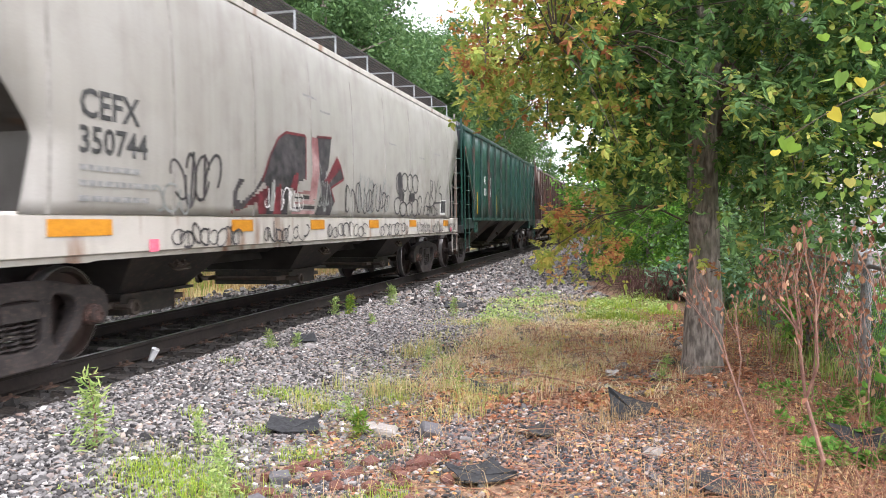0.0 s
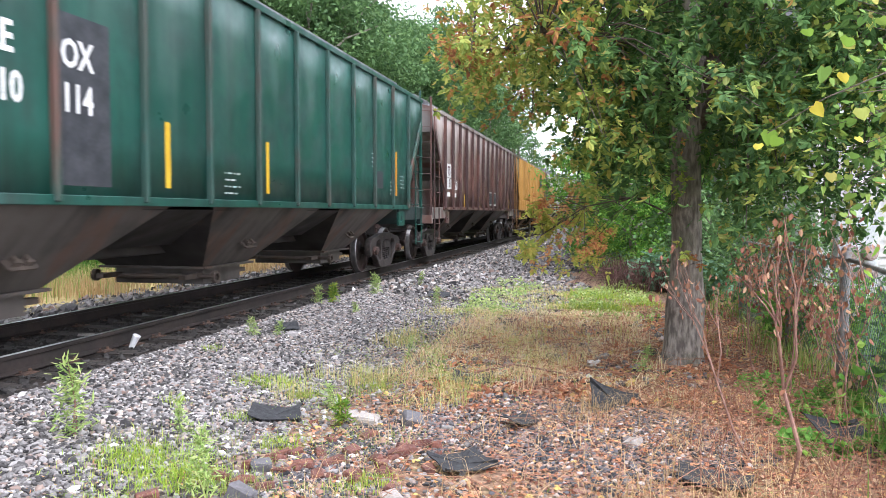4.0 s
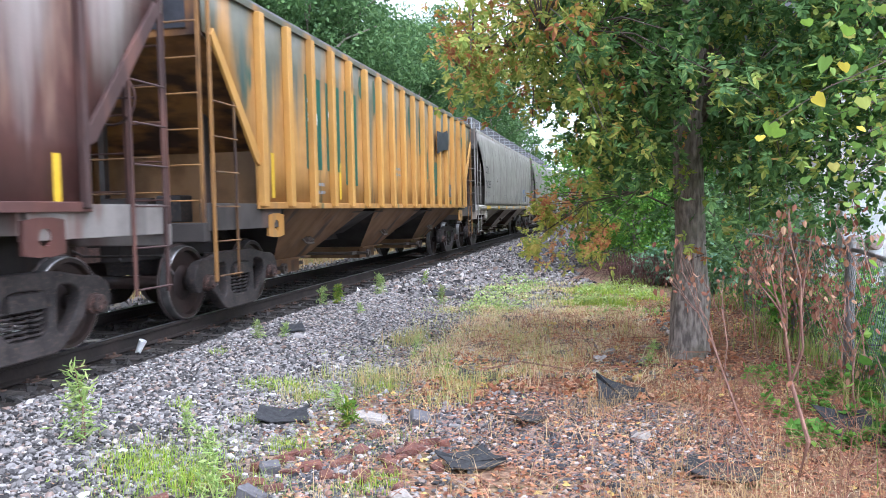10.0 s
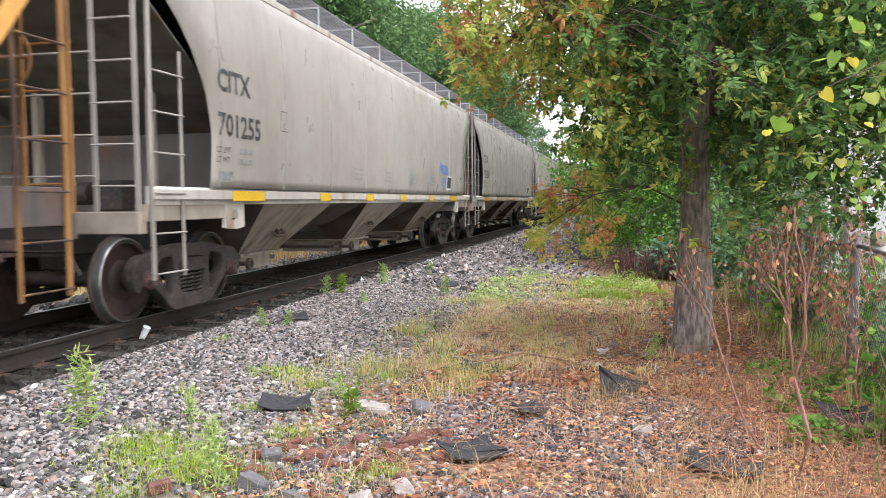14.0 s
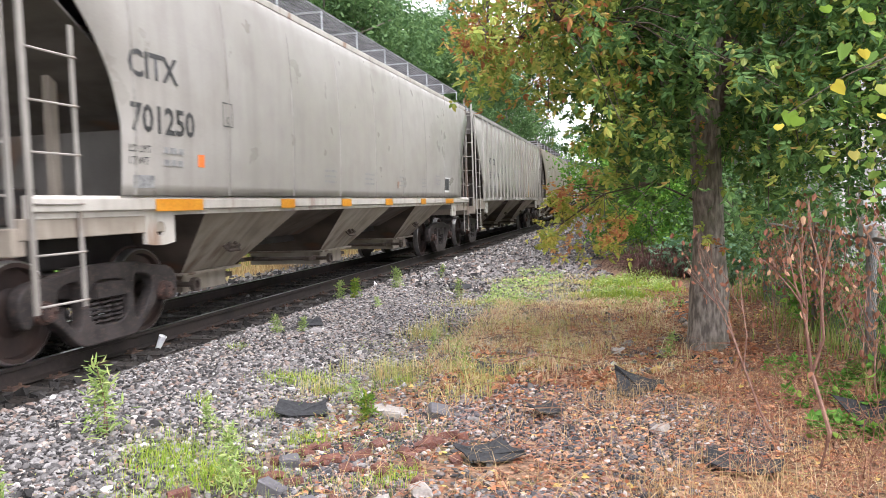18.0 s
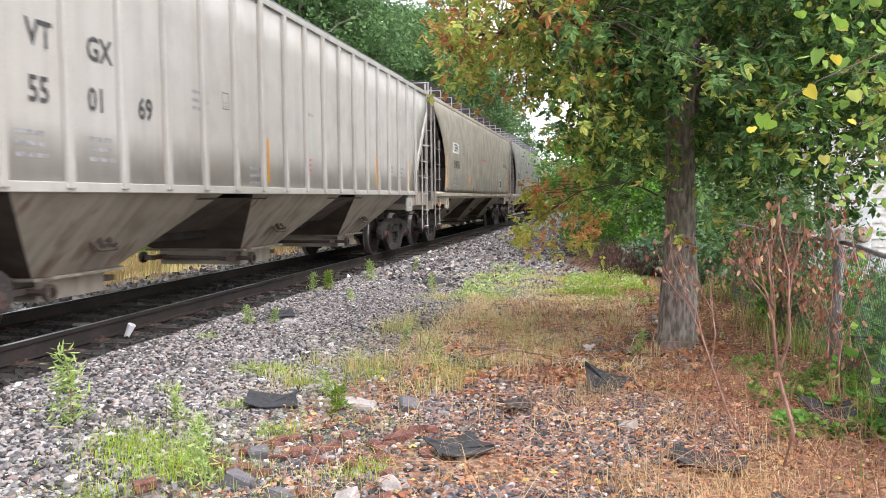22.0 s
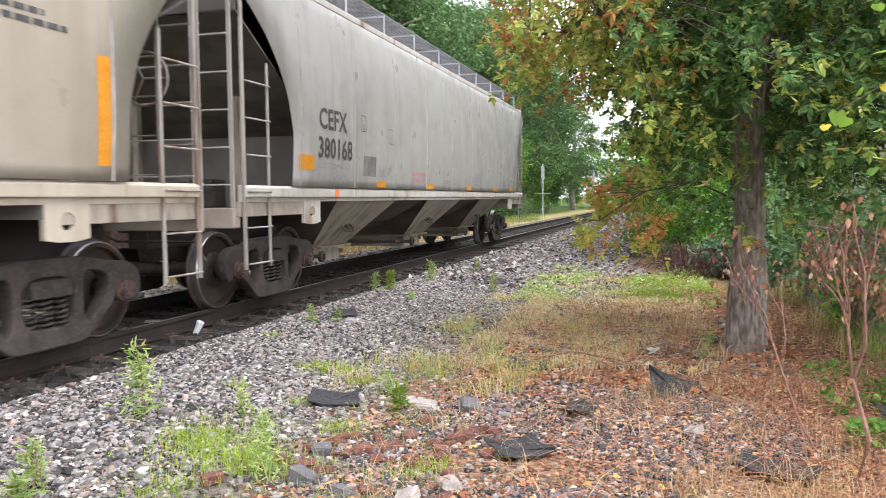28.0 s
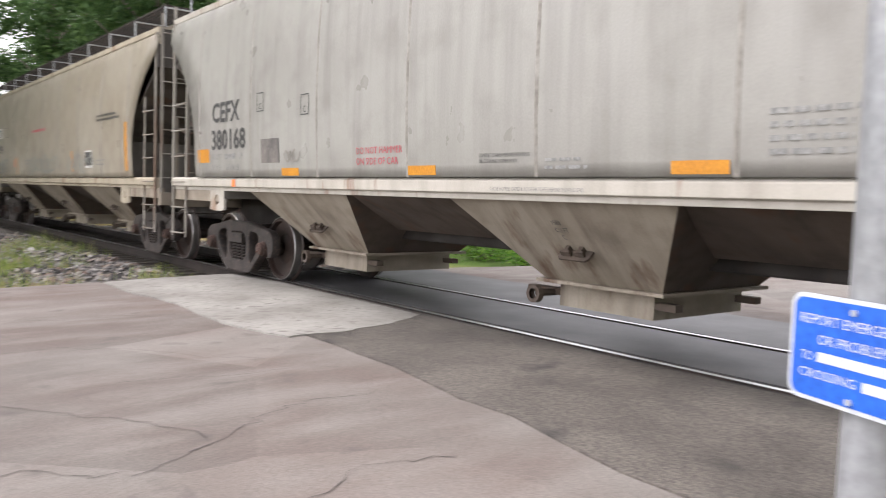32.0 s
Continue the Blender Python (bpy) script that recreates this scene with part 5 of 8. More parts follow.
# green car
WORN_WHITE = mottled("worn_white_print", (0.2, 0.3, 0.27), (0.45, 0.5, 0.48), 9, 0.7, 0, 0.0)
car, _, sd = CARS[1]
lettering("AE\n810", 0.34, -5.15, 2.5, sd, STENCIL_WHITE, car, 0.8)
lettering("OX\n114", 0.34, -4.3, 2.5, sd, STENCIL_WHITE, car, 0.8)
upright(car, REFLECT_Y, (-6.3, -2.75, -0.35, 3.2))
upright(car, REFLECT, (5.98,), 1.62, 2.55, 0.12)
decal("dark_panel", -4.35, -3.65, 1.5, 2.95, sd, DARK_PATCH, car, "repainted dark panel", 0.003)
decal("dark_panel", 4.6, 5.05, 1.74, 2.08, sd, DARK_PATCH, car, "black panel")
for y, z in ((-6.9, 2.1), (4.3, 2.4), (6.35, 2.05), (-1.5, 1.75), (5.55, 1.9)):
    stencil(y, z, 0.4, 4, sd, WORN_WHITE, car, 0.02, 0.08)
decal("end_number", -0.4, 0.4, 3.5, 3.85, lambda z: 0.0, DARK_PATCH, car).matrix_basis = Matrix.Translation((1.0, -8.3, 0)) @ pose(0, 0, 0, 0, 0, -90)

# brown car
PEELED_WHITE = mottled("worn_white_letter", (0.2, 0.14, 0.13), (0.45, 0.42, 0.41), 9, 0.7, 0, 0.0)
car, _, sd = CARS[2]
for y0, y1, z0, z1 in ((-6.6, -6.02, 2.24, 2.62), (-6.57, -5.98, 1.92, 2.22), (-5.8, -5.46, 2.2, 2.56), (-5.78, -5.12, 1.92, 2.2), (-6.55, -6.17, 1.71, 1.83), (-5.68, -5.26, 1.7, 1.82)):
    decal("letter_panel", y0, y1, z0, z1, sd, STENCIL_WHITE, car, "white painted letter panel", 0.004)
for y, z, tx in ((-6.5, 2.3, "TS"), (-5.72, 2.27, "S"), (-6.3, 1.97, "8"), (-5.55, 1.96, "79"), (3.1, 2.5, "B"), (3.1, 2.08, "A")):
    lettering(tx, 0.36, y, z, sd, PEELED_WHITE if y > 0 else P_BROWN_RIB, car, 0.9, 0.01)
upright(car, REFLECT, (-6.72,), 1.45, 2.32, 0.12)
upright(car, REFLECT_Y, (-4.02, -1.2, 4.05, 6.6), 1.4, 1.82)
for y in (1.0, 2.02):
    decal("panel_frame", y, y + 0.62, 1.52, 2.02, sd, STENCIL_WHITE, car, "white-framed black panel")
    decal("panel_field", y + 0.05, y + 0.57, 1.57, 1.97, sd, DARK_PATCH, car, "", 0.008)
# yellow car
car, _, sd = CARS[3]
for y in (-5.35, -4.5, -3.62):
    decal("repaint_panel", y, y + 0.62, 1.75 if y > -4 else 1.95, 3.35, sd, GREEN_PATCH, car, "dark green repainted panel")
lettering("AE\n810", 0.3, -5.3, 2.95, sd, STENCIL_WHITE, car, 0.9, 0.012)
lettering("OX\n123", 0.3, -4.45, 2.75, sd, STENCIL_WHITE, car, 0.9, 0.012)
s = Shape()
s.prism([(3.05, 2.72), (3.6, 2.84), (4.35, 2.9), (4.4, 3.2), (4.3, 3.42), (3.7, 3.3), (3.1, 3.3)], 1.596, 1.612)
part("worn_emblem", s, DARK_PATCH, car, "weathered dark grey emblem plate")
for k, (y, z, w, h) in enumerate(((3.0, 1.85, 0.62, 0.75), (3.1, 1.6, 0.3, 0.4), (3.72, 2.15, 0.2, 0.4), (3.6, 1.42, 0.28, 0.2), (4.2, 1.42, 0.5, 0.2), (4.9, 1.42, 0.4, 0.16), (5.2, 1.5, 0.4, 0.12), (3.6, 1.7, 0.16, 0.5), (6.75, 3.1, 0.2, 0.4), (2.3, 1.9, 0.1, 0.9), (-2.0, 3.1, 0.18, 0.7), (0.6, 2.9, 0.16, 0.8), (1.55, 2.4, 0.14, 1.3), (-2.85, 3.3, 0.2, 0.5))):
    r, s = random.Random(k), Shape()
    pts = [(y + w * 0.5 * (1 + k2 * math.cos(6.283 * i / 17)), z + h * 0.5 * (1 + k2 * math.sin(6.283 * i / 17))) for i in range(17) for k2 in [r.uniform(0.65, 1.05)]]
    s.add([(1.5045, a, b) for a, b in pts], [tuple(range(17))])
    part("bare_patch", s, GREEN_PATCH, car, "old green paint showing through")
upright(car, REFLECT_Y, (-6.6, -3.95, 3.55, 6.3), 1.5, 2.1)
decal("test_panel", 4.75, 5.15, 1.65, 2.0, sd, GREY_PATCH, car)
for y, z in ((-5.0, 1.75), (6.0, 2.6), (-0.5, 2.2), (2.7, 1.9)):
    stencil(y, z, 0.4, 2, sd, STENCIL_GREY, car, 0.05, 0.12)
decal("end_number", -0.5, 0.5, 3.4, 3.85, lambda z: 0.0, DARK_PATCH, car).matrix_basis = Matrix.Translation((0.8, -8.31, 0)) @ pose(0, 0, 0, 0, 0, -90)

# two pale grey cars
for i, num in ((4, "701255"), (5, "701250")):
    car, _, sd = CARS[i]
    lettering("CITX", 0.35, -7.02, 2.55, sd, STENCIL, car)
    lettering(num, 0.36, -7.02, 2.05, sd, STENCIL, car)
    lettering("LD LMT\nLT WT", 0.1, -7.05, 1.85, sd, STENCIL, car)
    stencil(-6.5, 1.92, 0.4, 2, sd, STENCIL_GREY, car, 0.06, 0.12)
    boxed_letter(car, -5.35, 2.22, sd, 0.27)
    decal("data_plate", -6.98, -6.66, 1.52, 1.64, sd, STENCIL_GREY, car)
    stripes(car, SILL, REFLECT_Y if i == 4 else REFLECT, (-6.62, 5.4), 1.3, 1.42, 0.85)
    stripes(car, SILL, REFLECT_Y if i == 4 else REFLECT, (-3.85, -1.65, 0.6, 3.1), 1.3, 1.42, 0.42)
    for y in (-2.4, -0.6, 1.4, 3.1):
        stencil(y, 1.85, 0.5, 3, sd, STENCIL_GREY, car, 0.03, 0.08)
    decal("data_plate", 1.3, 1.5, 1.62, 1.75, sd, P_SILL, car)
    window_placard(car, 4.88 if i == 4 else 5.2, 1.57, sd)
    for k, tx in enumerate(("CITX", num)):
        part("lettering", rot_text(tx, 0.2, STENCIL), None, car).matrix_basis = Matrix.Translation((0.55, -8.312, 3.72 - 0.22 * k)) @ pose(0, 0, 0, 90, 0, 0)
    stencil(4.3, 1.95, 0.5, 3, sd, STENCIL_GREY, car, 0.03, 0.09)
car, _, sd = CARS[4]
scrawl(1.2, 1.6, 1.6, 1.95, 0.03, 3, 61, sd, GRAFF_GREY, car)
scrawl(4.0, 4.95, 1.98, 2.22, 0.04, 6, 62, sd, GRAFF_BLUE, car)
s = Shape()
ribbon(s, [(4.5 + 0.16 * math.sin(a) ** 3, 1.72 + 0.011 * (13 * math.cos(a) - 5 * math.cos(2 * a) - 2 * math.cos(3 * a) - math.cos(4 * a))) for a in [6.28319 * k / 28 for k in range(29)]], 0.04, sd)
tagged(part("spray_heart", s, GRAFF_BLUE, car, "blue sprayed heart outline"), kind="stuff")
scrawl(2.6, 3.5, 1.55, 2.0, 0.03, 4, 64, sd, GRAFF_GREY, car)
car, _, sd = CARS[5]
decal("paint_dot", -5.88, -5.76, 1.75, 1.88, sd, ORANGE_DOT, car, "orange paint mark")

# white ribbed car
car, _, sd = CARS[6]
for y, z, tx in ((-5.84, 2.53, "VT"), (-5.1, 2.53, "GX"), (-5.84, 2.08, "55"), (-5.1, 2.08, "01"), (-4.34, 2.08, "69")):
    lettering(tx, 0.3, y, z, sd, STENCIL, car, 0.85)
upright(car, REFLECT, (-6.75, -3.9, -1.36, 3.74, 6.43), 1.5, 2.1, 0.06)
boxed_letter(car, -2.6, 2.36, sd, 0.2)
stencil(0.0, 2.6, 0.4, 1, sd, STENCIL_GREY, car, 0.05)
stencil(0.0, 1.9, 0.3, 4, sd, STENCIL_RED, car, 0.035, 0.08)
for y, z in ((-6.0, 1.85), (-5.1, 1.85), (5.45, 1.95), (4.7, 1.95), (-3.3, 2.5), (-1.9, 1.7)):
    stencil(y, z, 0.4, 3, sd, STENCIL_GREY, car, 0.04, 0.09)
decal("data_plate", -6.85, -6.55, 1.6, 1.8, sd, STENCIL, car)

# cream car
car, _, sd = CARS[7]
decal("white_field", -6.1, -5.12, 2.6, 2.9, sd, STENCIL_WHITE, car, "white painted field")
lettering("CEFX", 0.3, -6.02, 2.65, sd, STENCIL, car, 1.0, 0.01)
lettering("319596", 0.31, -5.98, 2.16, sd, STENCIL, car)
stencil(-6.08, 1.85, 1.0, 3, sd, STENCIL_GREY, car, 0.05, 0.12)
boxed_letter(car, -4.6, 2.6, sd, 0.28)
decal("reflective_stripe", -7.0, -6.86, 1.57, 2.46, sd, REFLECT, car, "orange reflective stripe")
decal("reflective_stripe", 6.75, 6.9, 1.57, 2.45, sd, REFLECT, car, "orange reflective stripe")
decal("reflective_stripe", -7.8, -7.4, 1.06, 1.17, lambda z: 1.495, REFLECT, car, "orange reflective stripe")
decal("reflective_stripe", -3.15, -3.04, 1.53, 2.0, sd, REFLECT, car, "orange reflective stripe")
decal("reflective_stripe", 2.9, 3.02, 1.57, 2.02, sd, REFLECT, car, "orange reflective stripe")
stencil(4.95, 2.68, 1.65, 2, sd, STENCIL, car, 0.045, 0.08)
scrawl(-5.6, -4.2, 1.6, 2.0, 0.045, 5, 71, sd, GRAFF_GREY, car)
scrawl(-1.5, 1.6, 1.55, 2.0, 0.05, 9, 72, sd, GRAFF_GREY, car)
scrawl(2.6, 4.6, 1.55, 1.95, 0.045, 6, 73, sd, GRAFF_GREY, car)
stencil(-1.0, 2.65, 1.6, 1, sd, STENCIL_RED, car, 0.06)
decal("paint_dot", -3.4, -3.3, 1.75, 1.95, sd, ORANGE_DOT, car, "orange paint mark")
window_placard(car, 4.05, 1.64, sd)
for y, z in ((4.85, 1.8), (-2.0, 1.9)):
    stencil(y, z, 0.7, 2, sd, STENCIL_GREY, car, 0.03, 0.08)

# last car
car, _, sd = CARS[8]
lettering("CEFX", 0.38, -6.45, 2.22, sd, STENCIL, car)
lettering("380168", 0.38, -6.48, 1.84, sd, STENCIL, car)
lettering("LD LMT", 0.11, -6.5, 1.7, sd, STENCIL_GREY, car)
stencil(-6.02, 1.77, 0.42, 1, sd, STENCIL_GREY, car, 0.07)
lettering("LB", 0.11, -5.55, 1.7, sd, STENCIL_GREY, car)
lettering("LT WT", 0.11, -6.5, 1.55, sd, STENCIL_GREY, car)
lettering("63100 LB", 0.11, -5.98, 1.55, sd, STENCIL_GREY, car)
stripes(car, sd, REFLECT, (-4.34, -1.72, 1.26, 4.0, 6.1), 1.47, 1.56, 0.43)
decal("reflective_stripe", -7.0, -6.58, 1.66, 1.85, sd, REFLECT, car, "orange reflective stripe")
decal("grey_panel", -4.89, -4.39, 1.63, 1.93, sd, GREY_PATCH, car, "dull grey metal panel")
scrawl(-4.25, -3.9, 1.62, 1.78, 0.03, 3, 81, sd, SEAM, car, "worn_sticker")
boxed_letter(car, -5.0, 2.28, sd, 0.24)
boxed_letter(car, -3.84, 2.17, sd, 0.24)
lettering("DO NOT HAMMER\nON SIDE OF CAR", 0.1, -2.64, 1.69, sd, STENCIL_RED, car)
lettering("CONSULT OWNER BEFORE REPAIRING\nOR CLEANING HOPPER BODY", 0.045, -0.68, 1.62, sd, STENCIL, car, 0.78)
lettering("CLOSE HOPPER GATES & ROOF HATCHES BEFORE MOVING CAR", 0.045, -0.55, 1.34, SILL, STENCIL_GREY, car, 0.8)
lettering("1583\nCU.FT\n  C", 0.055, -0.1, 1.07, lambda z: 1.47 - (1.3 - z) * 1.0 + 0.008, STENCIL, car)
stencil(1.95, 1.86, 0.6, 4, sd, STENCIL_GREY, car, 0.035, 0.08)
stencil(0.1, 1.6, 0.5, 2, sd, STENCIL_GREY, car, 0.025, 0.06)
decal("paint_dot", -5.85, -5.75, 1.32, 1.42, SILL, ORANGE_DOT, car, "orange paint mark")
for y in (5.2, 5.7):
    stencil(y, 1.75, 0.3, 3, sd, STENCIL_GREY, car, 0.04, 0.08)


def run(t):
    """How far the train has come at t seconds."""
    ts, vs = (0, 4, 9, 12, 15.5, 19, 24, 29, 32), (4.95, 4.9, 4.75, 4.72, 4.8, 4.9, 5.0, 5.1, 5.12)
    d = 0.0
    for t0, t1, v0, v1 in zip(ts, ts[1:], vs, vs[1:]):
        u = min(max(t - t0, 0.0), t1 - t0)
        d += v0 * u + (v1 - v0) / (t1 - t0) * u * u / 2
    return d


# ---- foliage tools ----
OVAL = (np.array([(0, 0, 0), (-0.3, 0.35, 0.06), (-0.2, 0.75, 0.05), (0, 1, -0.04), (0.2, 0.75, 0.05), (0.3, 0.35, 0.06)], float), np.array([(0, 3, 2, 1), (0, 5, 4, 3)]))
NARROW = (np.array([(0, 0, 0), (-0.11, 0.4, 0.03), (-0.07, 0.75, 0.02), (0, 1, -0.06), (0.07, 0.75, 0.02), (0.11, 0.4, 0.03)], float), np.array([(0, 3, 2, 1), (0, 5, 4, 3)]))


def cloud(name, at, size, mat, parent=None, shape=OVAL, droop=0.5, flat=False, seed=0, spread=0.35):
    """Many leaves in one mesh, at the given points, each turned its own way."""
    g = np.random.default_rng(seed)
    at = np.asarray(at, float)
    n = len(at)
    yaw = g.uniform(0, 2 * np.pi, n)
    pitch = g.normal(0, 0.18, n) if flat else g.normal(-droop, 0.45, n)
    roll = g.normal(0, 0.25 if flat else 0.6, n)
    sz = size * g.uniform(1 - spread, 1 + spread, n)
    f = np.stack([np.cos(yaw) * np.cos(pitch), np.sin(yaw) * np.cos(pitch), np.sin(pitch)], -1)
    side = np.stack([-np.sin(yaw), np.cos(yaw), 0 * yaw], -1)
    up = np.cross(f, -side)
    s2 = side * np.cos(roll)[:, None] + up * np.sin(roll)[:, None]
    u2 = np.cross(s2, f)
    tv, tf = shape
    v = at[:, None] + sz[:, None, None] * (tv[None, :, :1] * s2[:, None] + tv[None, :, 1:2] * f[:, None] + tv[None, :, 2:] * u2[:, None])
    fc = tf[None] + (np.arange(n) * len(tv))[:, None, None]
    return raw(name, v.reshape(-1, 3), fc.reshape(-1, tf.shape[1]), mat, parent)


def blades(name, at, height, width, mat, parent=None, seed=0, lean=0.5):
    """Blades of grass: each a bent, tapering strip."""
    g = np.random.default_rng(seed)
    at = np.asarray(at, float)
    n = len(at)
    yaw, ln = g.uniform(0, 2 * np.pi, n), np.abs(g.normal(0, lean, n))
    h, w = height * g.uniform(0.5, 1.3, n), width * g.uniform(0.6, 1.2, n)
    d = np.stack([np.cos(yaw), np.sin(yaw), 0 * yaw], -1)
    s = np.stack([-np.sin(yaw), np.cos(yaw), 0 * yaw], -1)
    up = np.array([0, 0, 1.0])
    mid = at + h[:, None] * 0.55 * up + d * (0.2 * ln * h)[:, None]
    tip = at + (h * (1 - 0.25 * np.minimum(ln, 1.5)))[:, None] * up + d * (0.75 * ln * h)[:, None]
    w = w[:, None]
    v = np.stack([at - s * w, at + s * w, mid - s * w * 0.7, mid + s * w * 0.7, tip - s * w * 0.08, tip + s * w * 0.08], 1)
    f = np.array([(0, 1, 3, 2), (2, 3, 5, 4)])[None] + (np.arange(n) * 6)[:, None, None]
    return raw(name, v.reshape(-1, 3), f.reshape(-1, 4), mat, parent)


ROCK = np.array([(-1, -1, -1), (1, -1, -1), (1, 1, -1), (-1, 1, -1), (-0.8, -0.7, 0.8), (0.7, -0.8, 1), (0.8, 0.7, 0.7), (-0.7, 0.8, 1)], float) * 0.5
ROCK_F = np.array([(0, 3, 2, 1), (4, 5, 6, 7), (0, 1, 5, 4), (1, 2, 6, 5), (2, 3, 7, 6), (3, 0, 4, 7)])


def rocks(name, at, size, mat, parent=None, seed=0):
    g = np.random.default_rng(seed)
    at = np.asarray(at, float)
    n = len(at)
    q = g.normal(size=(n, 4))
    q /= np.linalg.norm(q, axis=1)[:, None]
    w, x, y, z = q.T
    rm = np.stack([1 - 2 * (y * y + z * z), 2 * (x * y - z * w), 2 * (x * z + y * w), 2 * (x * y + z * w), 1 - 2 * (x * x + z * z), 2 * (y * z - x * w), 2 * (x * z - y * w), 2 * (y * z + x * w), 1 - 2 * (x * x + y * y)], -1).reshape(n, 3, 3)
    tv = ROCK[None] * (1 + g.uniform(-0.4, 0.4, (n, 8, 3))) * g.uniform(0.55, 1.2, (n, 1, 3))
    sz = size * g.lognormal(0, 0.33, n)
    v = at[:, None] + sz[:, None, None] * np.einsum("nij,nkj->nki", rm, tv)
    f = ROCK_F[None] + (np.arange(n) * 8)[:, None, None]
    return raw(name, v.reshape(-1, 3), f.reshape(-1, 4), mat, parent)


def on_soil(xy, lift=0.0):
    return np.array([(x, y, soil_z(x, y) + lift) for x, y in xy])


LEAF_GREEN = leafy("maple_leaves", ((0.0, (0.045, 0.095, 0.032)), (0.4, (0.08, 0.165, 0.05)), (0.8, (0.13, 0.235, 0.068)), (0.96, (0.22, 0.29, 0.08)), (1.0, (0.34, 0.29, 0.09))), 0.5, 0.33)
LEAF_PALE = leafy("pale_leaves", ((0.0, (0.18, 0.26, 0.055)), (0.4, (0.29, 0.38, 0.08)), (0.75, (0.42, 0.47, 0.11)), (0.93, (0.54, 0.48, 0.12)), (1.0, (0.52, 0.28, 0.11))), 0.5, 0.42)
LEAF_TURN = leafy("turning_leaves", ((0.0, (0.2, 0.27, 0.05)), (0.25, (0.38, 0.36, 0.07)), (0.45, (0.52, 0.27, 0.09)), (0.7, (0.46, 0.18, 0.075)), (0.88, (0.27, 0.11, 0.055)), (1.0, (0.58, 0.44, 0.1))), 0.55, 0.4)
LEAF_LIME = leafy("lime_leaves", ((0.0, (0.132, 0.264, 0.033)), (0.6, (0.220, 0.363, 0.055)), (0.85, (0.352, 0.396, 0.055)), (1.0, (0.462, 0.374, 0.066))), 0.45, 0.5)
YELLOW_LEAF = leafy("yellow_leaves", ((0.0, (0.5, 0.42, 0.05)), (1.0, (0.6, 0.52, 0.08))), 0.5, 0.5)
LEAF_DARK = leafy("woodland_leaves", ((0.0, (0.065, 0.125, 0.05)), (0.5, (0.1, 0.185, 0.07)), (1.0, (0.155, 0.255, 0.09))), 0.55, 0.35)
LEAF_BUSH = leafy("bush_leaves", ((0.0, (0.077, 0.198, 0.033)), (0.6, (0.154, 0.329, 0.056)), (1.0, (0.285, 0.439, 0.077))), 0.5, 0.4)
LEAF_BLUE = leafy("bluish_leaves", ((0.0, (0.1, 0.2, 0.12)), (1.0, (0.19, 0.32, 0.2))), 0.5, 0.35)
# Low bough's leaves: yellowed, and brightened in colour against the crown's shade.
LEAF_BOUGH = leafy("bough_leaves", ((0.0, (0.3, 0.38, 0.08)), (0.5, (0.48, 0.52, 0.11)), (0.85, (0.62, 0.55, 0.14)), (1.0, (0.6, 0.36, 0.14))), 0.5, 0.48)
LEAF_RUST = leafy("rusty_bough_leaves", ((0.0, (0.62, 0.5, 0.14)), (0.35, (0.66, 0.36, 0.15)), (0.75, (0.6, 0.24, 0.11)), (1.0, (0.36, 0.15, 0.08))), 0.55, 0.45)
LEAF_DEAD = leafy("dead_leaves", ((0.0, (0.2, 0.08, 0.055)), (0.6, (0.34, 0.16, 0.1)), (1.0, (0.46, 0.29, 0.18))), 0.7, 0.3)
BARK, t, b = nodes("maple_bark", 0.95, spec=0.15)
n1, n2, n3 = tex(t, "Noise", 30, (1, 1, 0.28), detail=12), tex(t, "Noise", 2.6, detail=6), tex(t, "Noise", 55, (1, 1, 0.22), detail=9)
col = mix(t, mask(t, n1.outputs[0], 0.38, 0.62), (0.14, 0.12, 0.104), (0.34, 0.298, 0.255))
col = mix(t, mask(t, n2.outputs[0], 0.52, 0.7), col, (0.16, 0.15, 0.11))
t.links.new(col, b.inputs["Base Color"])
furrow = mix(t, 0.5, n1.outputs[0], n3.outputs[0])
bump(t, b, furrow, 1.0, 0.035)
STUB = mottled("rotten_wood", (0.012, 0.01, 0.009), (0.04, 0.032, 0.026), 14, 0.95, 0, 0.6, 0.02)
LEAF_VINE = leafy("vine_leaves", ((0.0, (0.10, 0.20, 0.04)), (0.5, (0.19, 0.33, 0.07)), (0.8, (0.30, 0.42, 0.09)), (0.95, (0.45, 0.43, 0.10)), (1.0, (0.40, 0.22, 0.10))), 0.5, 0.4)
TWIG = mottled("twig_bark", (0.06, 0.045, 0.035), (0.13, 0.1, 0.08), 20, 0.9, 0, 0.3)
RED_STEM = mottled("red_stem", (0.17, 0.085, 0.065), (0.3, 0.17, 0.12), 18, 0.8, 0, 0.2)
PALE_GRASS = leafy("pale_grass", ((0.0, (0.350, 0.413, 0.112)), (0.4, (0.562, 0.562, 0.200)), (0.8, (0.725, 0.625, 0.300)), (1.0, (0.625, 0.400, 0.225))), 0.7, 0.35)
STRAW = leafy("dry_straw", ((0.0, (0.32, 0.2, 0.1)), (0.5, (0.45, 0.31, 0.15)), (1.0, (0.55, 0.42, 0.24))), 0.8, 0.2)
GRASS = leafy("green_grass", ((0.0, (0.120, 0.209, 0.039)), (0.5, (0.250, 0.342, 0.078)), (0.8, (0.360, 0.380, 0.130)), (1.0, (0.450, 0.361, 0.208))), 0.6, 0.4)
GRASS_LIME = leafy("lush_grass", ((0.0, (0.204, 0.342, 0.031)), (0.6, (0.336, 0.479, 0.062)), (1.0, (0.480, 0.513, 0.109))), 0.5, 0.45)
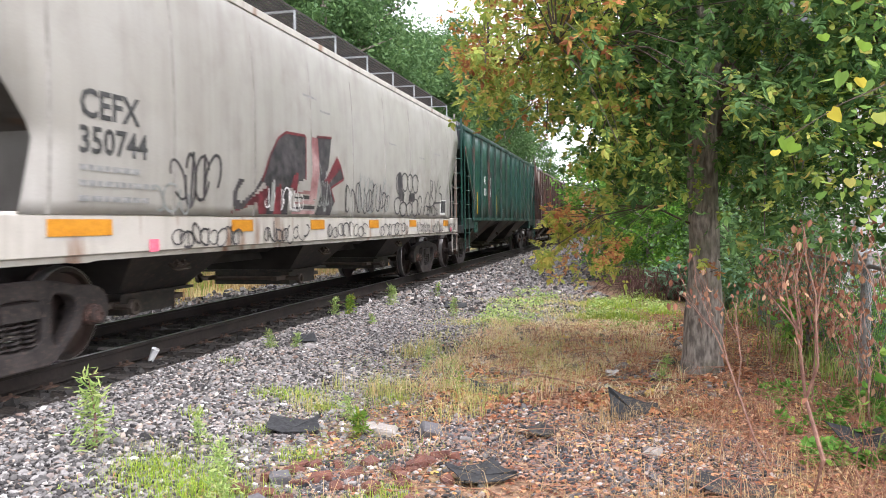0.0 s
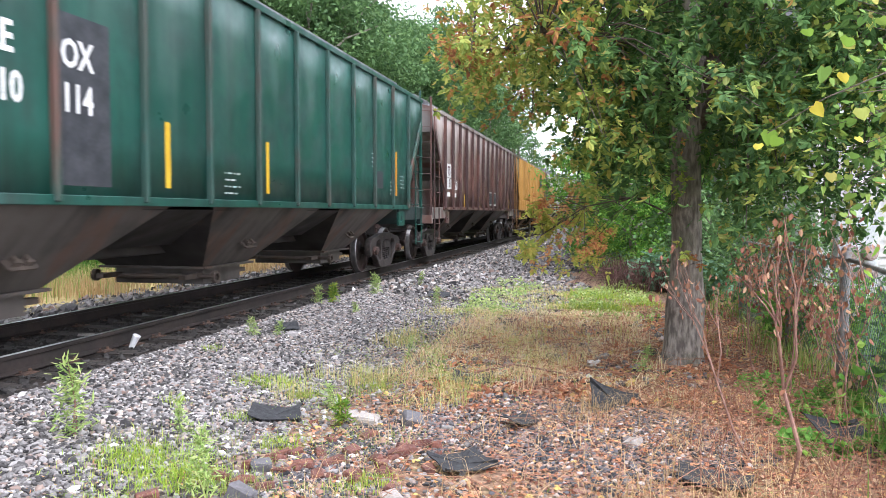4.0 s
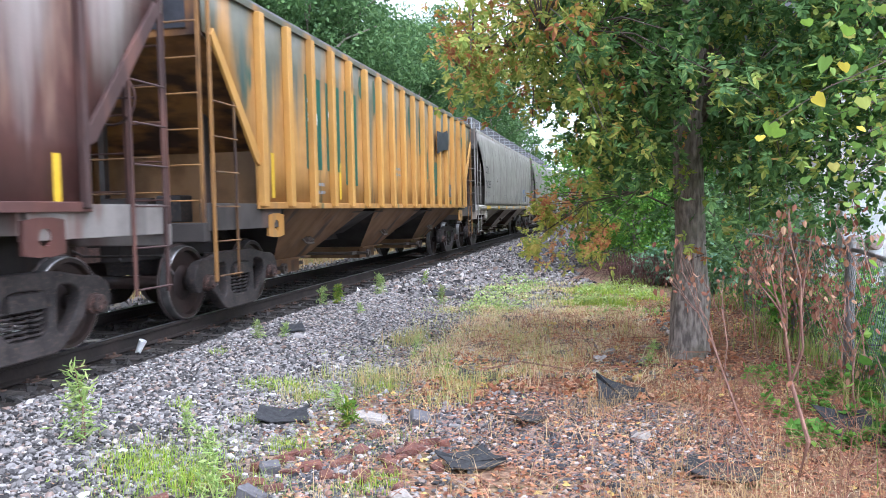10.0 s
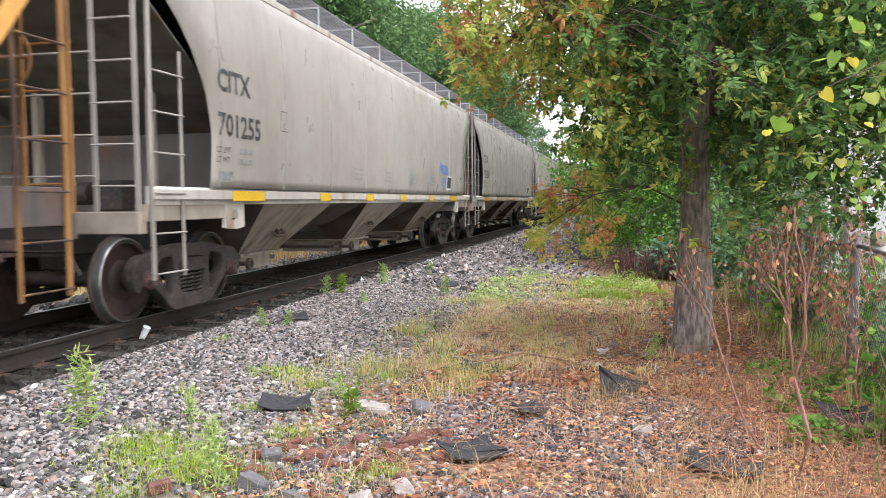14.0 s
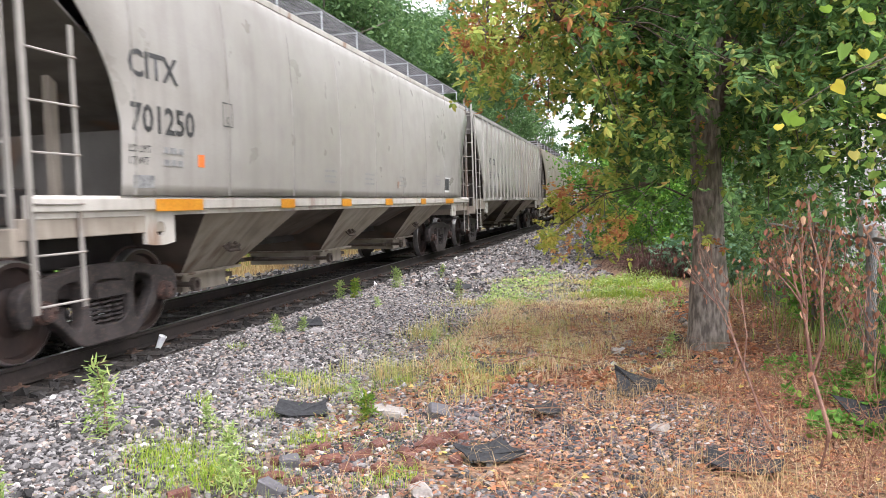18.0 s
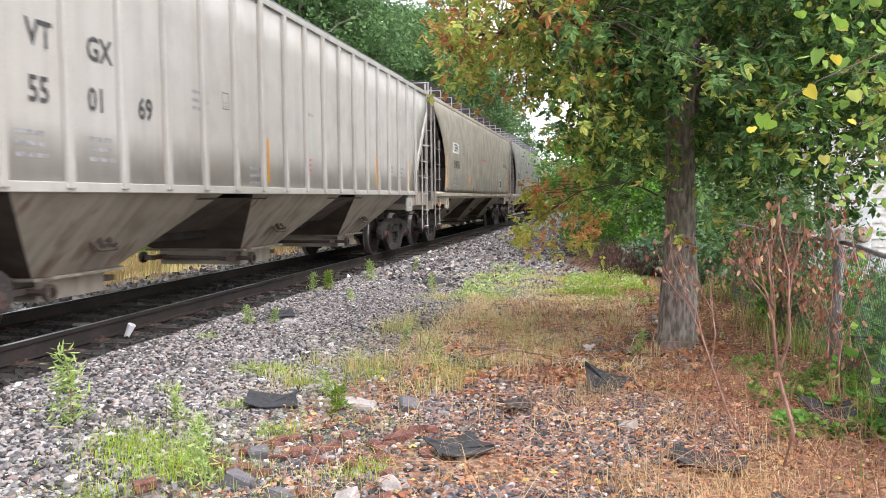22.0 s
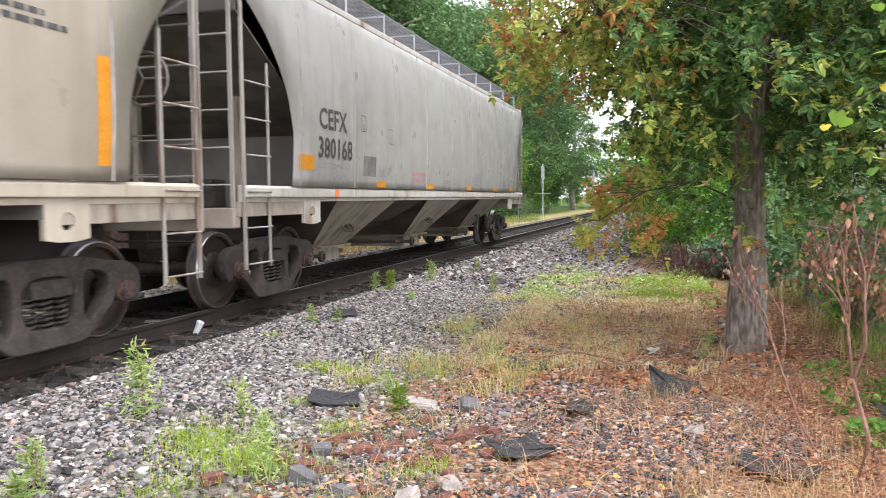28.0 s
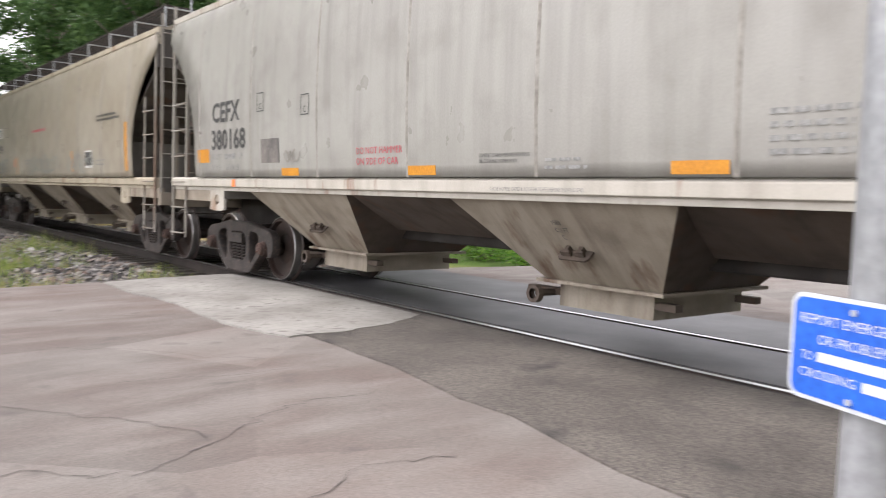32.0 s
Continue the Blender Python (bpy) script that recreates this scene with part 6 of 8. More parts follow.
WEED = leafy("weed_leaves", ((0.0, (0.22, 0.34, 0.1)), (0.6, (0.36, 0.47, 0.16)), (1.0, (0.52, 0.56, 0.24))), 0.5, 0.45)


# ---- the maple beside the track ----
LEAFLET = (np.array([(0, 0, 0), (-0.27, 0.32, 0.06), (-0.21, 0.68, 0.04), (0, 1.05, -0.1), (0.21, 0.68, 0.04), (0.27, 0.32, 0.06)], float), np.array([(0, 3, 2, 1), (0, 5, 4, 3)]))
HEART = (np.array([(0, 0.1, 0), (-0.3, -0.05, 0.03), (-0.52, 0.25, 0.06), (-0.3, 0.7, 0.04), (0, 1, -0.04), (0.3, 0.7, 0.04), (0.52, 0.25, 0.06), (0.3, -0.05, 0.03)], float), np.array([(0, 4, 3, 2, 1), (0, 7, 6, 5, 4)]))


def fans(name, at, size, mat, parent, seed=0, droop=1.0):
    """Compound leaves: five pointed leaflets hanging from each stalk's end."""
    g = np.random.default_rng(seed)
    at = np.asarray(at, float)
    n = len(at)
    yaw, pitch, roll = g.uniform(0, 6.2832, n), g.normal(-droop, 0.4, n), g.normal(0, 0.4, n)
    f = np.stack([np.cos(yaw) * np.cos(pitch), np.sin(yaw) * np.cos(pitch), np.sin(pitch)], -1)
    side = np.stack([-np.sin(yaw), np.cos(yaw), 0 * yaw], -1)
    up = np.cross(f, -side)
    s2 = side * np.cos(roll)[:, None] + up * np.sin(roll)[:, None]
    u2 = np.cross(s2, f)
    sz = size * g.uniform(0.65, 1.3, n)
    tv, tf = LEAFLET
    vs, fs = [], []
    for k, (ang, base, scale) in enumerate(((0.0, 0.55, 1.1), (0.8, 0.3, 0.95), (-0.8, 0.3, 0.95), (1.35, 0.0, 0.75), (-1.35, 0.0, 0.75))):
        a = ang + g.normal(0, 0.2, n)
        d = f * np.cos(a)[:, None] + s2 * np.sin(a)[:, None]
        w = s2 * np.cos(a)[:, None] - f * np.sin(a)[:, None]
        bend = u2 * g.normal(-0.15, 0.2, n)[:, None]
        d = d + bend
        o = at + f * (base * sz)[:, None]
        vs.append(o[:, None] + (sz * scale)[:, None, None] * (tv[None, :, :1] * w[:, None] + tv[None, :, 1:2] * d[:, None] + tv[None, :, 2:] * u2[:, None]))
        fs.append(tf[None] + (np.arange(n) * 6)[:, None, None] + k * n * 6)
    ob = raw(name, np.concatenate(vs).reshape(-1, 3), np.concatenate(fs).reshape(-1, 4), mat, parent)
    ob["kind"] = "stuff"
    return ob


def maple():
    rng = np.random.default_rng(11)
    tree = thing("maple_tree", "young maple with furrowed grey bark and yellowing leaves", "tree", m=Matrix.Translation((6.72, 9.95, -0.32)))
    s = Shape()
    rings, n, rows = [], 28, 46
    zr = ((-0.2, 0.27), (0.0, 0.235), (0.2, 0.2), (0.45, 0.192), (0.62, 0.198), (0.85, 0.172), (1.2, 0.155), (1.9, 0.143), (2.5, 0.15), (2.85, 0.185), (3.1, 0.17))
    for i in range(rows):
        z = -0.2 + 3.3 * i / (rows - 1)
        r = float(np.interp(z, [p for p, _ in zr], [q for _, q in zr]))
        cx, cy = 0.012 * z + 0.022 * math.sin(z * 1.9), 0.02 * math.sin(z * 1.7)
        for j in range(n):
            a = 6.28319 * j / n
            ca, sa = math.cos(a), math.sin(a)
            rr = r * (1 + 0.1 * noise.noise((ca * 1.6, sa * 1.6, z * 1.3)) + 0.16 * math.exp(-max(z + 0.1, 0) / 0.16) * math.sin(5 * a + 1) + 0.035 * noise.noise((ca * 7, sa * 7, z * 2.2)))
            # scar swelling and a healed knot on the side towards the road
            dk = math.hypot((a - 4.3) * 0.19, z - 0.66)
            rr += 0.035 * math.exp(-(dk / 0.1) ** 2) - 0.05 * math.exp(-(dk / 0.035) ** 2)
            rings.append((cx + rr * ca, cy + rr * sa, z))
    s.add(rings, [(i * n + j, i * n + (j + 1) % n, (i + 1) * n + (j + 1) % n, (i + 1) * n + j) for i in range(rows - 1) for j in range(n)])
    s.add([rings[-1 - j] for j in range(n)], [tuple(range(n))])
    part("trunk", s, BARK, tree, "grey-brown furrowed trunk", smooth=60)
    # a rotten stub in the fork
    s = Shape()
    s.tube([(-0.02, -0.08, 2.6), (-0.1, -0.16, 2.85), (-0.13, -0.2, 3.02)], 0.11, 10, 0.8)
    part("broken_stub", s, STUB, tree, "dark rotten stub in the fork", smooth=60)
    crotch = Vector((0.04, 0.0, 2.75))
    limbs = []
    for dx, dy, dz, r in ((-0.35, 0.1, 3.2, 0.11), (0.75, 0.3, 3.0, 0.1), (-1.5, -0.4, 2.3, 0.07), (1.9, -0.3, 1.9, 0.075), (0.5, -1.5, 1.7, 0.06), (-0.5, 1.6, 2.0, 0.07), (-2.2, -0.3, 1.0, 0.05), (1.9, 0.4, 0.8, 0.05), (-1.3, -1.4, 0.9, 0.045), (2.4, -1.4, 0.9, 0.05), (-1.0, 0.9, 1.0, 0.045)):
        pts = [crotch + Vector((dx * u + 0.12 * math.sin(5 * u + dx), dy * u + 0.1 * math.sin(4 * u), dz * u ** 0.8 - (0.5 * u * u if dz < 1.2 else 0.0))) for u in [i / 8 for i in range(9)]]
        pts[0] = Vector((0.03, 0, 2.75 - (0.25 if dz > 1.5 else 0.4 + 0.3 * rng.random())))
        s = Shape()
        s.tube(pts, r, 8, 0.22)
        part("limb", s, BARK if r > 0.09 else TWIG, tree, smooth=60)
        limbs += pts[2:]
    # leafy sprays through the crown, each joined by a twig to the nearest limb
    green, pale, turn = [], [], []
    tw = Shape()
    count = 0
    hem = ((-2.6, 4.0), (-2.35, 3.1), (-1.9, 2.75), (-1.25, 2.6), (-1.1, 2.25), (-0.85, 1.9), (-0.5, 1.75), (0.3, 1.55), (0.9, 1.5), (1.3, 1.5), (2.0, 1.6), (3.4, 1.6))
    while count < 900:
        p = np.array([rng.uniform(-2.7, 3.2), rng.uniform(-2.2, 2.2), rng.uniform(1.0, 6.2)])
        k = 8.4 / (8.4 + p[1])
        xe, ze = p[0] * k, 1.6 + (p[2] - 1.6) * k
        d2 = ((p - np.array([0.15, 0, 3.6])) ** 2 / np.array([3.2, 2.4, 2.9]) ** 2).sum()
        low = np.interp(xe, [a for a, _ in hem], [b2 for _, b2 in hem]) + 0.2 * math.sin(5 * xe + 2 * p[1])
        if d2 > 1 or ze < low or xe < -2.38 or (p[2] > 4.3 and rng.random() < 0.55) or (d2 < 0.15 and rng.random() < 0.5):
            continue
        if abs(xe - 0.02) < 0.3 and p[1] < 0.3 and (ze < 2.35 or (ze < 3.2 and rng.random() < 0.6)):
            continue
        if xe < -1.5 and rng.random() < 0.35:
            continue
        if ze < 2.0 and rng.random() < 0.45:
            continue
        count += 1
        pv = Vector(p)
        near = min(limbs, key=lambda v: (v - pv).length + 0.6 * max(0, v.z - pv.z))
        mid = (near + pv) / 2 + Vector((0, 0, 0.12))
        tw.tube([near, mid, pv], 0.009, 4, 0.4)
        m = int(rng.integers(17, 34))
        dirn = (pv - near).normalized()
        off = rng.normal(0, 1, (m, 3)) * np.array([0.15, 0.15, 0.12]) + np.outer(rng.uniform(-0.5, 0.25, m), np.array(dirn))
        pts = p + off
        u = rng.random()
        # Paler leaf colour on the left stands in for its stronger light.
        if xe < -1.6:
            (turn if u < 0.42 else pale).append(pts)
        elif xe < -0.8:
            (turn if u < 0.1 else (pale if u < 0.62 else green)).append(pts)
        else:
            (pale if u < (0.09 if xe < 0.6 else 0.25) else green).append(pts)
    # thin shoots on the trunk
    for k in range(9):
        a, z = rng.uniform(3.2, 6.2), rng.uniform(1.0, 2.4)
        q = Vector((0.15 * math.cos(a), 0.15 * math.sin(a), z))
        e = q + Vector((0.22 * math.cos(a), 0.22 * math.sin(a), 0.05))
        tw.tube([q, e], 0.004, 4, 0.5)
        (pale if k % 3 else turn).append(np.array(e) + rng.normal(0, 0.07, (5, 3)))
    part("twig_spray", tw, TWIG, tree)["kind"] = "stuff"
    fans("leaves", np.concatenate(green), 0.07, LEAF_GREEN, tree, 1)
    fans("pale_leaves", np.concatenate(pale), 0.066, LEAF_PALE, tree, 8)
    fans("turning_leaves", np.concatenate(turn), 0.06, LEAF_TURN, tree, 2, 0.95)
    # a low bough that hangs over the gravel, turning orange near its top
    tw, gl, tl = Shape(), [], []
    path = [Vector((0.0, 0.0, 1.5)), Vector((-0.5, -0.1, 1.75)), Vector((-1.0, -0.1, 1.65)), Vector((-1.45, 0.0, 1.35))]
    tw.tube(path, 0.014, 6, 0.3)
    for k in range(24):
        x = rng.uniform(-1.65, -0.8)
        top = 1.85 - 0.6 * max(0.0, -x - 1.2)
        c = np.array([x, rng.uniform(-0.45, 0.5), rng.uniform(0.95 + 0.9 * max(0.0, -x - 1.3) + 1.2 * max(0.0, x + 1.0), top)])
        tw.tube([path[int(rng.integers(1, 4))], Vector(c) + Vector((0, 0, 0.12)), Vector(c)], 0.004, 4, 0.5)
        pts = c + rng.normal(0, 1, (17, 3)) * np.array([0.08, 0.11, 0.07])
        (tl if c[0] > -1.45 and rng.random() < 0.6 else gl).append(pts)
    part("low_bough", tw, TWIG, tree)
    fans("bough_leaves", np.concatenate(gl), 0.055, LEAF_BOUGH, tree, 3)
    fans("bough_turning_leaves", np.concatenate(tl), 0.052, LEAF_RUST, tree, 4, 0.95)


maple()


def near_vine():
    """A bough with broad bright leaves that reaches towards the crossing from beside the fence."""
    v = thing("overhanging_bough", "thin bough with broad lime-green heart leaves", "branch", m=Matrix.Translation((8.4, 8.0, -0.3)))
    rng = np.random.default_rng(5)
    s = Shape()
    s.tube([(0.2, -1.2, -0.05), (0.2, -1.3, 1.2), (0.0, -1.6, 2.35), (-0.5, -1.9, 2.62), (-1.2, -2.1, 2.72)], 0.016, 6, 0.4)
    s.tube([(-0.5, -1.9, 2.62), (-1.0, -2.05, 2.3), (-1.35, -2.1, 2.15), (-1.62, -2.1, 1.98)], 0.005, 5, 0.4)
    s.tube([(0.2, -1.3, 1.2), (-0.4, -1.8, 1.5), (-1.0, -2.1, 1.38)], 0.005, 5, 0.4)
    part("stem", s, TWIG, v)
    for k, (x, z, mat) in enumerate(((7.04, 1.94, LEAF_LIME), (6.89, 1.79, LEAF_LIME), (6.8, 1.7, LEAF_LIME), (6.74, 1.63, YELLOW_LEAF), (6.83, 1.66, LEAF_LIME), (7.12, 1.97, YELLOW_LEAF), (6.99, 1.82, YELLOW_LEAF), (7.2, 2.06, LEAF_LIME), (7.22, 1.66, YELLOW_LEAF), (7.27, 0.98, LEAF_LIME), (7.15, 2.15, LEAF_LIME), (7.3, 2.1, LEAF_LIME), (6.95, 2.2, LEAF_LIME), (7.32, 1.1, LEAF_LIME))):
        cloud("leaf", [(x - 8.4, 5.9 - 8.0 + 0.05 * math.sin(k), z + 0.3)], 0.075, mat, v, HEART, 0.9, seed=20 + k)
    pts, tw = [], Shape()
    for k in range(40):
        y = rng.uniform(6.1, 7.9)
        c = np.array([rng.uniform(1.0, 1.75) * (y - 1.57) / 4.9 + 6.0, y, rng.uniform(1.35, 2.55)])
        if c[0] < 7.2 + 0.1 * (y - 6) or (c[0] < 7.4 and c[2] < 1.75):
            continue
        loc = c - np.array([8.4, 8.0, -0.3])
        pts.append(loc + rng.normal(0, 1, (8, 3)) * np.array([0.13, 0.2, 0.12]))
        tw.tube([(0.05, -1.4, 2.2), tuple((np.array([0.05, -1.4, 2.2]) + loc) / 2 + np.array([0, 0, 0.1])), tuple(loc)], 0.004, 4, 0.5)
    part("vine_tangle", tw, TWIG, v)["kind"] = "stuff"
    cloud("broad_leaves", np.concatenate(pts), 0.062, LEAF_VINE, v, HEART, 0.8, seed=6, spread=0.5)["kind"] = "stuff"


near_vine()


# ---- woodland ----
def wood_tree(h, rad, count, seed, leaf, mat, base=0.12):
    """Trunk, limbs and a lumpy crown of small leaves."""
    rng = np.random.default_rng(seed)
    tree = thing("woodland_tree", "tall leafy dark green tree in the wood", "tree", "trees along the railway")
    s = Shape()
    top = h * 0.75
    s.tube([(0.3 * math.sin(k * 0.9 + seed), 0.3 * math.cos(k * 1.1 + seed), -0.3 + top * k / 7) for k in range(8)], 0.035 * h * 0.5, 8, 0.25)
    for k in range(7):
        a, z = 2.4 * k, h * (0.25 + 0.07 * k)
        s.tube([(0, 0, z), (rad * 0.4 * math.cos(a), rad * 0.4 * math.sin(a), z + 0.1 * h), (rad * 0.75 * math.cos(a), rad * 0.75 * math.sin(a), z + 0.14 * h)], 0.1, 5, 0.3)
    part("trunk", s, BARK, tree, smooth=60)
    pts = []
    clumps = 120
    while len(pts) < clumps:
        q = rng.normal(size=3)
        q = q / np.linalg.norm(q) * rng.uniform(0.55, 1.0) ** 0.6
        z = h * (base + (1 - base) * (0.5 + 0.5 * q[2]))
        wide = rad * (0.75 + 0.25 * math.sin(seed + z))
        pts.append((np.array([q[0] * wide, q[1] * wide, z]), rng.uniform(0.55, 1.15)))
    per = count // clumps
    at = np.concatenate([c + rng.normal(0, 1, (per, 3)) * np.array([0.55, 0.55, 0.32]) * k * rad / 3.6 for c, k in pts])
    cloud("crown", at, leaf, mat, tree, OVAL, 0.5, seed=seed)["kind"] = "stuff"
    return tree


far_kinds = [wood_tree(20, 5.2, 19000, 3, 0.26, LEAF_DARK, 0.08), wood_tree(16, 4.6, 17000, 8, 0.24, LEAF_DARK, 0.05), wood_tree(22, 5.4, 20000, 14, 0.28, LEAF_DARK, 0.1)]
bright_kind = wood_tree(8, 3.0, 9000, 21, 0.18, LEAF_BUSH, 0.02)
places = []
for i in range(17):
    places.append((-12.5 - 2.2 * math.sin(i * 2.1), 14 + 6.0 * i + 1.5 * math.sin(i * 3.3)))
for i in range(13):
    places.append((-21 - 2.0 * math.sin(i * 1.7), 14 + 7.5 * i))
for i in range(9):
    places.append((-13.5 - 2.5 * math.sin(i * 1.9), -26 - 7.5 * i))
for i in range(6):
    places.append((13.5 + 2.0 * math.sin(i * 2.7), 36 + 10.0 * i))
for i in range(3):
    places.append((21.0 + 2.0 * math.sin(i * 2.7), 24 + 10.0 * i))
# Two rows behind the camera, mostly unseen: added to block low sky light.
for i in range(11):
    places.append((-44 + 9.0 * i, -58 - 5.0 * math.sin(i * 1.9)))
for i in range(6):
    places.append((9.5 + 2.0 * math.sin(i * 2.3), -24 - 7.0 * i))
places += [(-6.5, -36.0), (-7.5, -44.0), (-5.5, -52.0), (5.2, -48.0), (-9.0, -30.0), (-10.8, 49.0), (-9.6, 63.0), (-8.4, 78.0), (-7.0, 88.0), (-6.6, 106.0), (9.6, 86.0), (10.4, 102.0)]
for i in range(12):
    places.append((-48 + 9.0 * i, 150 + 8 * math.sin(i * 2.0)))
made = [False] * 3
for i, (x, y) in enumerate(places):
    k = (i * 7 + i // 3) % 3
    m = Matrix.Translation((x, y, soil_z(x, y) - 0.1)) @ pose(0, 0, 0, 0, 0, 67.0 * i)
    if made[k]:
        copy_thing(far_kinds[k], m)
    else:
        far_kinds[k].matrix_basis, made[k] = m, True
young = [(5.6, 23.0, 0.5), (6.5, 20.0, 0.42), (6.3, 27.0, 0.6)]
small = [(9.4, 26.0), (8.6, 31.0), (7.4, 30.0), (7.9, 36.0), (7.6, 46.0), (7.8, 58.0), (11.5, 24.0), (8.3, 24.0), (9.3, 40.0), (8.6, 52.0), (-7.6, 58.0), (-8.2, 84.0), (-9.0, 100.0), (2.6, 138.0), (-3.0, 142.0), (-8.6, 70.0), (6.0, 134.0), (-1.0, 131.0), (1.5, 135.0), (4.5, 130.0), (8.5, 132.0), (-5.5, 133.0), (-9.5, 130.0), (12.0, 131.0)]
for i, (x, y) in enumerate(small):
    m = Matrix.Translation((x, y, soil_z(x, y) - 0.1)) @ pose(0, 0, 0, 0, 0, 51.0 * i)
    if i:
        copy_thing(bright_kind, m)
    else:
        bright_kind.matrix_basis = m
        tagged(bright_kind, "broad bright green young tree", "tree", "young trees along the railway")


for i, (x, y, k) in enumerate(young):
    copy_thing(bright_kind, Matrix.Translation((x, y, soil_z(x, y) - 0.1)) @ pose(0, 0, 0, 0, 0, 83.0 * i) @ Matrix.Scale(k, 4))


def bush(h, rad, count, seed, mat, label, leaf=0.09, name="bush"):
    rng = np.random.default_rng(seed)
    o = thing(name, label, "bush", "bushes along the railway")
    s = Shape()
    for k in range(9):
        a = 0.7 * k
        s.tube([(0, 0, -0.1), (rad * 0.4 * math.cos(a), rad * 0.4 * math.sin(a), h * 0.5), (rad * 0.8 * math.cos(a), rad * 0.8 * math.sin(a), h * (0.7 + 0.2 * math.sin(k)))], 0.015, 5, 0.4)
    part("twig_base", s, TWIG, o)["kind"] = "stuff"
    q = rng.normal(size=(count, 3))
    q /= np.linalg.norm(q, axis=1)[:, None]
    q *= rng.uniform(0.4, 1, count)[:, None]
    lump = 1 + 0.3 * np.sin(q[:, 0] * 5 + seed) * np.cos(q[:, 1] * 6)
    at = np.stack([q[:, 0] * rad * lump, q[:, 1] * rad * lump, h * (0.5 + 0.5 * q[:, 2] * lump)], -1)
    at[:, 2] = np.maximum(at[:, 2], 0.03)
    cloud("leaves", at, leaf, mat, o, OVAL, 0.4, seed=seed)["kind"] = "stuff"
    return o


kinds = [bush(1.3, 1.2, 2600, 2, LEAF_BUSH, "low leafy green bush"), bush(0.9, 1.0, 2200, 4, LEAF_BUSH, "low leafy green bush"), bush(2.2, 1.6, 3600, 6, LEAF_DARK, "dense dark green bush"), bush(0.9, 0.8, 1100, 9, LEAF_BLUE, "low bluish-green feathery bush", 0.13)]
spots = [[], [], [], []]
for i in range(16):
    spots[i % 2].append((-6.6 + 0.6 * math.sin(i * 2.2), 3.5 + 1.7 * i))
for i in range(14):
    spots[2].append((-8.6 + 0.9 * math.sin(i * 1.4), 4.0 + 4.4 * i))
for i in range(12):
    spots[2].append((-6.9 + 0.5 * math.sin(i * 2.3), 30.0 + 3.6 * i))
for x, y in ((8.2, 17.5), (7.6, 21.0), (7.3, 25.0), (8.3, 14.0)):
    spots[2].append((x, y))
for x, y in ((8.6, 11.4), (8.8, 8.4), (8.5, 6.6), (7.2, 19.0), (9.5, 7.2)):
    spots[1].append((x, y))
for x, y in ((7.1, 18.0), (7.8, 16.6), (6.6, 20.5)):
    spots[3].append((x, y))
for i in range(6):
    spots[0].append((-7.0 - 0.5 * i, -11.5 - 2.2 * i))
    spots[0].append((-17.5 + 0.3 * i, -8.0 + 1.7 * i))
for k, ob in enumerate(kinds):
    for i, (x, y) in enumerate(spots[k]):
        m = Matrix.Translation((x, y, soil_z(x, y) - 0.03)) @ pose(0, 0, 0, 0, 0, 77.0 * i)
        if i:
            copy_thing(ob, m)
        else:
            ob.matrix_basis = m


# ---- stones, litter and small plants of the verge ----
rng = np.random.default_rng(77)
STONE = pieces("ballast_stone", ((0.0, (0.02, 0.019, 0.019)), (0.25, (0.075, 0.071, 0.069)), (0.5, (0.165, 0.156, 0.15)), (0.75, (0.295, 0.283, 0.272)), (0.86, (0.18, 0.12, 0.095)), (0.94, (0.37, 0.325, 0.28)), (1.0, (0.5, 0.49, 0.475))), 0.85)
CHIP = pieces("slate_chip", ((0.0, (0.018, 0.018, 0.021)), (0.35, (0.055, 0.054, 0.058)), (0.6, (0.13, 0.125, 0.13)), (0.78, (0.22, 0.12, 0.09)), (0.9, (0.29, 0.2, 0.15)), (1.0, (0.46, 0.44, 0.42))), 0.75)
LITTER = leafy("leaf_litter", ((0.0, (0.08, 0.036, 0.026)), (0.3, (0.22, 0.085, 0.052)), (0.55, (0.38, 0.155, 0.085)), (0.72, (0.48, 0.29, 0.2)), (0.86, (0.2, 0.11, 0.075)), (0.95, (0.54, 0.25, 0.12)), (1.0, (0.62, 0.46, 0.16))), 0.7, 0.1)
FALLEN = leafy("fallen_leaves", ((0.0, (0.2, 0.08, 0.05)), (0.3, (0.44, 0.18, 0.09)), (0.55, (0.58, 0.29, 0.16)), (0.75, (0.56, 0.4, 0.27)), (0.9, (0.28, 0.12, 0.075)), (1.0, (0.66, 0.52, 0.16))), 0.7, 0.2)
RUSSET = leafy("russet_stalks", ((0.0, (0.2, 0.08, 0.055)), (0.3, (0.36, 0.17, 0.11)), (0.6, (0.50, 0.31, 0.2)), (0.85, (0.6, 0.46, 0.3)), (1.0, (0.66, 0.56, 0.4))), 0.8, 0.25)
BLEACHED = leafy("bleached_grass", ((0.0, (0.48, 0.24, 0.14)), (0.25, (0.64, 0.42, 0.26)), (0.55, (0.74, 0.60, 0.41)), (0.8, (0.7, 0.62, 0.38)), (1.0, (0.46, 0.52, 0.17))), 0.8, 0.4)
DRY_GREEN = leafy("drying_grass", ((0.0, (0.26, 0.33, 0.09)), (0.4, (0.46, 0.47, 0.16)), (0.7, (0.62, 0.54, 0.25)), (1.0, (0.58, 0.36, 0.18))), 0.7, 0.3)
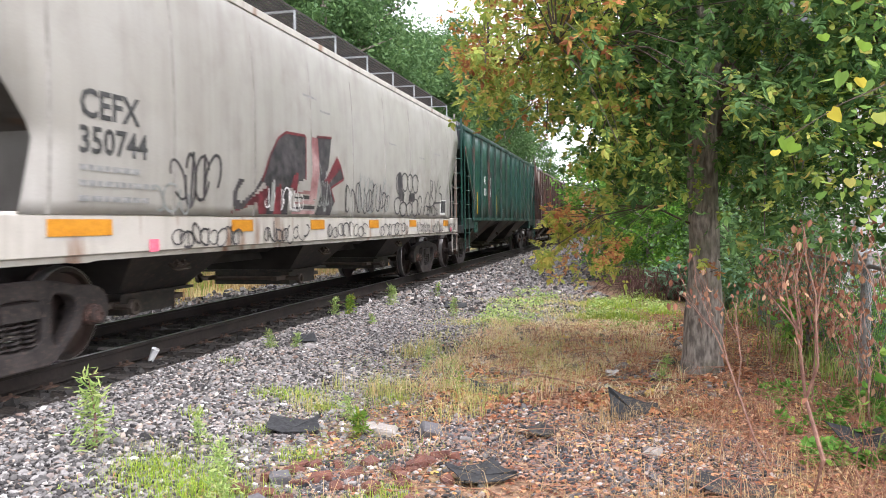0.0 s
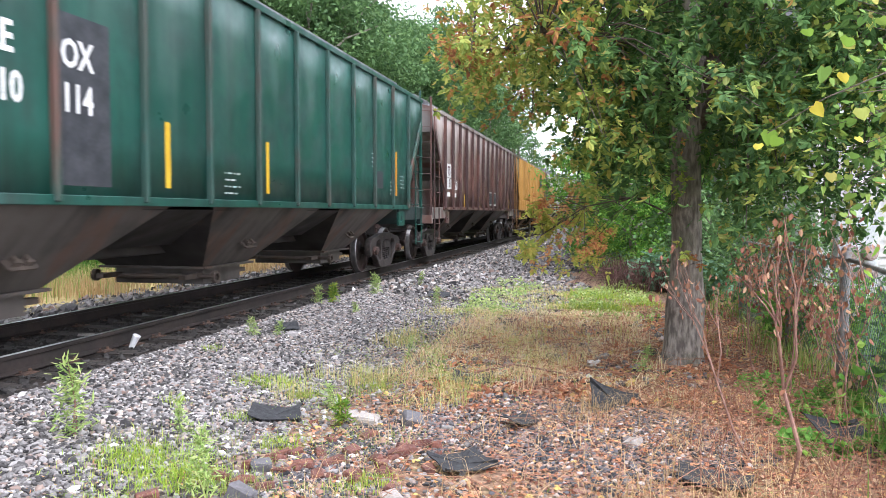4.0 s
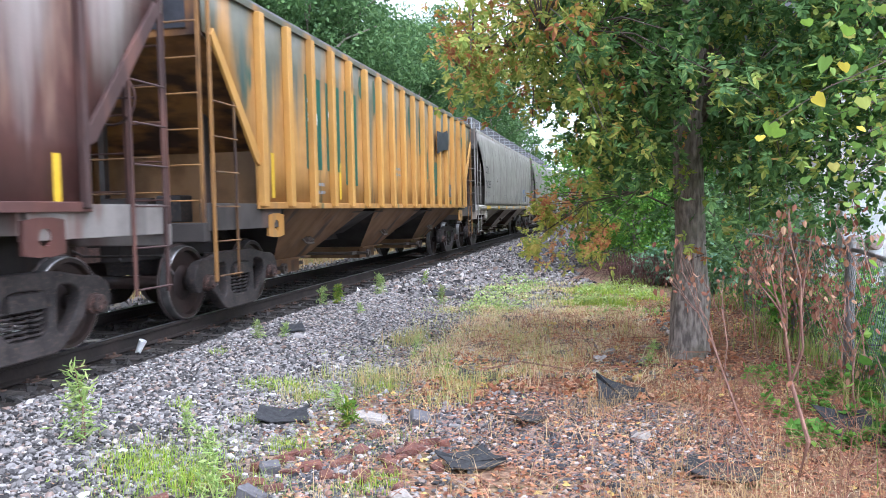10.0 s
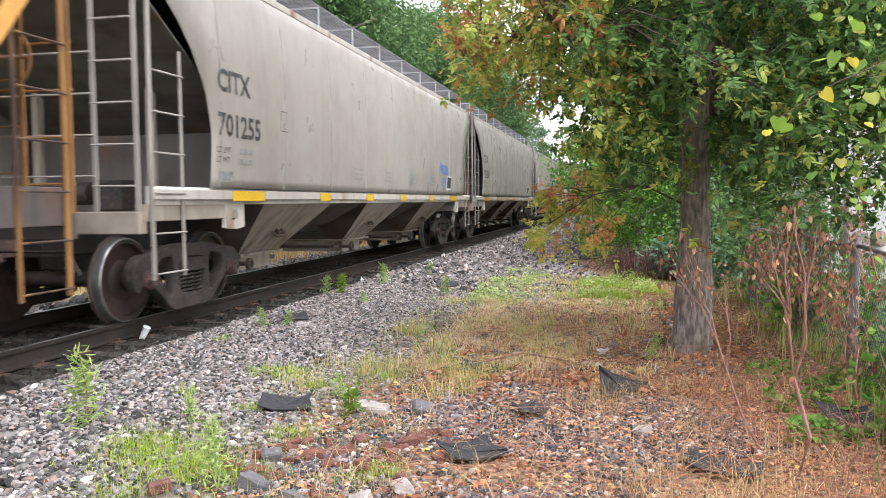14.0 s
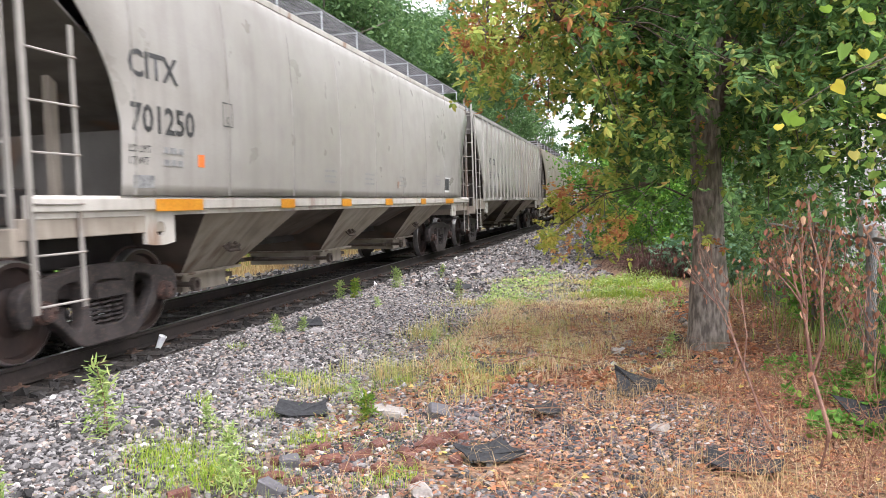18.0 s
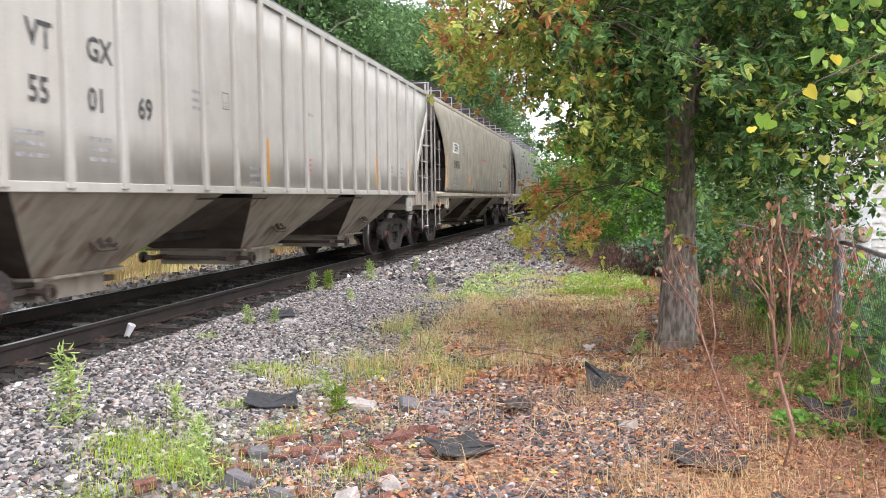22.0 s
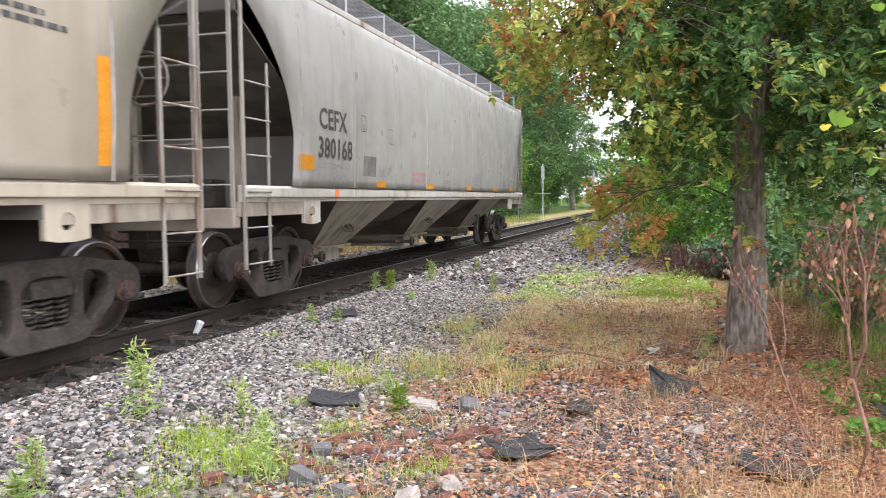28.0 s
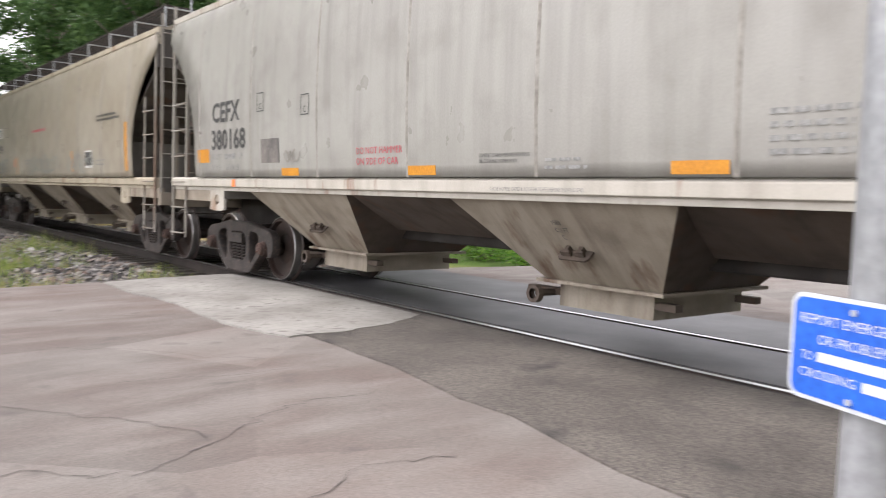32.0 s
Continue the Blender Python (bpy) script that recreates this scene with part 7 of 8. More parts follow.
CURLED = (np.array([(0, 0, 0.05), (-0.32, 0.1, 0.2), (-0.46, 0.45, 0.3), (-0.12, 0.5, 0.06), (-0.26, 0.85, 0.22), (0.02, 1.1, 0.3), (0.26, 0.8, 0.16), (0.12, 0.5, 0.04), (0.5, 0.42, 0.24), (0.3, 0.08, 0.16)], float), np.array([(0, 5, 4, 3, 2, 1), (0, 9, 8, 7, 6, 5)]))
BRICK = mottled("old_brick", (0.095, 0.036, 0.027), (0.18, 0.07, 0.048), 14, 0.9, 0, 0.5, 0.008, (0.13, 0.1, 0.088), coord="World")
TAR = mottled("asphalt_shingle", (0.012, 0.013, 0.014), (0.033, 0.034, 0.037), 30, 0.85, 0, 0.4, 0.006)
PALE = mottled("pale_rubble", (0.26, 0.235, 0.21), (0.36, 0.33, 0.3), 9, 0.9, 0, 0.5, 0.01)


def scatter(n, x0, x1, y0, y1, keep):
    p = np.stack([rng.uniform(x0, x1, n), rng.uniform(y0, y1, n)], -1)
    return p[[bool(keep(x, y)) for x, y in p]]


def off_road(x, y):
    return not (ROAD_Y0 - 0.1 < y < ROAD_Y1 + 0.12)


def edge_noise(x, y, k=0.8):
    return noise.noise((x * k, y * k, 9.0))


PEBBLE_V = np.array([(0, 0, 1), (0.89, 0, 0.45), (0.28, 0.85, 0.45), (-0.72, 0.53, 0.45), (-0.72, -0.53, 0.45), (0.28, -0.85, 0.45), (0.72, 0.53, -0.45), (-0.28, 0.85, -0.45), (-0.89, 0, -0.45), (-0.28, -0.85, -0.45), (0.72, -0.53, -0.45), (0, 0, -1)], float) * 0.5
PEBBLE_F = np.array([(0, 1, 2), (0, 2, 3), (0, 3, 4), (0, 4, 5), (0, 5, 1), (1, 6, 2), (2, 7, 3), (3, 8, 4), (4, 9, 5), (5, 10, 1), (2, 6, 7), (3, 7, 8), (4, 8, 9), (5, 9, 10), (1, 10, 6)])


def pebbles(name, at, size, mat, seed=0):
    """Crushed stones lying on their flat sides."""
    g = np.random.default_rng(seed)
    at = np.asarray(at, float)
    n = len(at)
    tv = PEBBLE_V[None] * (1 + g.uniform(-0.36, 0.36, (n, 12, 3))) * np.stack([g.uniform(0.9, 1.5, n), g.uniform(0.7, 1.1, n), g.uniform(0.5, 0.9, n)], -1)[:, None]
    yaw, tip = g.uniform(0, 6.2832, n), g.normal(0, 0.35, n)
    c, s_, ct, st = np.cos(yaw)[:, None], np.sin(yaw)[:, None], np.cos(tip)[:, None], np.sin(tip)[:, None]
    x, y, z = tv[..., 0] * ct - tv[..., 2] * st, tv[..., 1], tv[..., 0] * st + tv[..., 2] * ct
    v = at[:, None] + (size * g.lognormal(0, 0.3, n))[:, None, None] * np.stack([x * c - y * s_, x * s_ + y * c, z], -1)
    f = PEBBLE_F[None] + (np.arange(n) * 12)[:, None, None]
    return raw(name, v.reshape(-1, 3), f.reshape(-1, 3), mat)


def ballast_edge(y):
    return float(np.interp(y, (2, 6, 8, 10, 12, 15, 18, 22, 48), (3.6, 3.7, 3.5, 3.5, 3.8, 4.9, 5.2, 5.0, 4.6)))


near = scatter(88000, 1.36, 5.2, 2.0, 15.0, lambda x, y: off_road(x, y) and (x < ballast_edge(y) + 0.9 * edge_noise(x, y) or rng.random() < (0.2 if y < 9 else 0.38)))
tagged(pebbles("ballast_stones", on_soil(near, 0.006), 0.031, STONE, seed=1), "broken grey and brown ballast stones", "gravel", kind="stuff")
far = scatter(30000, 1.36, 5.8, 15.0, 48.0, lambda x, y: x < ballast_edge(y) + 0.8 * edge_noise(x, y))
tagged(rocks("ballast_stones", on_soil(far, 0.0), 0.048, STONE, seed=2), "broken grey and brown ballast stones", "gravel", kind="stuff")
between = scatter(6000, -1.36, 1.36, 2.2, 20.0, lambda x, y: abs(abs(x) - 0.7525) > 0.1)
DARK_STONE = pieces("bed_stone", ((0.0, (0.012, 0.011, 0.010)), (0.6, (0.030, 0.027, 0.025)), (0.95, (0.060, 0.056, 0.052)), (1.0, (0.16, 0.155, 0.15))), 0.8)
tagged(rocks("bed_stones", on_soil(between, -0.005), 0.045, DARK_STONE, seed=3), "dark stones between the sleepers", "gravel", kind="stuff")
beyond = scatter(5000, -3.4, -1.36, -30, 26, off_road)
tagged(rocks("ballast_stones", on_soil(beyond, 0.0), 0.06, STONE, seed=4), "broken grey ballast stones beyond the track", "gravel", kind="stuff")
west = scatter(5000, 1.36, 4.0, -24, -10.1, lambda x, y: True)
tagged(rocks("ballast_stones", on_soil(west, 0.0), 0.06, STONE, seed=5), "broken grey ballast stones", "gravel", kind="stuff")
chips = scatter(60000, 3.7, 7.3, 3.2, 9.2, lambda x, y: edge_noise(x + 20, y, 0.9) > -0.35 + 0.3 * rng.random() and (x - 5.6) ** 2 / 2.6 + (y - 5.9) ** 2 / 5.2 < 1)
tagged(pebbles("slate_chips", on_soil(chips, 0.004), 0.026, CHIP, seed=6), "dark slate and shingle chips", "gravel", kind="stuff")


def litter_edge(y):
    return float(np.interp(y, (2, 6, 8, 10, 12, 13.5, 15, 17), (4.3, 4.3, 4.5, 4.4, 4.6, 5.3, 6.2, 6.6)))


def litter_ok(x, y):
    d = 0.55 + (x - litter_edge(y)) * 0.8 + 0.9 * edge_noise(x, y, 1.1)
    if (x - 5.6) ** 2 / 1.6 + (y - 6.2) ** 2 / 2.6 < 1:
        d *= 0.5
    return rng.random() < min(max(d, 0.04), 0.92)


lit = scatter(74000, 3.4, 9.4, 2.15, 16.0, litter_ok)
o = cloud("leaf_litter", on_soil(lit, 0.014), 0.03, LITTER, shape=CURLED, flat=True, seed=7, spread=0.6)
tagged(o, "crumbled orange and brown leaves on the soil", "leaf litter", kind="stuff")
whole = scatter(3000, 3.8, 8.6, 3.0, 14.0, litter_ok)
o = cloud("fallen_leaves", on_soil(whole, 0.022), 0.05, FALLEN, shape=CURLED, flat=True, seed=17, spread=0.4)
tagged(o, "curled whole fallen leaves, orange, tan and yellow", "leaf litter", kind="stuff")
drift = scatter(4200, 4.3, 7.2, 8.0, 13.8, lambda x, y: x > litter_edge(y) - 0.5 and edge_noise(x + 7, y, 1.6) > -0.15)
o = cloud("fallen_leaves", on_soil(drift, 0.04), 0.056, FALLEN, shape=CURLED, droop=0.1, seed=19, spread=0.45)
tagged(o, "curled fallen leaves caught in the dry grass", "leaf litter", kind="stuff")
clods = scatter(1500, 4.3, 7.0, 8.6, 14.0, lambda x, y: edge_noise(x + 17, y, 1.4) > -0.05)
tagged(pebbles("scattered_stones", on_soil(clods, 0.02), 0.06, STONE, seed=21), "loose stones lying among the dry grass", "gravel", kind="stuff")
needles = scatter(5500, 4.2, 8.3, 2.6, 12.5, lambda x, y: x > litter_edge(y) - 0.3 and edge_noise(x, y + 30, 0.9) > -0.1)
o = blades("dry_straw", on_soil(needles, 0.012), 0.17, 0.0018, STRAW, seed=8, lean=3.2)
tagged(o, "matted dry reddish straw", "dry grass", kind="stuff")


def tufts(centres, per, spread, height, width, mat, name, label, seed, lean=0.5):
    g = np.random.default_rng(seed)
    at = []
    for x, y, k in centres:
        m = int(per * k)
        p = np.array([x, y]) + g.normal(0, spread * math.sqrt(k), (m, 2))
        at.append(p)
    o = blades(name, on_soil(np.concatenate(at), -0.01), height, width, mat, seed=seed, lean=lean)
    tagged(o, label, "grass", kind="stuff")


def band(n, x0, x1, y0, y1, cut, sx=0.0, k=1.0):
    """Tuft centres in a stretch of the verge, gathered in drifts."""
    return [(x, y, rng.uniform(0.4, 1.3)) for x, y in scatter(n, x0, x1, y0, y1, lambda x, y: edge_noise(x + sx, y + sx, k) > cut)]


mat_ = scatter(6500, 3.9, 6.4, 8.6, 13.8, lambda x, y: edge_noise(x, y + 12, 1.2) > -0.2)
o = blades("bleached_mat", on_soil(mat_, 0.008), 0.12, 0.005, BLEACHED, seed=18, lean=3.4)
tagged(o, "flattened bleached grass on the verge", "dry grass", kind="stuff")
# thin grass that creeps out of the gravel, sparse towards the track
tufts(band(340, 2.7, 4.6, 5.0, 9.6, 0.12, 5, 1.1), 26, 0.1, 0.085, 0.0019, GRASS, "thin_grass", "thin yellowing grass in the gravel", 31, 1.2)
tufts(band(230, 3.2, 5.2, 7.2, 11.6, 0.14, 15, 1.5), 30, 0.07, 0.2, 0.0024, DRY_GREEN, "wispy_grass", "wispy green and straw-coloured grass", 32, 1.1)
tufts(band(95, 4.2, 6.5, 8.2, 13.4, 0.12, 25, 1.6), 24, 0.07, 0.21, 0.0042, BLEACHED, "russet_grass", "dry russet grass beside the tree", 42, 1.5)
tufts(band(70, 4.8, 6.5, 8.4, 12.4, 0.1, 35, 1.2), 26, 0.08, 0.24, 0.003, DRY_GREEN, "wispy_grass", "wispy green grass beside the trunk", 43, 0.9)
tufts(band(45, 4.6, 6.4, 8.8, 13.0, 0.1, 85, 1.6), 16, 0.07, 0.28, 0.004, RUSSET, "dark_stalks", "dark reddish dead stalks beside the tree", 48, 0.9)
tufts([(5.75, 7.55, 1.3), (5.9, 7.7, 1.0), (6.45, 6.9, 0.7), (6.3, 6.15, 1.1), (6.15, 5.75, 1.0), (6.75, 6.0, 1.6), (7.0, 6.5, 1.3), (6.5, 5.5, 1.4)], 46, 0.08, 0.26, 0.0017, STRAW, "straw_clump", "pale clump of long dead straw", 44, 1.8)
tufts(band(110, 6.0, 7.7, 5.0, 8.4, 0.12, 75, 1.8), 22, 0.09, 0.16, 0.0022, STRAW, "straw_wisps", "pale wisps of flattened dead straw", 46, 2.6)
tufts(band(120, 6.4, 7.7, 5.4, 8.6, 0.08, 45, 1.6), 20, 0.12, 0.15, 0.002, RUSSET, "russet_straw", "tangled reddish dead stalks and straw", 45, 2.2)
tufts(band(260, 3.3, 5.6, 11.0, 18.0, 0.0, 55, 1.1), 40, 0.15, 0.12, 0.0032, PALE_GRASS, "pale_grass", "pale yellow-green grass on the gravel", 39, 1.5)
tufts(band(200, 5.3, 6.7, 13.2, 18.5, 0.06, 65, 1.2), 34, 0.14, 0.17, 0.0045, GRASS_LIME, "lush_grass", "bright green grass beyond the tree", 34, 1.2)
tufts([(3.25, 5.85, 2.6), (3.05, 5.95, 1.8), (3.6, 5.7, 1.4), (2.85, 8.1, 0.8), (3.1, 8.15, 0.9), (4.6, 5.83, 0.7), (3.3, 5.2, 0.8), (3.45, 7.85, 0.4), (3.8, 6.5, 0.6), (3.2, 7.05, 0.3), (2.6, 7.2, 0.3), (1.85, 9.1, 0.3), (3.98, 8.35, 0.4)], 300, 0.12, 0.085, 0.0028, GRASS_LIME, "lush_grass", "bright lime-green grass tufts", 33, 0.9)
tufts([(x, y, 1.5) for x, y in scatter(240, -6.4, -2.7, -2.0, 45.0, lambda x, y: y > 2.6)], 60, 0.3, 0.42, 0.006, STRAW, "tall_dry_grass", "tall dry yellow grass beyond the track", 35, 0.5)
tufts([(x, y, 1.5) for x, y in scatter(160, -7.6, -3.6, 2.6, 60.0, lambda x, y: True)], 60, 0.35, 0.42, 0.008, GRASS, "tall_grass", "tall green grass beyond the track", 36, 0.5)
tufts([(x, y, 1.4) for x, y in scatter(150, 8.0, 12.0, 4.0, 16.0, lambda x, y: True)], 60, 0.25, 0.3, 0.006, GRASS, "tall_grass", "rank green grass behind the fence", 37, 0.7)
tufts([(x, y, 1.0) for x, y in scatter(40, 1.6, 4.5, -22.0, -10.4, lambda x, y: True)], 50, 0.2, 0.3, 0.006, GRASS, "thin_grass", "thin grass beside the road", 38, 0.6)


COVER = leafy("low_cover", ((0.0, (0.130, 0.221, 0.052)), (0.35, (0.30, 0.42, 0.10)), (0.6, (0.46, 0.48, 0.15)), (0.8, (0.50, 0.36, 0.16)), (1.0, (0.40, 0.17, 0.09))), 0.6, 0.3)
low = scatter(52000, 2.6, 7.0, 4.8, 17.0, lambda x, y: edge_noise(x, y + 5, 0.9) + 0.6 * edge_noise(x + 3, y, 2.6) > 0.2 - 0.1 * (y > 7.5 and 3.4 < x < 5.4) - 0.12 * (x < 4.4 and y < 9.5) and x > 2.6 + 0.8 * rng.random() and not (x > 4.3 and y < 7.6 and rng.random() < 0.93) and not (x > 5.0 and y < 13 and rng.random() < 0.6))
o = cloud("ground_cover", on_soil(low, 0.012) + np.stack([0 * low[:, 0], 0 * low[:, 0], rng.uniform(0, 0.06, len(low))], -1), 0.022, COVER, shape=NARROW, droop=-0.4, seed=44, spread=0.6)
tagged(o, "low mixed weeds creeping over the gravel", "weeds", kind="stuff")


# creeping weeds beyond the tree
lo = scatter(9000, 3.6, 6.7, 13.0, 18.5, lambda x, y: edge_noise(x + 65, y + 65, 1.2) > 0.02 and not 4.6 < x < 5.3)
o = cloud("creeping_weeds", on_soil(lo, 0.02) + np.stack([0 * lo[:, 0], 0 * lo[:, 0], rng.uniform(0, 0.16, len(lo))], -1), 0.05, WEED, shape=OVAL, droop=0.2, seed=47, spread=0.5)
tagged(o, "light green creeping weeds beyond the tree", "weeds", kind="stuff")


def weed(x, y, h, seed, mat=WEED, label="upright green weed in the gravel", leaf=0.07, whorls=12, per=7, shape=None):
    """A stem with leaves up its length."""
    r = np.random.default_rng(seed)
    o = thing("weed", label, "weed", "weeds in the gravel", m=Matrix.Translation((x, y, soil_z(x, y))))
    s, at = Shape(), []
    for k in range(1 + int(h > 0.3)):
        bx, by = r.normal(0, 0.08 * h, 2)
        pts = [Vector((bx * u + 0.03 * math.sin(4 * u + seed + k), by * u, h * u * (1 - 0.15 * k) - 0.02)) for u in [i / 6 for i in range(7)]]
        s.tube(pts, 0.006, 5, 0.4)
        for w in range(whorls):
            u = 0.12 + 0.88 * w / whorls
            base = pts[0].lerp(pts[-1], u)
            for j in range(per):
                at.append(np.array(base) + r.normal(0, 0.1 * h + 0.012, 3) * (1.25 - u))
    part("stem", s, RED_STEM if seed % 3 == 0 else WEED, o)
    cloud("leaves", at, leaf * (1.15 if leaf > 0.085 else 0.8), mat, o, shape or (NARROW if leaf < 0.087 else OVAL), -0.15, seed=seed)["kind"] = "stuff"


for k, (x, y, h, lf) in enumerate(((2.45, 6.15, 0.55, 0.085), (3.78, 5.5, 0.42, 0.06), (1.85, 10.1, 0.24, 0.06), (1.45, 13.2, 0.3, 0.08), (1.62, 13.5, 0.34, 0.08), (1.9, 14.9, 0.4, 0.07), (2.75, 4.85, 0.3, 0.08), (2.95, 4.6, 0.24, 0.08), (1.62, 3.3, 0.5, 0.07), (1.85, 2.9, 0.52, 0.07), (1.5, 2.55, 0.3, 0.06),
                                  (2.1, 10.3, 0.2, 0.05), (4.05, 7.05, 0.2, 0.08), (3.75, 7.6, 0.24, 0.05), (3.05, 6.5, 0.25, 0.05), (4.3, 8.9, 0.38, 0.035), (4.5, 8.5, 0.3, 0.035), (6.3, 9.2, 0.3, 0.06), (3.15, 14.4, 0.35, 0.05), (2.3, 12.6, 0.18, 0.05), (2.0, 3.9, 0.35, 0.07), (2.5, 3.6, 0.4, 0.08), (3.2, 4.2, 0.3, 0.08), (3.9, 9.6, 0.3, 0.04), (2.2, 17.0, 0.3, 0.06), (2.9, 4.0, 0.35, 0.09), (2.2, 4.4, 0.3, 0.07))):
    weed(x, y, h, k, WEED if k % 4 or k == 0 else LEAF_LIME, leaf=lf, whorls=8 if lf > 0.1 else 20, per=7 if lf > 0.1 else 9)
# small green plants by the fence
for k in range(60):
    x, y = 7.45 + 0.42 * math.sin(k * 2.4) + 0.1, 7.9 + 1.0 * math.cos(k * 1.7)
    weed(x, y, 0.13 + 0.05 * math.sin(k), 50 + k, LEAF_BUSH, "low green plant by the fence", 0.068, 5, 8, OVAL)


def shingle(x, y, w, d, yaw, seed, tilt=4.0, label="torn piece of black roof shingle"):
    """A torn, slightly curled sheet."""
    r = random.Random(seed)
    n, vs = 9, []
    rim = [(w / 2 * (1 + 0.07 * r.uniform(-1, 1)) * math.copysign(min(1, abs(math.cos(a)) * 2.0), math.cos(a)), d / 2 * (1 + 0.09 * r.uniform(-1, 1)) * math.copysign(min(1, abs(math.sin(a)) * 2.0), math.sin(a))) for a in [6.28319 * i / 14 for i in range(14)]]
    s = Shape()
    top = [(a, b, 0.09 * (a / w) ** 2 * r.uniform(0.2, 2.0) + 0.012 + 0.02 * r.random()) for a, b in rim]
    s.add([(0, 0, 0.012)] + top + [(a, b, z - 0.008) for a, b, z in top], [(0, 1 + i, 1 + (i + 1) % 14) for i in range(14)] + [(1 + i, 15 + i, 15 + (i + 1) % 14, 1 + (i + 1) % 14) for i in range(14)])
    o = part("roof_shingle", s, TAR)
    tagged(o, label, "roof shingle", "torn roof shingles")
    o.matrix_world = Matrix.Translation((x, y, soil_z(x, y) + 0.025)) @ pose(0, 0, 0, tilt, tilt * 0.6, yaw)


for k, (x, y, w, d, yaw, tl) in enumerate(((6.03, 8.05, 0.42, 0.32, 15, 28), (6.6, 6.28, 0.42, 0.26, -10, 3), (3.45, 7.2, 0.38, 0.3, 20, 6), (2.9, 15.6, 0.4, 0.5, 10, 5), (5.1, 6.3, 0.36, 0.28, 40, 4), (4.75, 8.6, 0.36, 0.32, 5, 5), (2.0, 10.75, 0.3, 0.3, 30, 8), (5.35, 7.25, 0.26, 0.22, 50, 4), (7.55, 7.3, 0.4, 0.5, 10, 12), (4.6, 12.6, 0.3, 0.4, 20, 5), (6.9, 5.55, 0.3, 0.25, 70, 4), (5.0, 9.5, 0.25, 0.3, 0, 4), (4.4, 10.4, 0.25, 0.2, 60, 4))):
    shingle(x, y, w, d, yaw, k, tl)


def fragment(name, x, y, size, yaw, seed, mat, label, cat):
    r = random.Random(seed)
    bm = bmesh.new()
    bmesh.ops.create_cube(bm, size=1, matrix=Matrix.Diagonal((size[0], size[1], size[2], 1)))
    bmesh.ops.bevel(bm, geom=bm.edges[:], offset=min(size) * 0.16, segments=1, affect="EDGES")
    for v in bm.verts:
        v.co += Vector((r.uniform(-1, 1), r.uniform(-1, 1), r.uniform(-1, 1))) * min(size) * 0.12
    me = bpy.data.meshes.new(name)
    bm.to_mesh(me)
    bm.free()
    o = part(name, me, mat)
    tagged(o, label, cat, "rubble on the verge")
    o.matrix_world = Matrix.Translation((x, y, soil_z(x, y) + size[2] * 0.35)) @ pose(0, 0, 0, r.uniform(-24, 24), r.uniform(-24, 24), yaw)


r = random.Random(8)
for k in range(40):
    a = r.uniform(-1.0, 1.0)
    x, y = 4.3 + 0.6 * a + r.gauss(0, 0.12), 6.2 + 0.3 * a + r.gauss(0, 0.36)
    fragment("brick_fragment", x, y, (r.uniform(0.06, 0.15), r.uniform(0.05, 0.09), r.uniform(0.03, 0.06)), r.uniform(0, 180), k, BRICK, "broken weathered red brick", "brick")
for k, (x, y, sz, mt) in enumerate(((4.22, 7.15, (0.16, 0.12, 0.07), PALE), (4.55, 7.2, (0.16, 0.13, 0.1), CHIP), (4.05, 7.3, (0.12, 0.1, 0.05), PALE), (4.7, 5.3, (0.16, 0.13, 0.06), PALE), (4.85, 5.6, (0.14, 0.1, 0.06), PALE), (4.3, 5.4, (0.14, 0.1, 0.06), CHIP), (4.0, 5.55, (0.16, 0.12, 0.08), CHIP), (3.9, 6.0, (0.12, 0.1, 0.07), CHIP), (6.15, 6.9, (0.12, 0.1, 0.05), PALE), (1.2, 3.95, (0.14, 0.06, 0.05), BRICK))):
    fragment("rubble_stone", x, y, sz, 30 * k, 90 + k, mt, "pale broken rubble stone", "stone")

# crushed white cup by the sleeper ends
cup = thing("paper_cup", "crushed white paper cup lying on the ballast", "cup", m=Matrix.Translation((0.99, 9.05, -0.12)) @ pose(0, 0, 0, 16, 22, 40) @ Matrix.Scale(0.82, 4))
s = Shape()
s.spin([(-0.09, 0.0), (-0.09, 0.034), (0.0, 0.042), (0.09, 0.05), (0.09, 0.047), (-0.08, 0.03)], 12, "z")
part("cup_wall", s, mottled("white_card", (0.72, 0.72, 0.72), (0.8, 0.8, 0.8), 12, 0.6, 0, 0.1), cup, smooth=40)
s = Shape()
s.spin([(0.085, 0.049), (0.085, 0.053), (0.097, 0.053), (0.097, 0.046)], 12, "z", True)
part("rim", s, mottled("card_rim", (0.65, 0.65, 0.66), (0.75, 0.75, 0.75), 12, 0.6, 0, 0.0), cup)
tw = Shape()
tw.box(-0.09, 0.09, -0.05, 0.05, 0.0, 0.012)
o = part("paper_scrap", tw, PALE)
tagged(o, "scrap of white paper between the rails", "paper")
o.matrix_world = Matrix.Translation((0.0, 9.6, -0.165)) @ pose(0, 0, 0, 3, 0, 30)


BRUSH = mottled("brushwood_bark", (0.05, 0.022, 0.018), (0.12, 0.06, 0.045), 9, 0.9, 0, 0.2)
CANE = mottled("dry_cane", (0.17, 0.07, 0.045), (0.34, 0.17, 0.1), 7, 0.85, 0, 0.1)


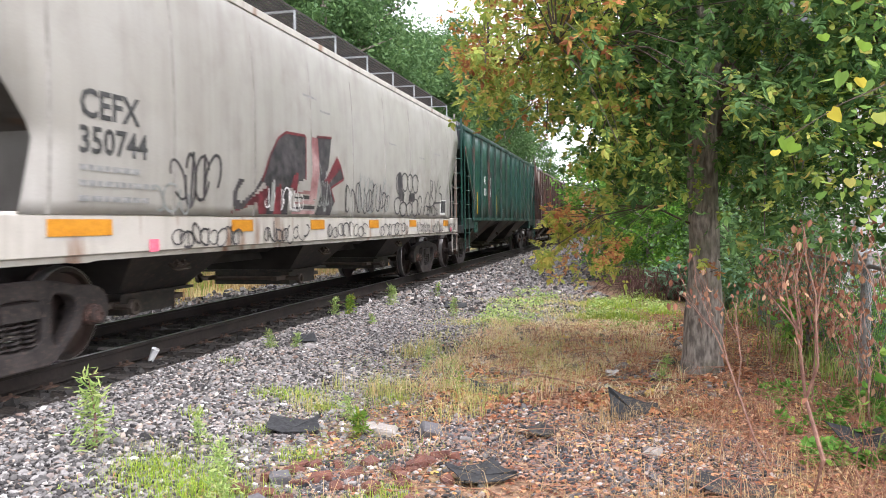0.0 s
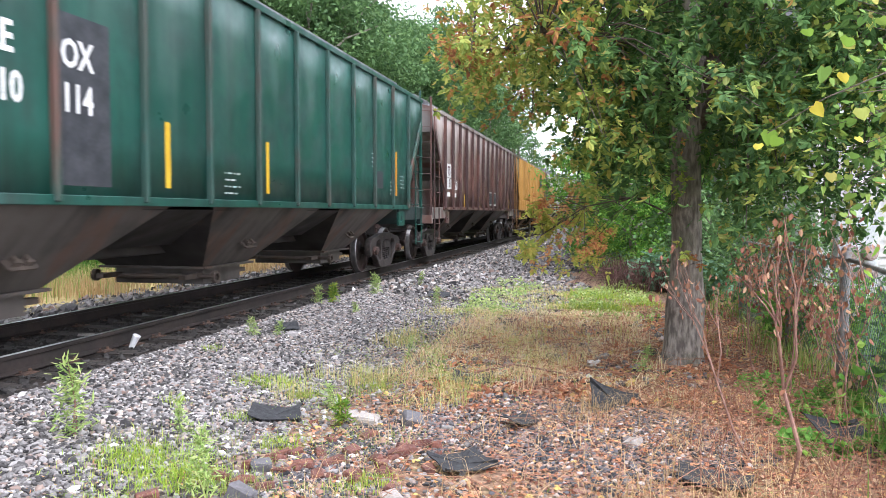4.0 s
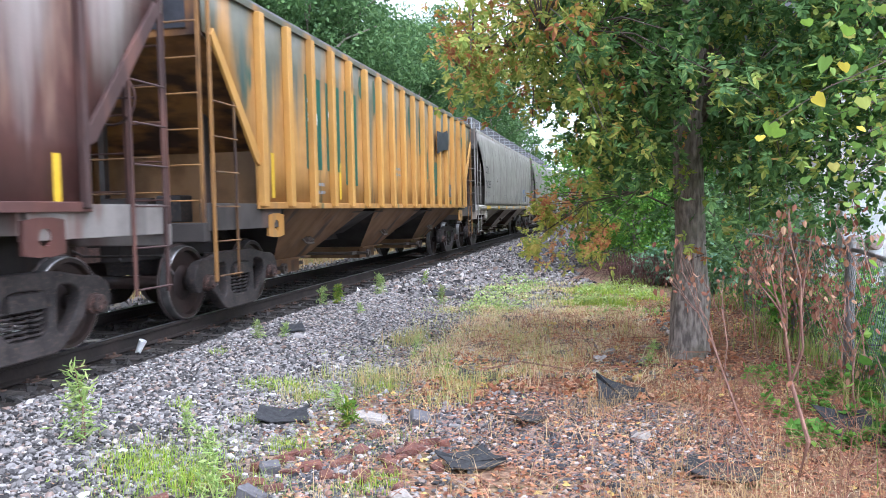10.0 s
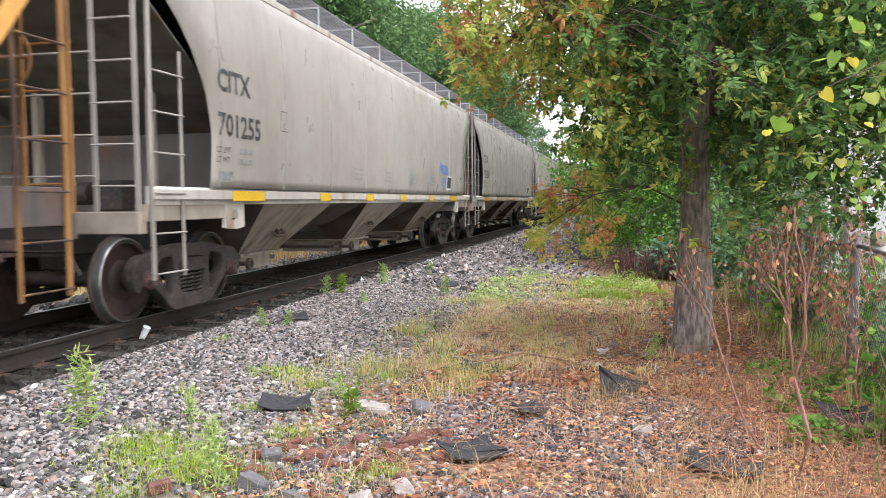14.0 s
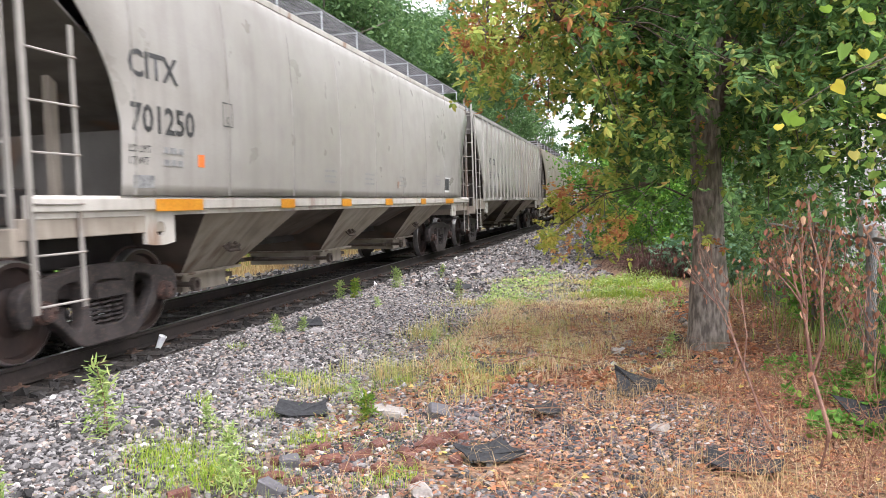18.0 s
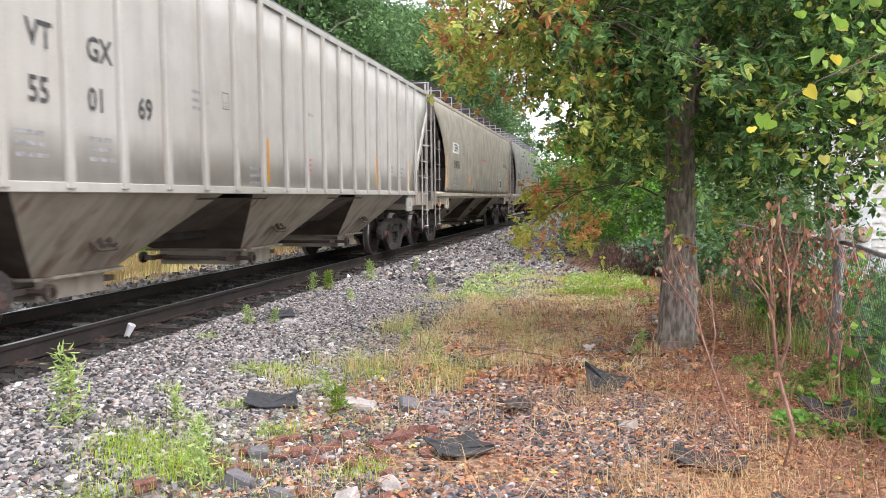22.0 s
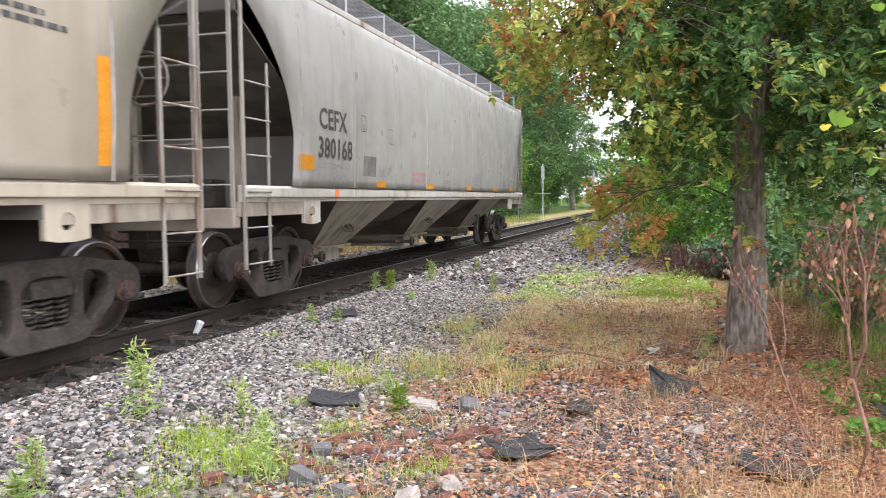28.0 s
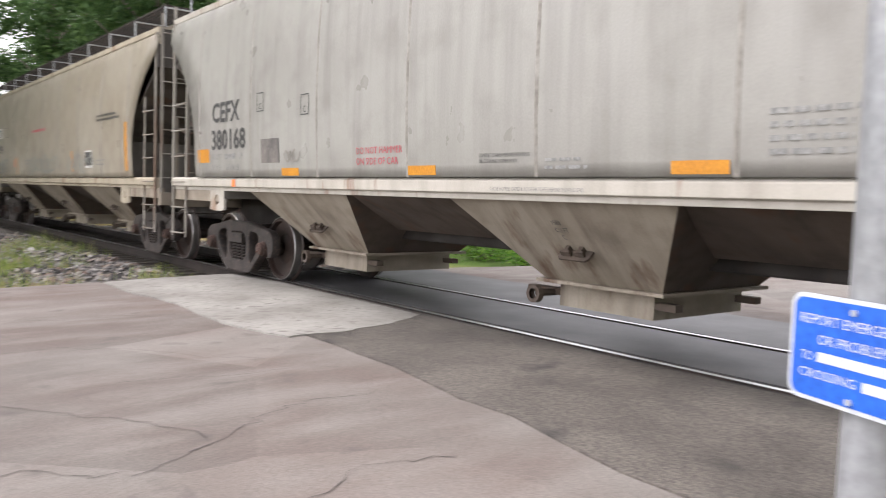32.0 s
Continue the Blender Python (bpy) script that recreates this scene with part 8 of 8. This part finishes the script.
# ---- dead sapling and dry vines by the fence ----
def sapling(x, y, h, seed, name, label, lean=(0.0, 0.0), trunk=0.55, thick=0.017):
    r = np.random.default_rng(seed)
    o = thing(name, label, "shrub", m=Matrix.Translation((x, y, soil_z(x, y))))
    s, tips = Shape(), []

    def grow(p, d, ln, rad, depth):
        q = p + d * ln
        m = (p + q) / 2 + Vector(r.normal(0, 0.05 * ln, 3))
        s.tube([p, m, q], rad, 6, 0.65)
        tips.append(q)
        if depth:
            for _ in range(3 if depth > 2 else 2 + int(r.random() < 0.6)):
                nd = (d + Vector(r.normal(0, 0.26, 3)) + Vector((0, 0, 0.15))).normalized()
                grow(q, nd, ln * r.uniform(0.45, 0.8), rad * 0.6, depth - 1)

    d0 = Vector((lean[0], lean[1], 1)).normalized()
    grow(Vector((0, 0, -0.05)), d0, h * trunk, thick, 3)
    part("bare_crown", s, RED_STEM, o, "bare reddish branches")["kind"] = "stuff"
    at = np.concatenate([np.array(t) + r.normal(0, 0.05, (2, 3)) for t in tips if t.z > 0.6])
    cloud("withered_leaves", at, 0.04, LEAF_DEAD, o, OVAL, 1.2, seed=seed)["kind"] = "stuff"


sapling(6.97, 6.25, 1.05, 3, "dead_sapling", "dead reddish sapling with withered leaves", (-0.02, 0.0), 0.62, 0.016)
sapling(6.9, 6.75, 1.0, 5, "dead_sapling", "thin leaning dead reddish sapling", (-0.42, 0.1), 0.6, 0.009)
sapling(7.5, 8.7, 1.3, 7, "dead_sapling", "dead reddish sapling with withered leaves", (0.05, 0.0), 0.4, 0.01)
sapling(7.35, 9.3, 1.25, 9, "dead_sapling", "thin leaning dead reddish sapling", (-0.2, 0.0), 0.4, 0.008)
sapling(7.7, 7.6, 1.2, 15, "dead_sapling", "dead reddish sapling with withered leaves", (-0.1, 0.1), 0.4, 0.008)


def canes(count, x0, x1, y0, y1, length, lift, rad, mat, label, seed, name="dead_canes"):
    """Thin dead stems arching over the ground."""
    s, r = Shape(), np.random.default_rng(seed)
    for k in range(count):
        x, y = r.uniform(x0, x1), r.uniform(y0, y1)
        a, ln, up = r.uniform(0, 6.28), r.uniform(*length), r.uniform(*lift)
        ex, ey = x + ln * math.cos(a), y + ln * math.sin(a)
        z0, z1 = soil_z(x, y), soil_z(ex, ey)
        s.tube([(x, y, z0), (x + (ex - x) * 0.3, y + (ey - y) * 0.3, z0 + up), (x + (ex - x) * 0.7, y + (ey - y) * 0.7, z0 + up * 0.9), (ex, ey, z1 + up * r.uniform(0.0, 0.7) + 0.015)], rad * r.uniform(0.6, 1.3), 4, 0.5)
    tagged(part(name, s, mat), label, "twigs", kind="stuff")


canes(260, 4.6, 7.4, 5.4, 10.6, (0.25, 0.9), (0.02, 0.12), 0.003, CANE, "dry reddish canes lying on the litter", 3)
canes(240, 6.5, 7.6, 5.8, 8.8, (0.2, 0.7), (0.05, 0.28), 0.0026, CANE, "tangle of dry reddish stems beside the fence", 4)
canes(120, 4.6, 6.3, 9.2, 12.6, (0.2, 0.6), (0.06, 0.3), 0.003, RED_STEM, "thin dry reddish stalks", 5, "dry_stalks")
canes(420, 5.9, 7.5, 17.2, 19.6, (0.3, 1.1), (0.15, 0.7), 0.007, BRUSH, "dark reddish brushwood under the trees", 6, "brushwood")
s = Shape()
s.tube([(4.65, 8.75, soil_z(4.65, 8.75) + 0.05), (5.1, 8.95, soil_z(5.1, 8.95) + 0.1), (5.55, 8.85, soil_z(5.55, 8.85) + 0.07), (5.8, 8.7, soil_z(5.8, 8.7) + 0.03)], 0.011, 7, 0.6)
o = part("fallen_stem", s, RED_STEM)
tagged(o, "bowed reddish fallen stem on the litter", "branch")
s = Shape()
s.tube([(5.75, 9.0, soil_z(5.75, 9.0) + 0.05), (6.0, 9.05, soil_z(6.0, 9.05) + 0.06), (6.35, 8.95, soil_z(6.35, 8.95) + 0.04)], 0.014, 7, 0.6)
o = part("fallen_stem", s, CANE)
tagged(o, "pale broken stem beside the trunk", "branch")


# ---- chain-link fence ----
FENCE_X, FENCE_Y0, FENCE_Y1, FENCE_Z0, FENCE_Z1 = 7.95, 5.4, 14.2, -0.34, 0.86
WIRE = mottled("fence_wire", (0.048, 0.075, 0.067), (0.080, 0.110, 0.101), 9, 0.6, 0.3, 0.0)
POST = mottled("fence_post_steel", (0.16, 0.15, 0.14), (0.28, 0.27, 0.27), 6, 0.6, 0.4, 0.15, 0.004, (0.2, 0.12, 0.08))
fence = thing("chain_link_fence", "rusty chain-link fence overgrown with dry vines", "fence")


def fence_x(y):
    return FENCE_X - 0.16 * (y < 8) * (8 - y) * 0.5 + 0.08 * math.sin(y * 0.8)


for y, rr in ((6.6, 0.03), (9.15, 0.045), (11.2, 0.03), (13.9, 0.03)):
    s = Shape()
    s.cyl((fence_x(y), y, FENCE_Z0 - 0.1), (fence_x(y) + 0.02, y, FENCE_Z1 + 0.04), rr, 10)
    s.spin([(FENCE_Z1 + 0.04, rr * 1.15), (FENCE_Z1 + 0.07, rr * 1.1), (FENCE_Z1 + 0.09, rr * 0.5), (FENCE_Z1 + 0.095, 0.001)], 10, "z")
    for i in range(len(s.v) - 40, len(s.v)):
        a, c2, z = s.v[i]
        s.v[i] = (a + fence_x(y) + 0.02, c2 + y, z)
    part("fence_post", s, POST, fence, "weathered steel post", smooth=40)
s = Shape()
s.tube([(fence_x(y) + 0.03, y, FENCE_Z1 - 0.02 + 0.01 * math.sin(y * 3)) for y in [FENCE_Y0 + 0.4 * k for k in range(23)]], 0.02, 7)
part("top_rail", s, POST, fence, "bent steel top rail", smooth=50)
s = Shape()
pitch = 0.06
for k in range(int((FENCE_Y1 - FENCE_Y0) / pitch)):
    for sg in (-1, 1):
        pts, z, i = [], FENCE_Z0, 0
        while z <= FENCE_Z1:
            y = FENCE_Y0 + k * pitch + (i % 2) * pitch / 2 * sg
            pts.append((fence_x(y) + 0.03 * noise.noise((y * 1.5, z * 2, 0)), y, z))
            z, i = z + 0.042, i + 1
        s.tube(pts, 0.0017, 3)
part("wire_mesh", s, WIRE, fence, "diamond wire mesh")["kind"] = "stuff"
vg = np.random.default_rng(12)
s, at = Shape(), []
for k in range(75):
    y = vg.uniform(7.2, 12.5)
    x = fence_x(y) - 0.04 - 0.25 * vg.random()
    z0 = vg.uniform(-0.1, 0.8)
    top = z0 + vg.uniform(0.3, 0.6)
    pts = [(x + vg.normal(0, 0.04), y + vg.normal(0, 0.08) + 0.12 * i, z0 + (top - z0) * i / 4) for i in range(5)]
    s.tube(pts, 0.0045, 4, 0.5)
    at += [np.array(p) + vg.normal(0, 0.07, 3) for p in pts for _ in range(2)]
vine = thing("dry_vine", "withered reddish-brown vine hanging on the fence", "vine")
part("vine_tangle", s, RED_STEM, vine)["kind"] = "stuff"
cloud("withered_leaves", at, 0.055, LEAF_DEAD, vine, OVAL, 1.2, seed=9)["kind"] = "stuff"

# ---- crossing mast and its blue sign ----
mast = thing("sign_mast", "grey steel mast beside the crossing", "pole", m=Matrix.Translation((4.585, 0.835, road_z(4.6))))
s = Shape()
s.cyl((0, 0, 0), (0, 0, 3.4), 0.057, 24)
part("tube", s, mottled("grey_mast_paint", (0.25, 0.26, 0.272), (0.31, 0.32, 0.335), 5, 0.5, 0.2, 0.05, 0.002), mast, smooth=40)
s = Shape()
s.spin([(0.0, 0.0), (0.0, 0.13), (0.02, 0.13), (0.02, 0.065), (0.0, 0.06)], 20, "z", True)
part("base_plate", s, GALV, mast, smooth=40)
BLUE = mottled("sign_blue", (0.012, 0.1, 0.52), (0.015, 0.12, 0.58), 8, 0.35, 0, 0.0)
SIGN_WHITE = mottled("sign_white", (0.5, 0.53, 0.58), (0.56, 0.59, 0.64), 8, 0.4, 0, 0.0)
sign = thing("crossing_sign", "blue and white emergency notice on the crossing mast", "sign")


def rounded(w, h, rad, n=6):
    out = []
    for cx, cy, a0 in ((w / 2 - rad, h / 2 - rad, 0), (-w / 2 + rad, h / 2 - rad, 90), (-w / 2 + rad, -h / 2 + rad, 180), (w / 2 - rad, -h / 2 + rad, 270)):
        out += [(cx + rad * math.cos(radians(a0 + 90 * i / n)), cy + rad * math.sin(radians(a0 + 90 * i / n))) for i in range(n + 1)]
    return out


SW, SH = 0.285, 0.195
s = Shape()
s.prism(rounded(SW, SH, 0.025), -0.003, 0.0, "z")
part("plate", s, SIGN_WHITE, sign, "white border")
s = Shape()
s.prism(rounded(SW - 0.016, SH - 0.016, 0.02), 0.0, 0.0012, "z")
field = part("field", s, BLUE, sign, "blue field")
for body, y, w in (("REPORT EMERGENCY", 0.043, 0.235), ("OR PROBLEM", 0.008, 0.15)):
    me = rot_text(body, 0.026, SIGN_WHITE)
    co = np.empty(len(me.vertices) * 3)
    me.vertices.foreach_get("co", co)
    co = co.reshape(-1, 3)
    co[:, 0] = (co[:, 0] - (co[:, 0].min() + co[:, 0].max()) / 2) * w / (co[:, 0].max() - co[:, 0].min())
    co[:, 1] += y
    co[:, 2] = 0.002
    me.vertices.foreach_set("co", co.ravel())
    me.update()
    part("lettering", me, None, field, "white capital letters")["kind"] = "stuff"
for y, x0, x1 in ((-0.022, -0.075, 0.11), (-0.055, 0.025, 0.115)):
    s = Shape()
    s.box(x0, x1, y - 0.002, y + 0.016, 0.0012, 0.002)
    part("white_bar", s, SIGN_WHITE, field)
me = rot_text("TO", 0.024, SIGN_WHITE)
co = np.empty(len(me.vertices) * 3)
me.vertices.foreach_get("co", co)
co = co.reshape(-1, 3)
co[:, 0] = co[:, 0] / co[:, 0].max() * 0.026 - 0.112
co[:, 1] -= 0.024
co[:, 2] = 0.002
me.vertices.foreach_set("co", co.ravel())
me.update()
part("lettering", me, None, field, "white capital letters")
me = rot_text("CROSSING", 0.024, SIGN_WHITE)
co = np.empty(len(me.vertices) * 3)
me.vertices.foreach_get("co", co)
co = co.reshape(-1, 3)
co[:, 0] = co[:, 0] / co[:, 0].max() * 0.125 - 0.115
co[:, 1] -= 0.055
co[:, 2] = 0.002
me.vertices.foreach_set("co", co.ravel())
me.update()
part("lettering", me, None, field, "white capital letters")
for y in (0.075, -0.08):
    s = Shape()
    s.cyl((0, y, 0.001), (0, y, 0.006), 0.006, 8)
    part("bolt", s, GALV, sign)
# The plate turns its face to the crossing's south-east corner.
face = Vector((0.944, -0.329, 0)).normalized()
right = Vector((0, 0, 1)).cross(face)
sm = Matrix((right, Vector((0, 0, 1)), face)).transposed().to_4x4()
sign.matrix_world = Matrix.Translation(Vector((4.585, 0.835, 1.014)) + face * 0.066) @ sm

# ---- signal post, bridge and house in the distance ----
post = thing("signal_post", "slender grey railway signal post beside the track", "signal post", m=Matrix.Translation((-4.9, 70.0, -0.35)))
s = Shape()
s.cyl((0, 0, -0.1), (0, 0, 4.6), 0.06, 8)
part("mast", s, GALV, post)
s = Shape()
s.box(-0.12, 0.12, -0.1, 0.1, 3.3, 4.4)
part("signal_head", s, GALV, post)
s = Shape()
s.box(-0.7, 0.7, -0.3, 0.3, 2.0, 2.06)
part("platform", s, GALV, post)
for z in (0.6, 1.2, 1.8, 2.6, 3.0):
    s = Shape()
    s.cyl((-0.18, -0.08, z), (0.18, -0.08, z), 0.015, 6)
    part("step", s, GALV, post)
post2 = copy_thing(post, Matrix.Translation((-2.6, 92.0, -0.35)))
CONC = mottled("bridge_concrete", (0.5, 0.49, 0.47), (0.6, 0.59, 0.57), 0.6, 0.85, 0, 0.2, 0.02)
bridge = thing("road_bridge", "pale concrete road bridge over the railway", "bridge", m=Matrix.Translation((0, 120, 0)))
for name, x0, x1, y0, y1, z0, z1, mt in (("girder", -32, 32, -1, -0.6, 4.2, 5.4, CONC), ("deck", -32, 32, -1.2, 7, 5.4, 5.7, CONC), ("parapet", -32, 32, -1.2, -1.0, 5.7, 6.0, CONC), ("soffit_beam", -32, 32, 4.5, 5, 4.3, 5.4, CONC), ("pier", -14.5, -13, -0.5, 5, -0.5, 4.3, CONC), ("pier", 12, 13.5, -0.5, 5, -0.5, 4.3, CONC)):
    s = Shape()
    s.box(x0, x1, y0, y1, z0, z1)
    part(name, s, mt, bridge, bevel=0.05)
s = Shape()
for k in range(33):
    s.cyl((-32 + 2 * k, -1.1, 6.0), (-32 + 2 * k, -1.1, 6.7), 0.04, 6)
for z in (6.35, 6.7):
    s.cyl((-32, -1.1, z), (32, -1.1, z), 0.035, 6)
part("railing", s, GALV, bridge)

SIDING = mottled("pale_siding", (0.393, 0.368, 0.355), (0.456, 0.437, 0.432), 2, 0.7, 0, 0.1)
house = thing("house", "pale clapboard house seen through the leaves", "house", m=Matrix.Translation((12.0, 20.5, -0.3)) @ pose(0, 0, 0, 0, 0, 8))
s = Shape()
s.box(-2.8, 4.5, -3, 4, -0.3, 4.6)
part("wall", s, SIDING, house, "pale siding wall")
for k in range(30):
    s = Shape()
    s.prism([(-3.028, 0.0 + 0.15 * k), (-3.0, 0.0 + 0.15 * k), (-3.0, 0.15 + 0.15 * k), (-3.008, 0.15 + 0.15 * k)], -2.8, 4.5, "x")
    part("clapboard", s, SIDING, house)
s = Shape()
s.prism([(-3.4, 4.5), (0.5, 6.6), (4.4, 4.5)], -3.1, 4.8, "x")
part("roof", s, TAR, house, "dark shingle roof")
for x in (-1.2, 2.2):
    s = Shape()
    for a, b2, c2, d in ((-0.5, 0.5, 1.9, 1.98), (-0.5, 0.5, 3.2, 3.28), (-0.5, -0.42, 1.9, 3.28), (0.42, 0.5, 1.9, 3.28), (-0.5, 0.5, 2.56, 2.61)):
        s.box(x + a, x + b2, -3.08, -3.0, c2, d)
    win = part("window", s, STENCIL_WHITE, house, "white sash window")
    s = Shape()
    s.box(x - 0.42, x + 0.42, -3.045, -3.032, 1.98, 3.2)
    part("pane", s, mottled("window_glass", (0.03, 0.035, 0.04), (0.05, 0.055, 0.06), 2, 0.08, 0, 0.0), win)
meter = thing("meter_box", "grey electric meter box with four round dials", "meter box", m=Matrix.Translation((9.22, 13.0, -0.12)) @ pose(0, 0, 0, 0, 0, 14))
s = Shape()
s.box(-0.28, 0.28, 0, 0.14, 0.4, 1.5)
part("cabinet", s, mottled("meter_grey", (0.4, 0.41, 0.42), (0.5, 0.5, 0.51), 4, 0.6, 0.1, 0.1), meter, bevel=0.01)
s = Shape()
s.box(-0.05, 0.05, 0.03, 0.11, -0.4, 0.4)
part("stand", s, GALV, meter)
for x in (-0.135, 0.135):
    for z in (0.85, 0.58):
        s = Shape()
        s.spin([(0.0, 0.105), (-0.07, 0.105), (-0.09, 0.09), (-0.1, 0.0)], 16, "x")
        o = part("dial", s, mottled("dial_glass", (0.2, 0.13, 0.12), (0.35, 0.26, 0.24), 30, 0.25, 0, 0.0), meter, "round glass meter dial", smooth=40)
        o.matrix_basis = Matrix.Translation((x, 0.0, z)) @ pose(0, 0, 0, 0, 0, 90)


def motions():
    for (car, wheels, _), y in zip(CARS, MIDDLES):
        walk(car, [(t, pose(0, y - run(t), 0)) for t in (0, 2, 4, 6, 8, 10, 12, 14, 16, 18, 20, 22, 24, 26, 28, 30, 32)])
        for w, yw in wheels:
            rows = []
            for i in range(241):
                t = min(32.0, i * 4 / 30)
                rows.append((t, Matrix.Translation((0, yw, WHEEL_R)) @ Matrix.Rotation(run(t) / WHEEL_R, 4, "X")))
                if t >= 32.0:
                    break
            walk(w, rows)


motions()
